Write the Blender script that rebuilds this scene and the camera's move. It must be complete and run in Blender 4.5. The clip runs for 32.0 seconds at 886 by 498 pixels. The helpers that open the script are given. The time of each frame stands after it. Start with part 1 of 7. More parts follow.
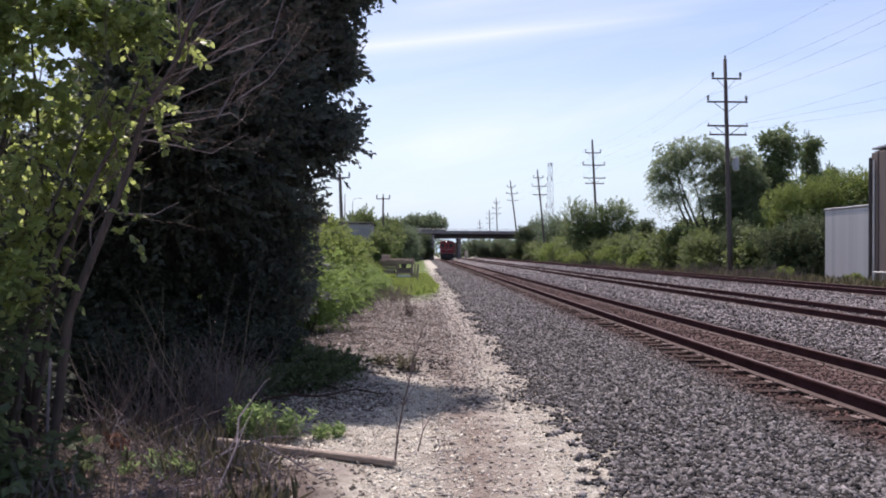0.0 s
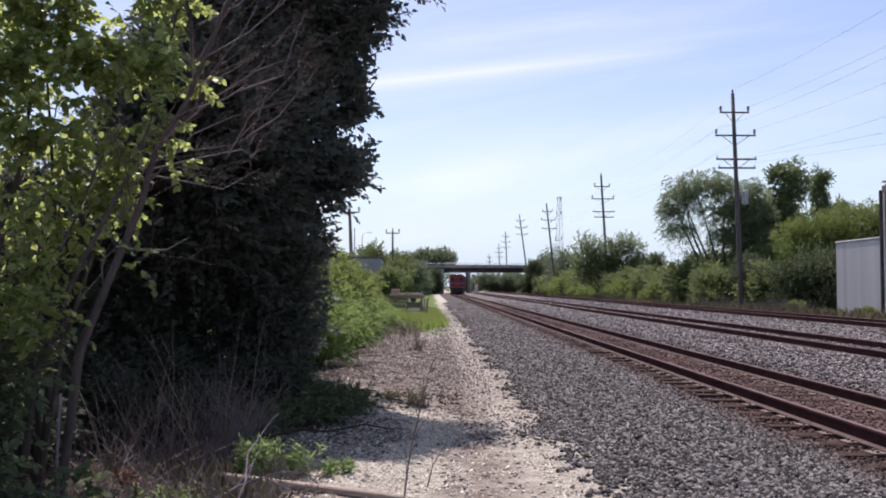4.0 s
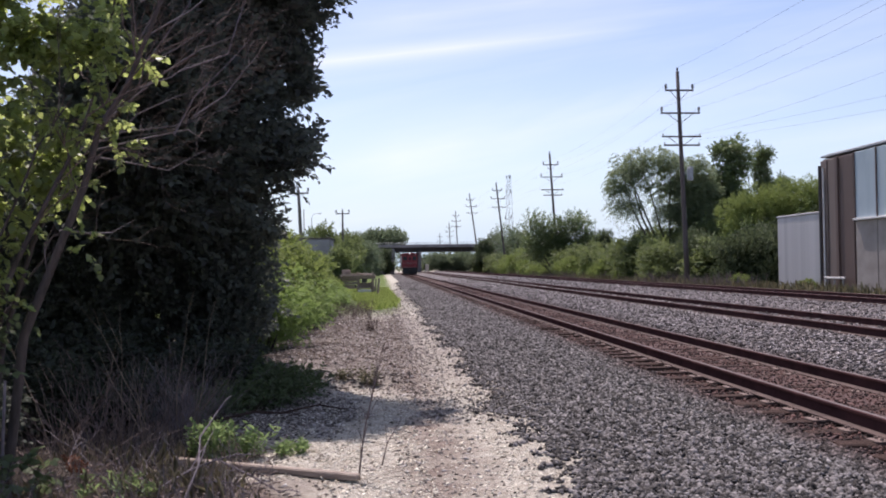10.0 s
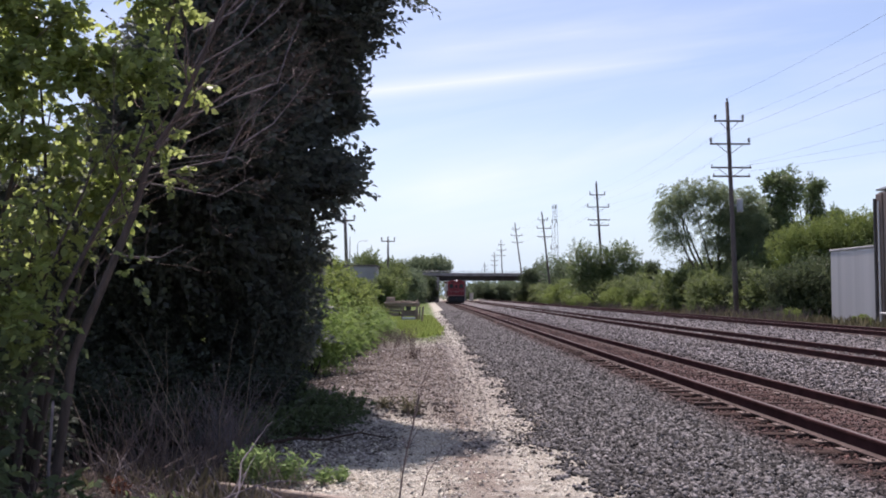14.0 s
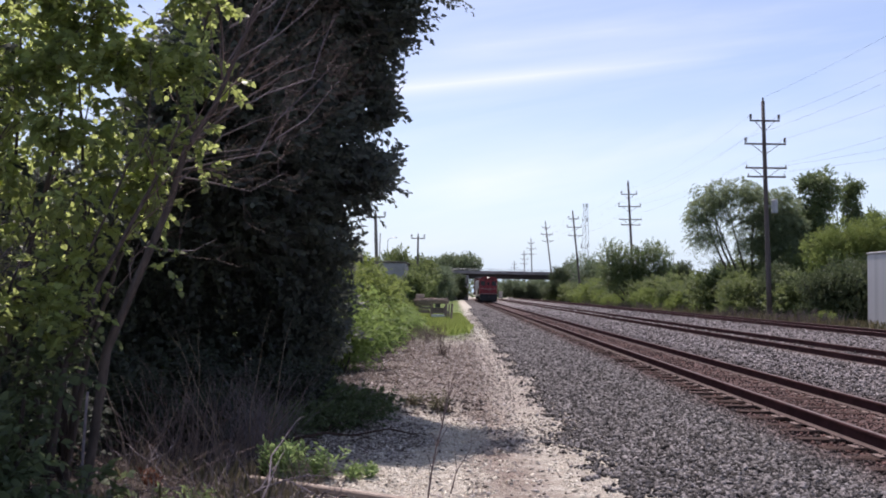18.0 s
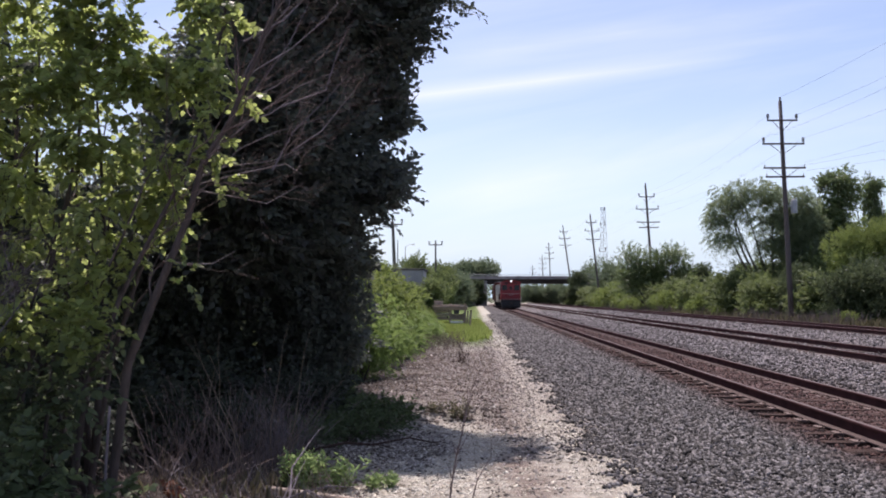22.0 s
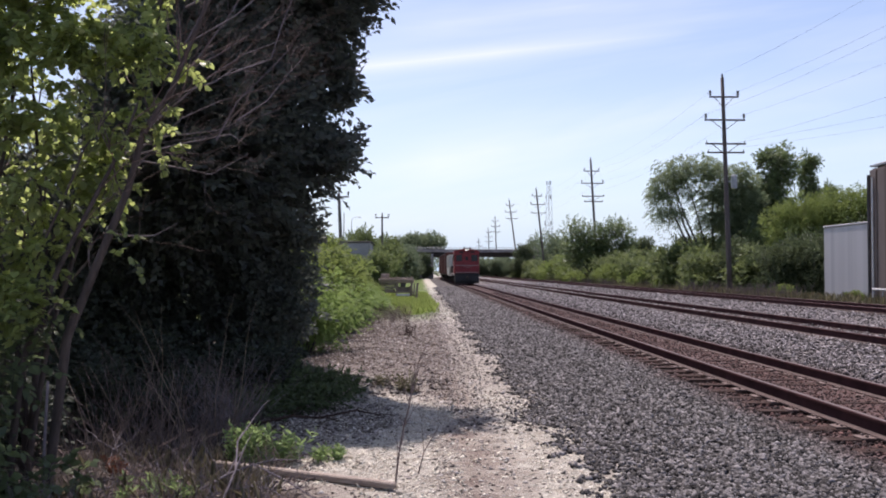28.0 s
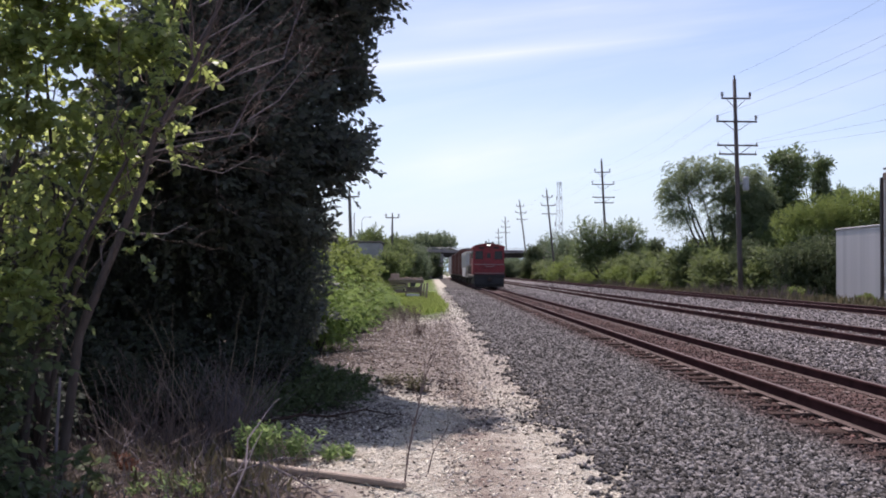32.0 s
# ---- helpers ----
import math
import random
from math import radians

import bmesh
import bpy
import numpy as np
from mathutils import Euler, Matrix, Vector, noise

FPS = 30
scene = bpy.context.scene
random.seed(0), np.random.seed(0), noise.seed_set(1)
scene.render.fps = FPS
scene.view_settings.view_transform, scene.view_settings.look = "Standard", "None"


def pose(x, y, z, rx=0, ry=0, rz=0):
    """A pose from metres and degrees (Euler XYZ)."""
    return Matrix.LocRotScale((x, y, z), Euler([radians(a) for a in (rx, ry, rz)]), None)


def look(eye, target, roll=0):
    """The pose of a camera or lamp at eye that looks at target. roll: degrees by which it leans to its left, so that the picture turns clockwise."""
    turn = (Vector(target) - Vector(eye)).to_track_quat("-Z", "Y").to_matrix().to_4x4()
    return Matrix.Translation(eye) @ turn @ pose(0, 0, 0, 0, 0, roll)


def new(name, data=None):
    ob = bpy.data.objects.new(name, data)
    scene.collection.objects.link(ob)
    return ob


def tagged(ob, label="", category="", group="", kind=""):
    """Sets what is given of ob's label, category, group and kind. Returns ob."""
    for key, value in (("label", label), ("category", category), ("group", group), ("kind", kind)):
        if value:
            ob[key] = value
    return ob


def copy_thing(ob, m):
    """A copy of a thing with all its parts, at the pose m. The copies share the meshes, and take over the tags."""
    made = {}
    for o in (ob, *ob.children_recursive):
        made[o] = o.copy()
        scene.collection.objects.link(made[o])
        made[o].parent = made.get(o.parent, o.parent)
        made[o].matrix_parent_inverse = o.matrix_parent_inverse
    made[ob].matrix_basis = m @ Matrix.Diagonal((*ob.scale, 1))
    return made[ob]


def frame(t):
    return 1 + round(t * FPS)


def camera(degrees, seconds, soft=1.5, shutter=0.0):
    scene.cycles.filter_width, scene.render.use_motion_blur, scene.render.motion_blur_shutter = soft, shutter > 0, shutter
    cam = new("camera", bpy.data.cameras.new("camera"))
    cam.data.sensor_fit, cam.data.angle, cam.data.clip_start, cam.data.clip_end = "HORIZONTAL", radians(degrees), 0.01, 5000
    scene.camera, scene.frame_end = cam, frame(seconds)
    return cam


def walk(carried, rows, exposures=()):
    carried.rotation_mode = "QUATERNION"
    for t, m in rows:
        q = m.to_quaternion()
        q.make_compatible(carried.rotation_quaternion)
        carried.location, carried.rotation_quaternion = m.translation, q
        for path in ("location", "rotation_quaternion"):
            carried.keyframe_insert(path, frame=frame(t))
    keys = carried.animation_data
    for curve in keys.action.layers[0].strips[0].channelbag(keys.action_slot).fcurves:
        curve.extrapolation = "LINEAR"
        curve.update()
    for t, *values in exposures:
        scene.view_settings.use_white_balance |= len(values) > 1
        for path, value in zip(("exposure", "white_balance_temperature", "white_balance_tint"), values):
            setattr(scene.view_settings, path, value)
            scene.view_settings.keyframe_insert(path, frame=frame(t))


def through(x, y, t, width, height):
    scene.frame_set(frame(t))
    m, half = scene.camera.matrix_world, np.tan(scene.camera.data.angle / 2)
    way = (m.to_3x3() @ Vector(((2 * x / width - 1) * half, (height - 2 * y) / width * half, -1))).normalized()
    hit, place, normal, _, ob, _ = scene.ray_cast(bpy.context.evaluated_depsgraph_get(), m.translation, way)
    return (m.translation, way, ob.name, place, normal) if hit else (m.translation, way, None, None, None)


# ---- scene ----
# The camera is held in two hands beside the path; the rails run along +y, x is to the right of them.
cam = camera(55.11, 32.0, soft=1.9)
PATH = [
    (0, 0.000, -0.000, 1.850, 90.24, -0.30, -1.49),
    (0.5, 0.002, -0.018, 1.855, 90.34, -0.24, -1.47),
    (1, 0.004, -0.023, 1.858, 90.49, -0.27, -1.22),
    (1.5, -0.004, -0.028, 1.859, 90.71, -0.36, -1.20),
    (2, -0.004, -0.025, 1.860, 91.28, -0.26, -1.20),
    (2.5, -0.002, -0.031, 1.854, 91.63, -0.21, -0.85),
    (3, -0.003, -0.026, 1.857, 91.91, -0.23, -0.73),
    (3.5, -0.001, -0.025, 1.850, 92.24, -0.17, -0.85),
    (5.5, 0.013, -0.011, 1.859, 92.96, -0.07, -0.78),
    (6, -0.008, -0.007, 1.857, 92.64, -0.36, -0.74),
    (6.5, 0.007, -0.003, 1.849, 92.47, -0.52, -0.57),
    (7, 0.007, -0.006, 1.866, 92.50, -0.54, -0.58),
    (7.5, 0.007, -0.001, 1.864, 92.63, -0.62, -0.35),
    (8, 0.002, -0.019, 1.862, 92.74, -0.49, -0.31),
    (8.5, 0.004, -0.011, 1.857, 92.87, -0.42, -0.46),
    (9, 0.003, -0.014, 1.860, 92.80, -0.37, -0.46),
    (9.5, 0.002, -0.030, 1.858, 92.57, -0.32, -0.82),
    (10, -0.003, -0.037, 1.841, 91.15, 0.79, -4.15),
    (10.5, 0.007, -0.034, 1.837, 90.91, 1.18, -3.52),
    (11, 0.010, -0.023, 1.829, 90.28, 0.27, -2.80),
    (11.5, 0.003, -0.041, 1.835, 90.81, -0.48, -2.97),
    (12, 0.009, -0.020, 1.828, 91.02, -0.30, -2.95),
    (12.5, 0.009, -0.009, 1.830, 91.34, -0.09, -3.04),
    (13, 0.009, -0.018, 1.832, 91.77, -0.05, -2.75),
    (13.5, 0.007, -0.027, 1.834, 92.29, -0.02, -1.85),
    (14, 0.010, -0.008, 1.846, 93.09, -0.14, -1.15),
    (14.5, 0.012, -0.028, 1.850, 93.76, -0.38, -0.62),
    (15, 0.029, -0.003, 1.863, 93.83, -0.27, -0.62),
    (15.5, 0.006, 0.004, 1.861, 93.05, -0.06, 0.78),
    (17.5, -0.025, 0.008, 1.847, 93.06, -0.92, 0.51),
    (18, -0.010, 0.023, 1.842, 92.91, -0.98, 0.81),
    (18.5, -0.021, 0.007, 1.843, 93.16, -0.71, 5.96),
    (19, -0.026, -0.000, 1.857, 93.23, 0.25, 1.91),
    (19.5, -0.018, 0.006, 1.860, 94.23, -1.37, 1.05),
    (20, -0.024, 0.004, 1.847, 95.75, -2.85, 0.08),
    (20.5, -0.025, -0.011, 1.862, 96.95, -2.08, 0.54),
    (21, -0.019, -0.001, 1.870, 95.94, -0.32, 0.67),
    (21.5, -0.005, 0.006, 1.868, 93.86, 0.49, 2.22),
    (22, 0.001, 0.012, 1.868, 93.31, -0.02, 2.06),
    (22.5, -0.009, 0.013, 1.849, 92.18, -0.02, 2.08),
    (23, -0.011, 0.048, 1.864, 90.84, 0.08, 1.64),
    (23.5, -0.003, 0.047, 1.863, 90.58, 0.65, 0.81),
    (24, -0.007, 0.058, 1.857, 90.11, 0.49, 0.18),
    (24.5, -0.016, 0.044, 1.863, 90.73, 0.33, -0.40),
    (25, -0.020, 0.041, 1.865, 91.11, -0.11, -1.07),
    (25.5, -0.017, 0.032, 1.864, 91.42, -0.46, -1.35),
    (27.5, -0.011, 0.033, 1.863, 91.21, -0.11, -1.34),
    (28, -0.009, 0.033, 1.867, 91.49, -0.08, -1.55),
    (28.5, -0.018, 0.032, 1.864, 91.68, -0.11, -1.52),
    (29, -0.015, 0.038, 1.858, 91.78, -0.26, -1.51),
    (29.5, -0.016, 0.026, 1.862, 91.45, -0.12, -1.50),
    (30, -0.013, 0.026, 1.862, 91.17, 0.18, -1.56),
    (30.5, -0.014, 0.032, 1.866, 91.12, 0.10, -1.37),
    (31, -0.012, 0.026, 1.862, 90.92, -0.20, -1.21),
    (31.5, -0.012, 0.026, 1.865, 91.21, -0.30, -1.18),
    (32, -0.016, 0.028, 1.862, 91.51, -0.45, -0.89),
]
EXPOSURES = [(0.0, 0.51, 6500, 23), (19.2, 0.51, 6500, 23), (19.8, 0.64, 6750, 23), (20.3, 0.78, 7000, 23), (21.1, 0.78, 7000, 23), (21.5, 0.51, 6500, 23), (32.0, 0.51, 6500, 23)]
walk(cam, [(t, pose(x, y, z, rx, ry, rz)) for t, x, y, z, rx, ry, rz in PATH], EXPOSURES)

# ---------------------------------------------------------------- sky and sun
SUN_AZ, SUN_EL = -12.0, 63.0      # degrees from +y towards +x, and above the horizon


def sky():
    w = bpy.data.worlds.new("sky")
    scene.world = w
    w.use_nodes = True
    n, l = w.node_tree.nodes, w.node_tree.links
    n.clear()
    out, bg = n.new("ShaderNodeOutputWorld"), n.new("ShaderNodeBackground")
    tex = n.new("ShaderNodeTexSky")
    tex.sky_type, tex.sun_disc = "NISHITA", False
    tex.sun_elevation, tex.sun_rotation = radians(SUN_EL), radians(SUN_AZ)
    tex.air_density, tex.dust_density, tex.ozone_density = 1.0, 1.2, 1.5
    co = n.new("ShaderNodeTexCoord")
    sep = n.new("ShaderNodeSeparateXYZ")
    l.new(co.outputs["Generated"], sep.inputs[0])

    def m(op, a, b=0.0, c=0.0, clamp=False):
        k = n.new("ShaderNodeMath")
        k.operation, k.use_clamp = op, clamp
        for i, v in enumerate((a, b, c)):
            if isinstance(v, (int, float)):
                k.inputs[i].default_value = v
            else:
                l.new(v, k.inputs[i])
        return k.outputs[0]

    ahead = m("MAXIMUM", m("ABSOLUTE", sep.outputs[1]), 0.05)
    u, v = m("DIVIDE", sep.outputs[0], ahead), m("DIVIDE", sep.outputs[2], ahead)
    # cirrus: long streaks that climb slowly to the right
    along = m("ADD", u, m("MULTIPLY", v, 0.15))
    across = m("SUBTRACT", v, m("MULTIPLY", u, 0.16))
    comb = n.new("ShaderNodeCombineXYZ")
    l.new(m("MULTIPLY", along, 1.6), comb.inputs[0])
    l.new(m("MULTIPLY", across, 11.0), comb.inputs[1])
    nz = n.new("ShaderNodeTexNoise")
    nz.inputs["Scale"].default_value, nz.inputs["Detail"].default_value, nz.inputs["Roughness"].default_value = 1.0, 6.0, 0.55
    nz.inputs["Distortion"].default_value = 0.4
    l.new(comb.outputs[0], nz.inputs["Vector"])
    wisp = m("MULTIPLY", m("SUBTRACT", nz.outputs["Fac"], 0.42, clamp=True), 2.4, clamp=True)

    def band(centre, slope, half, lo, hi):
        """A streak about the line v = centre + slope * u, between u = lo and u = hi."""
        d = m("DIVIDE", m("ABSOLUTE", m("SUBTRACT", v, m("ADD", m("MULTIPLY", u, slope), centre))), half)
        core = m("SUBTRACT", 1.0, d, clamp=True)
        ends = m("MULTIPLY", m("DIVIDE", m("SUBTRACT", u, lo), 0.08, clamp=True), m("DIVIDE", m("SUBTRACT", hi, u), 0.25, clamp=True))
        return m("MULTIPLY", m("MULTIPLY", core, core), ends)

    bright = m("MULTIPLY", band(0.249, 0.115, 0.020, -0.25, 0.34), 0.46)
    broad = m("MULTIPLY", band(0.125, 0.20, 0.055, -0.06, 1.2), 0.34)
    upper = m("MULTIPLY", band(0.290, 0.14, 0.030, -0.05, 0.55), 0.35)
    cover = m("ADD", m("ADD", bright, m("MULTIPLY", m("ADD", broad, upper), m("ADD", m("MULTIPLY", wisp, 0.8), 0.35))), m("MULTIPLY", wisp, 0.34), clamp=True)
    haze = m("POWER", m("SUBTRACT", 1.0, m("MULTIPLY", v, 3.6), clamp=True), 2.0)
    low, mix = n.new("ShaderNodeMix"), n.new("ShaderNodeMix")
    low.data_type = mix.data_type = "RGBA"
    l.new(m("MULTIPLY", haze, 0.92), low.inputs[0])
    l.new(tex.outputs[0], low.inputs[6])
    low.inputs[7].default_value = (4.0, 5.5, 6.75, 1)
    l.new(cover, mix.inputs[0])
    l.new(low.outputs[2], mix.inputs[6])
    mix.inputs[7].default_value = (7.1, 7.5, 8.2, 1)
    l.new(mix.outputs[2], bg.inputs[0])
    bg.inputs[1].default_value = 0.110
    l.new(bg.outputs[0], out.inputs[0])


sky()
sun = new("sun", bpy.data.lights.new("sun", "SUN"))
sun.data.energy, sun.data.angle, sun.data.color = 4.2, radians(0.55), (1.0, 0.955, 0.88)
away = Vector((math.sin(radians(SUN_AZ)) * math.cos(radians(SUN_EL)), math.cos(radians(SUN_AZ)) * math.cos(radians(SUN_EL)), math.sin(radians(SUN_EL))))
sun.matrix_world = look(away * 100, (0, 0, 0))

# ---------------------------------------------------------------- materials


class Nodes:
    """A short way to wire a node material."""

    def __init__(self, name, rough=0.8, metal=0.0, spec=0.35):
        self.m = bpy.data.materials.new(name)
        self.m.use_nodes = True
        self.n, self.l = self.m.node_tree.nodes, self.m.node_tree.links
        self.b = self.n["Principled BSDF"]
        self.b.inputs["Roughness"].default_value, self.b.inputs["Metallic"].default_value = rough, metal
        self.b.inputs["Specular IOR Level"].default_value = spec
        self.geo = self.n.new("ShaderNodeNewGeometry")
        self.tc = self.n.new("ShaderNodeTexCoord")
        self.where = self.tc.outputs["Object"]

    def put(self, v, socket):
        if isinstance(v, (int, float)):
            socket.default_value = v
        elif isinstance(v, tuple):
            socket.default_value = (*v, 1) if len(v) == 3 else v
        else:
            self.l.new(v, socket)

    def math(self, op, a, b=0.0, clamp=False):
        k = self.n.new("ShaderNodeMath")
        k.operation, k.use_clamp = op, clamp
        self.put(a, k.inputs[0]), self.put(b, k.inputs[1])
        return k.outputs[0]

    def noise(self, scale, detail=4.0, rough=0.55, stretch=None, distort=0.0):
        k = self.n.new("ShaderNodeTexNoise")
        k.inputs["Scale"].default_value, k.inputs["Detail"].default_value = scale, detail
        k.inputs["Roughness"].default_value, k.inputs["Distortion"].default_value = rough, distort
        self.l.new(self.stretched(stretch), k.inputs["Vector"])
        return k.outputs["Fac"]

    def stretched(self, stretch):
        if not stretch:
            return self.where
        mp = self.n.new("ShaderNodeMapping")
        mp.inputs["Scale"].default_value = stretch
        self.l.new(self.where, mp.inputs["Vector"])
        return mp.outputs[0]

    def voronoi(self, scale, feature="F1", out="Distance", stretch=None):
        k = self.n.new("ShaderNodeTexVoronoi")
        k.feature = feature
        k.inputs["Scale"].default_value = scale
        self.l.new(self.stretched(stretch), k.inputs["Vector"])
        return k.outputs[out]

    def ramp(self, fac, *stops):
        k = self.n.new("ShaderNodeValToRGB")
        e = k.color_ramp.elements
        while len(e) < len(stops):
            e.new(0.5)
        for el, (p, c) in zip(e, stops):
            el.position = p
            el.color = (*c, 1) if isinstance(c, tuple) else (c, c, c, 1)
        self.l.new(fac, k.inputs[0])
        return k.outputs[0]

    def mix(self, fac, a, b, how="MIX"):
        k = self.n.new("ShaderNodeMix")
        k.data_type, k.blend_type = "RGBA", how
        self.put(fac, k.inputs[0]), self.put(a, k.inputs[6]), self.put(b, k.inputs[7])
        return k.outputs[2]

    def axis(self, i):
        k = self.n.new("ShaderNodeSeparateXYZ")
        self.l.new(self.geo.outputs["Position"], k.inputs[0])
        return k.outputs[i]

    def colour(self, c):
        self.put(c, self.b.inputs["Base Color"])
        return self

    def bump(self, height, strength=0.5, distance=0.02):
        k = self.n.new("ShaderNodeBump")
        k.inputs["Strength"].default_value, k.inputs["Distance"].default_value = strength, distance
        self.l.new(height, k.inputs["Height"])
        self.l.new(k.outputs[0], self.b.inputs["Normal"])
        return self


def worn(name, light, dark, scale=3.0, rough=0.8, metal=0.0, bump=0.3, stretch=None, fine=40.0, spec=0.35):
    """Two tones, broken by stains and by grain, with some relief."""
    k = Nodes(name, rough, metal, spec)
    big, small = k.noise(scale, 5.0, 0.6, stretch), k.noise(fine, 3.0, 0.6, stretch)
    c = k.mix(k.ramp(big, (0.35, 0.0), (0.68, 1.0)), light, dark)
    c = k.mix(k.math("MULTIPLY", small, 0.45), c, tuple(v * 0.55 for v in dark))
    k.colour(c).bump(small, bump, 0.01)
    return k.m


def leafy(name, dark, light, through=0.42, yellow=None, rough=0.55, spec=0.25, sun_tone=0.55, share=0.5, size=1.1, lo=0.47, hi=0.66, vary=0.0):
    """Leaves: each differs a little, and light passes through them."""
    k = Nodes(name, rough, 0.0, spec)
    tone = k.geo.outputs["Random Per Island"]
    c = k.mix(tone, dark, light)
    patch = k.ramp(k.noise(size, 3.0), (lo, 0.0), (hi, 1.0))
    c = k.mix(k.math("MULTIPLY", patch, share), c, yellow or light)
    if vary:
        info = k.n.new("ShaderNodeObjectInfo")
        c = k.mix(k.math("MULTIPLY", info.outputs["Random"], vary), c, dark)
    k.colour(c)
    tr = k.n.new("ShaderNodeBsdfTranslucent")
    k.l.new(k.mix(sun_tone, c, tuple(min(1.0, v * 2.0) for v in (yellow or light))), tr.inputs["Color"])
    ms = k.n.new("ShaderNodeMixShader")
    ms.inputs[0].default_value = through
    k.l.new(k.b.outputs[0], ms.inputs[1])
    k.l.new(tr.outputs[0], ms.inputs[2])
    k.l.new(ms.outputs[0], k.n["Material Output"].inputs["Surface"])
    return k.m


def make_ground():
    k = Nodes("trackside_ground", 0.95, 0.0, 0.1)
    x, y = k.axis(0), k.axis(1)
    wob = k.noise(0.7, 4.0)
    fine, grit, mid = k.noise(60.0, 4.0, 0.7), k.voronoi(26.0), k.noise(5.0, 5.0, 0.65)
    edge0 = k.math("ADD", x, k.math("MULTIPLY", k.math("SUBTRACT", k.noise(0.5, 3.0), 0.5), 1.1))
    stone = k.mix(k.ramp(mid, (0.35, 0.0), (0.65, 1.0)), (0.70, 0.66, 0.575), (0.46, 0.41, 0.34))
    stone = k.mix(k.ramp(k.voronoi(17.0), (0.2, 0.0), (0.6, 0.35)), stone, (0.25, 0.205, 0.17))
    streak = k.math("SUBTRACT", 1.0, k.math("MULTIPLY", k.math("ABSOLUTE", k.math("SUBTRACT", edge0, 0.52)), 1.9), clamp=True)
    stone = k.mix(k.math("MULTIPLY", streak, k.ramp(k.noise(2.2, 5.0, 0.7), (0.34, 0.35), (0.56, 1.0))), stone, (0.22, 0.165, 0.14))
    litter = k.mix(k.ramp(k.noise(18.0, 5.0, 0.7), (0.38, 0.0), (0.62, 1.0)), (0.34, 0.292, 0.26), (0.13, 0.106, 0.094))
    shaded_soil = k.mix(k.ramp(mid, (0.35, 0.0), (0.65, 1.0)), (0.042, 0.033, 0.031), (0.09, 0.072, 0.066))
    grass = k.mix(k.ramp(k.noise(3.0, 5.0), (0.4, 0.0), (0.6, 1.0)), (0.075, 0.125, 0.03), (0.15, 0.19, 0.06))
    edge = k.math("ADD", x, k.math("MULTIPLY", k.math("SUBTRACT", wob, 0.5), 2.2))
    # debris lies across the path in the middle distance; soil with painted shade along its side
    far = k.math("MULTIPLY", k.math("SUBTRACT", y, 12.6), 0.8, clamp=True)
    near_end = k.math("MULTIPLY", k.math("SUBTRACT", 33.0, y), 0.2, clamp=True)
    inner = k.math("MULTIPLY", k.math("SUBTRACT", 0.75, edge), 1.6, clamp=True)
    heap = k.math("MULTIPLY", k.math("MULTIPLY", far, near_end), inner)
    dusty = k.math("MULTIPLY", k.math("SUBTRACT", y, 33.0), 0.3, clamp=True)
    stone = k.mix(k.math("MULTIPLY", dusty, 0.7), stone, (0.44, 0.42, 0.35))
    c = k.mix(k.math("MULTIPLY", k.math("MULTIPLY", far, near_end), 0.42), stone, litter)
    c = k.mix(k.math("MULTIPLY", heap, 0.95), c, litter)
    # dark soil, deepened by painted tree shade, with a lobe at the cast shadow
    shadow_spill = k.math("MULTIPLY", k.math("SUBTRACT", 1.5, k.math("ABSOLUTE", k.math("SUBTRACT", y, 10.7))), 0.8, clamp=True)
    shade = k.math("MULTIPLY", k.math("SUBTRACT", k.math("SUBTRACT", k.math("MULTIPLY", shadow_spill, 1.1), 1.0), edge), 1.3, clamp=True)
    c = k.mix(shade, c, shaded_soil)
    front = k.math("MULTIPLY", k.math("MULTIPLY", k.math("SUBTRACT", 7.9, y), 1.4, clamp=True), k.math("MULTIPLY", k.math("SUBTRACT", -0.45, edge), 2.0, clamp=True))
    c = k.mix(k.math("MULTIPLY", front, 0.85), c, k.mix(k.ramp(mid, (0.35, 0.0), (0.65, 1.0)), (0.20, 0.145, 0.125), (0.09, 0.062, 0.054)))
    green = k.math("MULTIPLY", k.math("MULTIPLY", k.math("SUBTRACT", y, 31.0), 0.25, clamp=True), k.math("MULTIPLY", k.math("SUBTRACT", 0.95, edge), 2.0, clamp=True))
    c = k.mix(green, c, grass)
    right = k.math("MULTIPLY", k.math("SUBTRACT", edge, 18.2), 0.9, clamp=True)
    c = k.mix(right, c, k.mix(0.8, grass, (0.10, 0.08, 0.065)))
    c = k.mix(k.math("MULTIPLY", fine, 0.3), c, (0.09, 0.075, 0.06))
    k.colour(c).bump(k.math("ADD", k.math("MULTIPLY", grit, 0.6), fine), 0.9, 0.03)
    return k.m


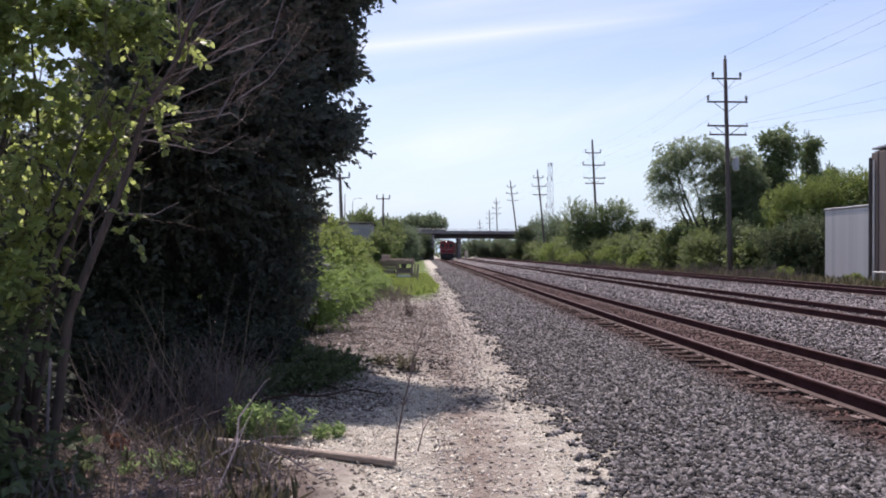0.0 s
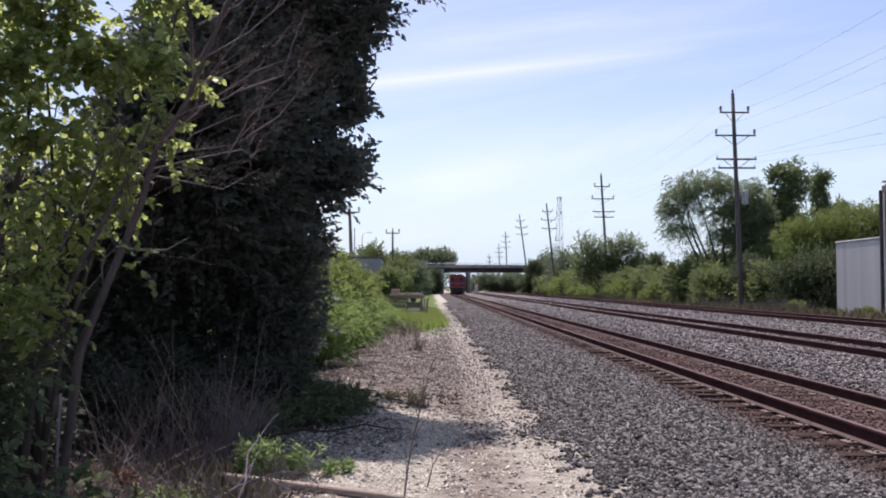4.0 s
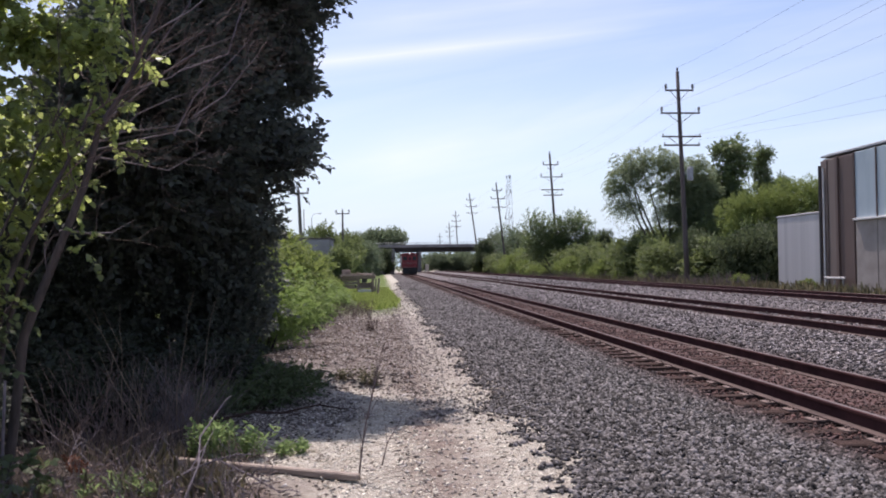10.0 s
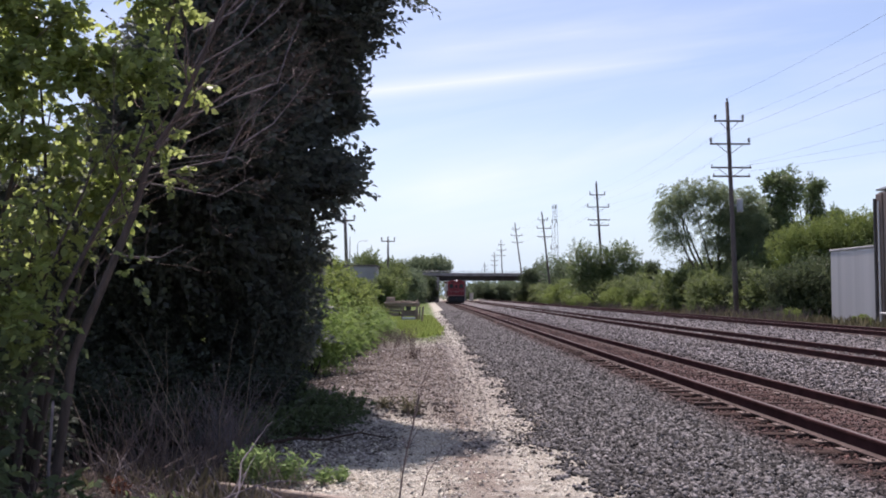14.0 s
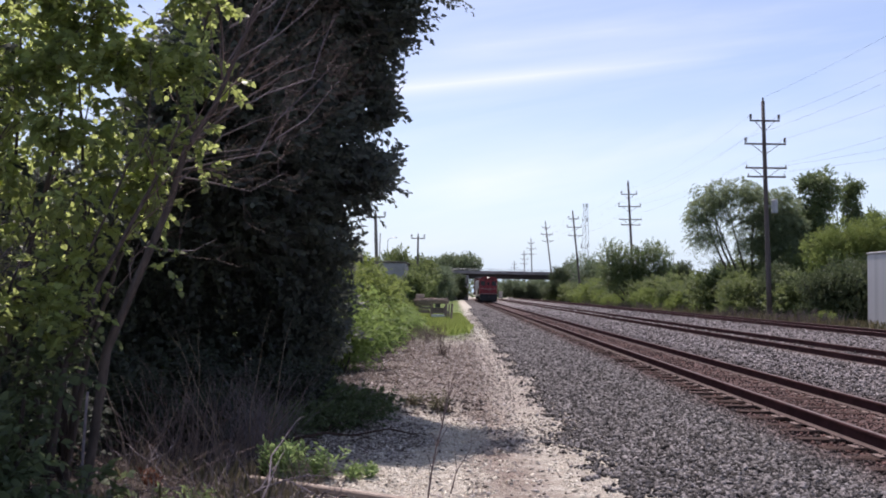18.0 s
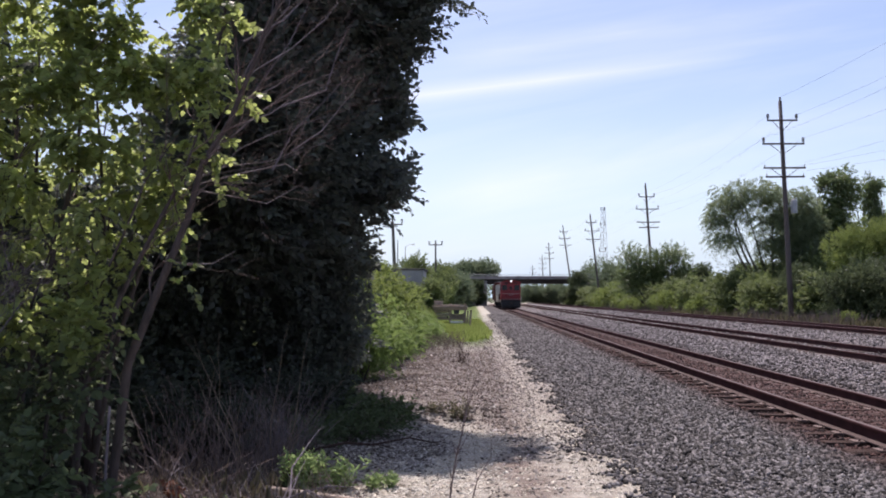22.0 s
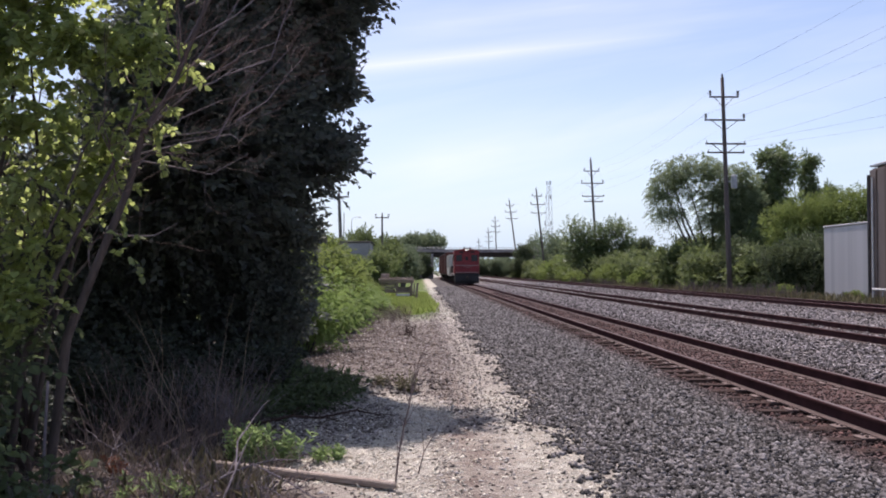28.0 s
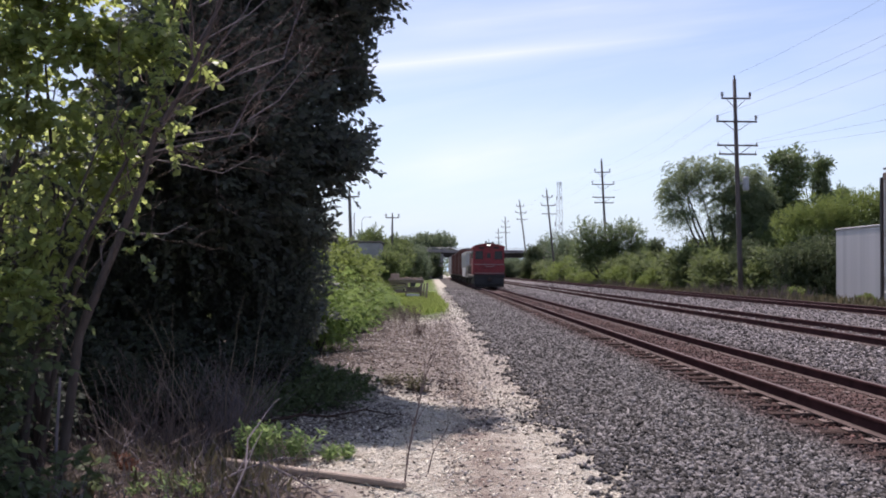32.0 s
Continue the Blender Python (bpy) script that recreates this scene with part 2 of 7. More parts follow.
def ballast_tone(k):
    """Grey crushed stone: brown and oily between the rails, paler further across."""
    x = k.axis(0)
    wob = k.math("MULTIPLY", k.math("SUBTRACT", k.noise(1.3, 4.0), 0.5), 0.9)
    xs = k.math("ADD", x, wob)
    fresh = (0.060, 0.052, 0.051)
    pale = (0.40, 0.345, 0.342)
    rust = (0.135, 0.062, 0.052)
    c = k.mix(k.math("MULTIPLY", k.math("SUBTRACT", xs, 7.0), 1.6, clamp=True), fresh, pale)

    def bed(at):
        return k.math("MULTIPLY", k.math("SUBTRACT", 1.85, k.math("ABSOLUTE", k.math("SUBTRACT", xs, at))), 1.3, clamp=True)

    c = k.mix(k.math("MULTIPLY", bed(5.63), 0.92), c, rust)
    c = k.mix(k.math("MULTIPLY", k.math("ADD", bed(10.0), bed(15.0), clamp=True), 0.3), c, (0.19, 0.15, 0.13))
    return c, k.math("SUBTRACT", 1.0, k.math("MULTIPLY", bed(5.63), 0.92))


def make_ballast(name, stones):
    k = Nodes(name, 0.9, 0.0, 0.2)
    c, clean = ballast_tone(k)
    if stones:
        r = k.geo.outputs["Random Per Island"]
        c = k.mix(k.ramp(r, (0.34, 0.0), (1.0, 1.0)), k.mix(0.88, c, (0.014, 0.013, 0.013)), k.mix(k.math("MULTIPLY", clean, 0.39), c, (0.62, 0.58, 0.58)))
        k.colour(k.mix(k.math("MULTIPLY", k.math("MULTIPLY", k.noise(30.0, 3.0), clean), 0.35), c, (0.12, 0.11, 0.10))).bump(k.noise(55.0, 3.0), 0.6, 0.01)
    else:
        cell = k.voronoi(19.0, out="Color")
        sep = k.n.new("ShaderNodeSeparateColor")
        k.l.new(cell, sep.inputs[0])
        c = k.mix(sep.outputs[0], k.mix(0.55, c, (0.05, 0.05, 0.05)), k.mix(k.math("MULTIPLY", clean, 0.36), c, (0.55, 0.51, 0.49)))
        blot = k.ramp(k.noise(4.0, 4.0, 0.75), (0.36, 0.0), (0.66, 1.0))
        c = k.mix(k.math("MULTIPLY", k.math("MULTIPLY", blot, clean), 0.5), c, (0.07, 0.065, 0.062))
        d = k.voronoi(19.0)
        c = k.mix(k.math("MULTIPLY", k.ramp(d, (0.25, 0.0), (0.62, 0.85)), k.math("ADD", k.math("MULTIPLY", clean, 0.6), 0.4)), c, (0.045, 0.036, 0.034))
        k.colour(c).bump(k.math("SUBTRACT", 1.0, d), 1.0, 0.05)
    return k.m


def make_siding(name, light, dark):
    k = Nodes(name, 0.6, 0.2, 0.4)
    c = k.mix(k.ramp(k.noise(1.2, 4.0, 0.6, (1, 1, 0.25)), (0.35, 0.0), (0.7, 1.0)), light, dark)
    k.colour(k.mix(k.math("MULTIPLY", k.noise(22.0, 3.0), 0.2), c, dark)).bump(k.noise(9.0, 3.0), 0.08, 0.02)
    return k.m


MAT = {}


def materials():
    MAT["ground"] = make_ground()
    MAT["ballast"] = make_ballast("ballast_bed", False)
    MAT["stones"] = make_ballast("ballast_stones", True)
    k = Nodes("limestone_chips", 0.9, 0.0, 0.15)
    c = k.ramp(k.geo.outputs["Random Per Island"], (0.0, (0.42, 0.36, 0.29)), (0.3, (0.57, 0.52, 0.43)), (0.8, (0.68, 0.635, 0.54)), (1.0, (0.78, 0.745, 0.65)))
    MAT["chips"] = k.colour(k.mix(k.math("MULTIPLY", k.noise(45.0, 3.0), 0.35), c, (0.40, 0.35, 0.28))).bump(k.noise(60.0, 3.0), 0.4, 0.006).m
    MAT["rail_side"] = worn("rail_rust", (0.092, 0.046, 0.046), (0.05, 0.028, 0.029), 3.0, 1.0, 0.0, 0.3, spec=0.0)
    MAT["rail_top"] = worn("rail_head_steel", (0.165, 0.128, 0.124), (0.105, 0.078, 0.075), 2.0, 0.7, 0.1, 0.1, (8, 0.3, 8), spec=0.15)
    MAT["tie"] = worn("weathered_tie", (0.088, 0.054, 0.045), (0.034, 0.024, 0.021), 5.0, 0.95, 0, 0.7, (0.6, 9, 3), spec=0.1)
    # foot tone set paler than the rail side, as painted sunlight
    MAT["foot"] = worn("sun_paled_rail_foot", (0.125, 0.083, 0.074), (0.07, 0.046, 0.042), 4.0, 0.9)
    MAT["plate"] = worn("tie_plate_rust", (0.24, 0.175, 0.155), (0.125, 0.088, 0.078), 9.0, 0.85, 0.15)
    MAT["pole"] = worn("weathered_pole_wood", (0.145, 0.122, 0.118), (0.075, 0.062, 0.06), 3.0, 0.9, 0, 0.5, (6, 6, 0.4))
    MAT["pole_pale"] = worn("grey_pole_wood", (0.26, 0.23, 0.215), (0.15, 0.13, 0.12), 3.0, 0.9, 0, 0.5, (6, 6, 0.4))
    MAT["insulator"] = worn("brown_porcelain", (0.10, 0.075, 0.065), (0.06, 0.045, 0.04), 8.0, 0.3)
    MAT["wire"] = worn("weathered_wire", (0.16, 0.16, 0.165), (0.10, 0.10, 0.105), 3.0, 0.5, 0.5)
    MAT["concrete"] = worn("stained_concrete", (0.40, 0.355, 0.345), (0.26, 0.225, 0.215), 0.8, 0.9, 0, 0.3)
    MAT["girder"] = worn("dark_bridge_girder", (0.10, 0.078, 0.072), (0.062, 0.05, 0.047), 0.9, 0.8, 0.1)
    MAT["galv"] = worn("galvanised_steel", (0.42, 0.43, 0.45), (0.30, 0.31, 0.33), 2.0, 0.5, 0.6)
    MAT["siding"] = make_siding("white_corrugated_siding", (0.50, 0.485, 0.485), (0.38, 0.365, 0.37))
    MAT["brown"] = make_siding("brown_wall_panel", (0.20, 0.155, 0.135), (0.155, 0.115, 0.10))
    MAT["brown_dark"] = make_siding("dark_brown_wall_panel", (0.135, 0.09, 0.078), (0.10, 0.07, 0.06))
    MAT["blue_panel"] = make_siding("pale_blue_panel", (0.40, 0.47, 0.51), (0.32, 0.39, 0.43))
    MAT["base_wall"] = worn("painted_base_wall", (0.40, 0.36, 0.33), (0.29, 0.255, 0.235), 0.9, 0.9)
    MAT["trim_white"] = worn("white_trim", (0.78, 0.77, 0.76), (0.62, 0.6, 0.58), 2.0, 0.6)
    MAT["grey_wall"] = worn("grey_block_wall", (0.40, 0.385, 0.39), (0.31, 0.295, 0.30), 0.7, 0.9)
    MAT["roof_dark"] = worn("dark_roof_edge", (0.10, 0.09, 0.09), (0.06, 0.055, 0.055), 2.0, 0.8)
    MAT["bark"] = worn("grey_bark", (0.105, 0.083, 0.078), (0.045, 0.036, 0.034), 4.0, 0.95, 0, 0.8, (5, 5, 0.8))
    MAT["stem"] = worn("brown_grey_stem_bark", (0.15, 0.118, 0.108), (0.07, 0.055, 0.05), 4.0, 0.95, 0, 0.8, (5, 5, 0.8))
    MAT["dead"] = worn("dead_grey_branch", (0.265, 0.222, 0.236), (0.125, 0.103, 0.112), 7.0, 0.9, 0, 0.3)
    MAT["straw"] = worn("dry_stalk", (0.34, 0.27, 0.20), (0.18, 0.13, 0.095), 9.0, 0.9, 0, 0.2)
    MAT["brush"] = worn("dry_brush", (0.25, 0.185, 0.17), (0.11, 0.08, 0.076), 9.0, 0.9, 0, 0.2)
    MAT["timber"] = worn("sun_bleached_timber", (0.44, 0.365, 0.31), (0.25, 0.19, 0.155), 5.0, 0.9, 0, 0.6, (1.2, 9, 9))
    MAT["lumber"] = worn("stacked_lumber", (0.46, 0.36, 0.285), (0.26, 0.185, 0.14), 3.0, 0.9, 0, 0.4, (0.6, 5, 5))
    MAT["leaf_dark"] = leafy("dark_tree_leaf", (0.060, 0.063, 0.066), (0.108, 0.124, 0.096), 0.36, None, 0.5, 0.25)
    # bright noise patches paint sunlit clumps into the leaf colour
    MAT["leaf_light"] = leafy("sun_patched_leaf", (0.054, 0.074, 0.042), (0.134, 0.168, 0.078), 0.58, (0.33, 0.38, 0.125), 0.42, 0.45, 0.68, 0.55, 2.6, 0.45, 0.57)
    MAT["leaf_bush"] = leafy("bush_leaf", (0.048, 0.076, 0.022), (0.125, 0.172, 0.046), 0.38, (0.20, 0.245, 0.066), 0.6, 0.15, vary=0.35, share=0.6)
    MAT["leaf_feathery"] = leafy("feathery_bush_leaf", (0.075, 0.125, 0.036), (0.17, 0.25, 0.075), 0.42, (0.21, 0.285, 0.085), vary=0.3)
    MAT["leaf_hedge"] = leafy("hedge_leaf", (0.034, 0.054, 0.028), (0.13, 0.168, 0.066), 0.32, (0.20, 0.245, 0.085), size=0.8, share=0.6, vary=0.6)
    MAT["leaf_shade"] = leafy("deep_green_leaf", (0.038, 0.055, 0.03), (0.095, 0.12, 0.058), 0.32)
    MAT["leaf_shrub"] = leafy("shrub_leaf", (0.054, 0.074, 0.042), (0.122, 0.156, 0.074), 0.42, None, 0.5, 0.3)
    # leaf colour darkened for deep shade, in undergrowth and inner crown
    MAT["leaf_in_shade"] = leafy("shade_darkened_leaf", (0.032, 0.040, 0.032), (0.058, 0.070, 0.050), 0.3, None, 0.6, 0.15)
    MAT["leaf_foot"] = leafy("low_shrub_leaf", (0.044, 0.064, 0.032), (0.09, 0.12, 0.054), 0.4)
    MAT["leaf_poplar"] = leafy("poplar_leaf", (0.055, 0.085, 0.038), (0.15, 0.195, 0.08), 0.3, None, 0.4, 0.4)
    MAT["verge"] = leafy("dull_verge_grass", (0.07, 0.072, 0.042), (0.17, 0.152, 0.092), 0.3)
    MAT["litter"] = leafy("dead_leaf_litter", (0.06, 0.045, 0.04), (0.18, 0.14, 0.12), 0.1)
    k = Nodes("crumbled_debris", 0.95, 0.0, 0.1)
    k.colour(k.ramp(k.geo.outputs["Random Per Island"], (0.0, (0.06, 0.05, 0.045)), (0.4, (0.20, 0.17, 0.153)), (0.8, (0.38, 0.34, 0.31)), (1.0, (0.56, 0.51, 0.47))))
    MAT["debris"] = k.m
    MAT["leaf_yellow"] = leafy("yellow_green_leaf", (0.075, 0.115, 0.03), (0.19, 0.24, 0.07), 0.34, (0.23, 0.28, 0.085))
    MAT["leaf_willow"] = leafy("grey_green_leaf", (0.08, 0.108, 0.064), (0.215, 0.26, 0.145), 0.42)
    # paler, greyer green that puts distance haze into the leaf colour
    MAT["leaf_far"] = leafy("haze_paled_leaf", (0.085, 0.115, 0.07), (0.165, 0.205, 0.12), 0.34)
    MAT["weed"] = leafy("weed_leaf", (0.10, 0.165, 0.06), (0.20, 0.28, 0.11), 0.42, (0.24, 0.31, 0.125))
    MAT["grass"] = leafy("tall_grass", (0.14, 0.22, 0.045), (0.27, 0.36, 0.09), 0.44, (0.33, 0.37, 0.12), share=0.3, size=0.6)
    MAT["red_leaf"] = leafy("rusty_leaf", (0.10, 0.035, 0.02), (0.17, 0.065, 0.035), 0.3)
    MAT["loco_red"] = worn("faded_red_paint", (0.34, 0.040, 0.048), (0.17, 0.024, 0.030), 2.2, 0.5)
    MAT["loco_black"] = worn("grimy_black_paint", (0.03, 0.028, 0.028), (0.02, 0.018, 0.018), 2.0, 0.6)
    MAT["loco_glass"] = worn("dusty_cab_glass", (0.03, 0.03, 0.034), (0.02, 0.02, 0.024), 3.0, 0.25)
    MAT["cream"] = worn("cream_paint", (0.42, 0.36, 0.33), (0.28, 0.22, 0.20), 2.0, 0.6)
    MAT["car_brown"] = worn("boxcar_brown_paint", (0.155, 0.052, 0.042), (0.085, 0.032, 0.028), 1.2, 0.7, 0, 0.2, (1, 1, 0.3))
    MAT["car_white"] = worn("dirty_white_paint", (0.72, 0.70, 0.67), (0.42, 0.38, 0.35), 1.2, 0.7, 0, 0.2, (1, 1, 0.3))
    MAT["wheel"] = worn("wheel_steel", (0.09, 0.065, 0.055), (0.05, 0.04, 0.036), 4.0, 0.6, 0.5)
    k = Nodes("lit_headlight", 0.3)
    k.colour((0.9, 0.85, 0.8))
    k.b.inputs["Emission Color"].default_value = (1.0, 0.86, 0.82, 1)
    k.b.inputs["Emission Strength"].default_value = 5.0
    MAT["headlight"] = k.m


materials()


# ---------------------------------------------------------------- mesh helpers


def np_mesh(name, verts, faces, material):
    """A mesh from arrays; all faces have the same number of corners."""
    verts, faces = np.asarray(verts, dtype=np.float32), np.asarray(faces, dtype=np.int32)
    me = bpy.data.meshes.new(name)
    me.vertices.add(len(verts))
    me.vertices.foreach_set("co", verts.ravel())
    k = faces.shape[1]
    me.loops.add(faces.size)
    me.loops.foreach_set("vertex_index", faces.ravel())
    me.polygons.add(len(faces))
    me.polygons.foreach_set("loop_start", np.arange(0, faces.size, k, dtype=np.int32))
    me.polygons.foreach_set("loop_total", np.full(len(faces), k, dtype=np.int32))
    me.materials.append(material)
    me.update(calc_edges=True)
    return me


class Shape:
    """Collects solid pieces of one part."""

    def __init__(self):
        self.v, self.f = [], []

    def add(self, verts, faces):
        o = len(self.v)
        self.v += [tuple(p) for p in verts]
        self.f += [tuple(i + o for i in f) for f in faces]
        return self

    def box(self, c, s, b=0.01, turn=None):
        """A box with chamfered edges: centre, size, chamfer."""
        h = [k / 2 for k in s]
        b = min(b, min(h) * 0.45)
        idx, vs = {}, []
        for sx in (-1, 1):
            for sy in (-1, 1):
                for sz in (-1, 1):
                    for a in range(3):
                        p = [sx * (h[0] - b), sy * (h[1] - b), sz * (h[2] - b)]
                        p[a] = (sx, sy, sz)[a] * h[a]
                        idx[(sx, sy, sz, a)] = len(vs)
                        vs.append(p)
        fs = []
        for a in range(3):
            o = [k for k in range(3) if k != a]
            for s1 in (-1, 1):
                ring = []
                for u, w in ((-1, -1), (1, -1), (1, 1), (-1, 1)):
                    sg = [0, 0, 0]
                    sg[a], sg[o[0]], sg[o[1]] = s1, u, w
                    ring.append(idx[(*sg, a)])
                fs.append(ring)
        for a in range(3):
            o = [k for k in range(3) if k != a]
            for u in (-1, 1):
                for w in (-1, 1):
                    q = []
                    for s1, ax in ((-1, o[0]), (1, o[0]), (1, o[1]), (-1, o[1])):
                        sg = [0, 0, 0]
                        sg[a], sg[o[0]], sg[o[1]] = s1, u, w
                        q.append(idx[(*sg, ax)])
                    fs.append(q)
        for sx in (-1, 1):
            for sy in (-1, 1):
                for sz in (-1, 1):
                    fs.append([idx[(sx, sy, sz, a)] for a in range(3)])
        out = []
        for f in fs:
            p = [Vector(vs[i]) for i in f]
            nrm = (p[1] - p[0]).cross(p[2] - p[0])
            mid = sum(p, Vector()) / len(p)
            out.append(f if nrm.dot(mid) > 0 else f[::-1])
        m = Matrix.Translation(c) @ (turn.to_4x4() if turn else Matrix())
        return self.add([m @ Vector(p) for p in vs], out)

    def tube(self, path, radii, sides=6, caps=True):
        """A round bar along a path with a radius at each point."""
        path = [Vector(p) for p in path]
        if isinstance(radii, (int, float)):
            radii = [radii] * len(path)
        side = None
        vs = []
        for i, p in enumerate(path):
            d = (path[min(i + 1, len(path) - 1)] - path[max(i - 1, 0)])
            d = d.normalized() if d.length > 1e-9 else Vector((0, 0, 1))
            if side is None:
                side = d.orthogonal().normalized()
            side = (side - d * side.dot(d))
            side = side.normalized() if side.length > 1e-6 else d.orthogonal().normalized()
            up = d.cross(side)
            for k in range(sides):
                a = 2 * math.pi * k / sides
                vs.append(p + (side * math.cos(a) + up * math.sin(a)) * radii[i])
        fs = []
        for i in range(len(path) - 1):
            for k in range(sides):
                a, b = i * sides + k, i * sides + (k + 1) % sides
                fs.append((a, b, b + sides, a + sides))
        if caps:
            fs.append(tuple(range(sides))[::-1])
            fs.append(tuple(range((len(path) - 1) * sides, len(path) * sides)))
        return self.add(vs, fs)

    def extrude(self, outline, a, b, axis=1):
        """An outline (closed, in the two other axes) drawn from a to b along an axis."""
        n = len(outline)
        vs = []
        for t in (a, b):
            for u, w in outline:
                p = [u, w]
                p.insert(axis, t)
                vs.append(tuple(p))
        fs = [(i, (i + 1) % n, (i + 1) % n + n, i + n) for i in range(n)]
        fs += [tuple(range(n))[::-1], tuple(range(n, 2 * n))]
        return self.add(vs, fs)

    def sweep(self, outline, ys):
        """An outline (x, z) drawn along the line of the track."""
        n = len(outline)
        vs = [(x + bend(y), y, z) for y in ys for x, z in outline]
        fs = [(j * n + i, j * n + (i + 1) % n, (j + 1) * n + (i + 1) % n, (j + 1) * n + i) for j in range(len(ys) - 1) for i in range(n)]
        fs += [tuple(range(n))[::-1], tuple(range((len(ys) - 1) * n, len(ys) * n))]
        return self.add(vs, fs)

    def mesh(self, name, material):
        me = bpy.data.meshes.new(name)
        me.from_pydata(self.v, [], self.f)
        bm = bmesh.new()
        bm.from_mesh(me)
        bmesh.ops.recalc_face_normals(bm, faces=bm.faces)
        bm.to_mesh(me)
        bm.free()
        me.materials.append(material)
        return me


def part(name, shape, material, parent=None, label=""):
    """Links a Shape or a mesh as one object under a thing or a part."""
    me = shape.mesh(name, material) if isinstance(shape, Shape) else shape
    ob = new(name, me)
    if parent is not None:
        ob.parent = parent
    return tagged(ob, label) if label else ob


def smooth(ob):
    ob.data.polygons.foreach_set("use_smooth", [True] * len(ob.data.polygons))
    return ob


def thing(name, at=(0, 0, 0), turn=0.0, label="", category="", group="", kind=""):
    ob = new(name)
    ob.empty_display_size = 0.2
    ob.matrix_basis = pose(*at, 0, 0, turn)
    return tagged(ob, label, category, group, kind)


def leaves(points, dirs, size, rng, wide=0.55, droop=0.35, spread=1.0):
    """Folded leaf blades at the points, that grow roughly along dirs: corners and triangles."""
    n = len(points)
    d = dirs + rng.normal(0, 0.55 * spread, (n, 3))
    d[:, 2] -= droop * rng.random(n)
    d /= np.linalg.norm(d, axis=1)[:, None] + 1e-9
    r = rng.normal(0, 1, (n, 3))
    r[:, 2] *= 0.7
    side = np.cross(d, r)
    side /= np.linalg.norm(side, axis=1)[:, None] + 1e-9
    up = np.cross(side, d)
    s = (size * rng.uniform(0.6, 1.3, n))[:, None]
    base, tip = points, points + d * s
    mid = points + d * s * 0.45
    fold = up * s * 0.12
    v = np.stack([base, mid + side * s * wide * 0.5 + fold, tip - up * s * 0.1, mid - side * s * wide * 0.5 + fold], 1).reshape(-1, 3)
    o = np.arange(n)[:, None] * 4
    f = np.concatenate([o + [0, 1, 2], o + [0, 2, 3]])
    return v, f


def crown(lobes, twigs, per, size, seed, reach=0.3, shell=0.55, wide=0.55, droop=0.35, gaps=0.0, floor=None, hang=0.0):
    """Leaves in sprays that fill lobes (x, y, z, rx, ry, rz); gaps: how much of the crown stays open."""
    rng = np.random.default_rng(seed)
    L = np.array(lobes, dtype=float)
    w = L[:, 3] * L[:, 4] + L[:, 4] * L[:, 5] + L[:, 3] * L[:, 5]
    pick = rng.choice(len(L), twigs, p=w / w.sum())
    u = rng.normal(0, 1, (twigs, 3))
    u /= np.linalg.norm(u, axis=1)[:, None]
    rad = shell + (1 - shell) * rng.random(twigs) ** 0.6
    rad *= 1 + 0.16 * np.sin(u[:, 0] * 5 + pick) * np.sin(u[:, 2] * 6 + pick * 2) + rng.normal(0, 0.05, twigs)
    c = L[pick, :3] + u * L[pick, 3:] * rad[:, None]
    if gaps > 0:
        k = 1.7 / float(np.mean(L[:, 3:]))
        keep = np.array([noise.noise(Vector(p) * k * 1.6 + Vector((seed, 0, 0))) for p in c]) > gaps - 0.5
        c, u = c[keep], u[keep]
    if floor is not None:
        keep = c[:, 2] > floor
        c, u = c[keep], u[keep]
    n = len(c)
    stem = u + np.array([0, 0, 0.35 - hang]) + rng.normal(0, 0.5, (n, 3))
    stem /= np.linalg.norm(stem, axis=1)[:, None]
    t = (np.arange(per) + rng.random((n, per))) / per
    pts = (c[:, None, :] + stem[:, None, :] * (t * reach)[:, :, None] + rng.normal(0, reach * 0.13, (n, per, 3))).reshape(-1, 3)
    return leaves(pts, np.repeat(stem, per, 0), size, rng, wide, droop)


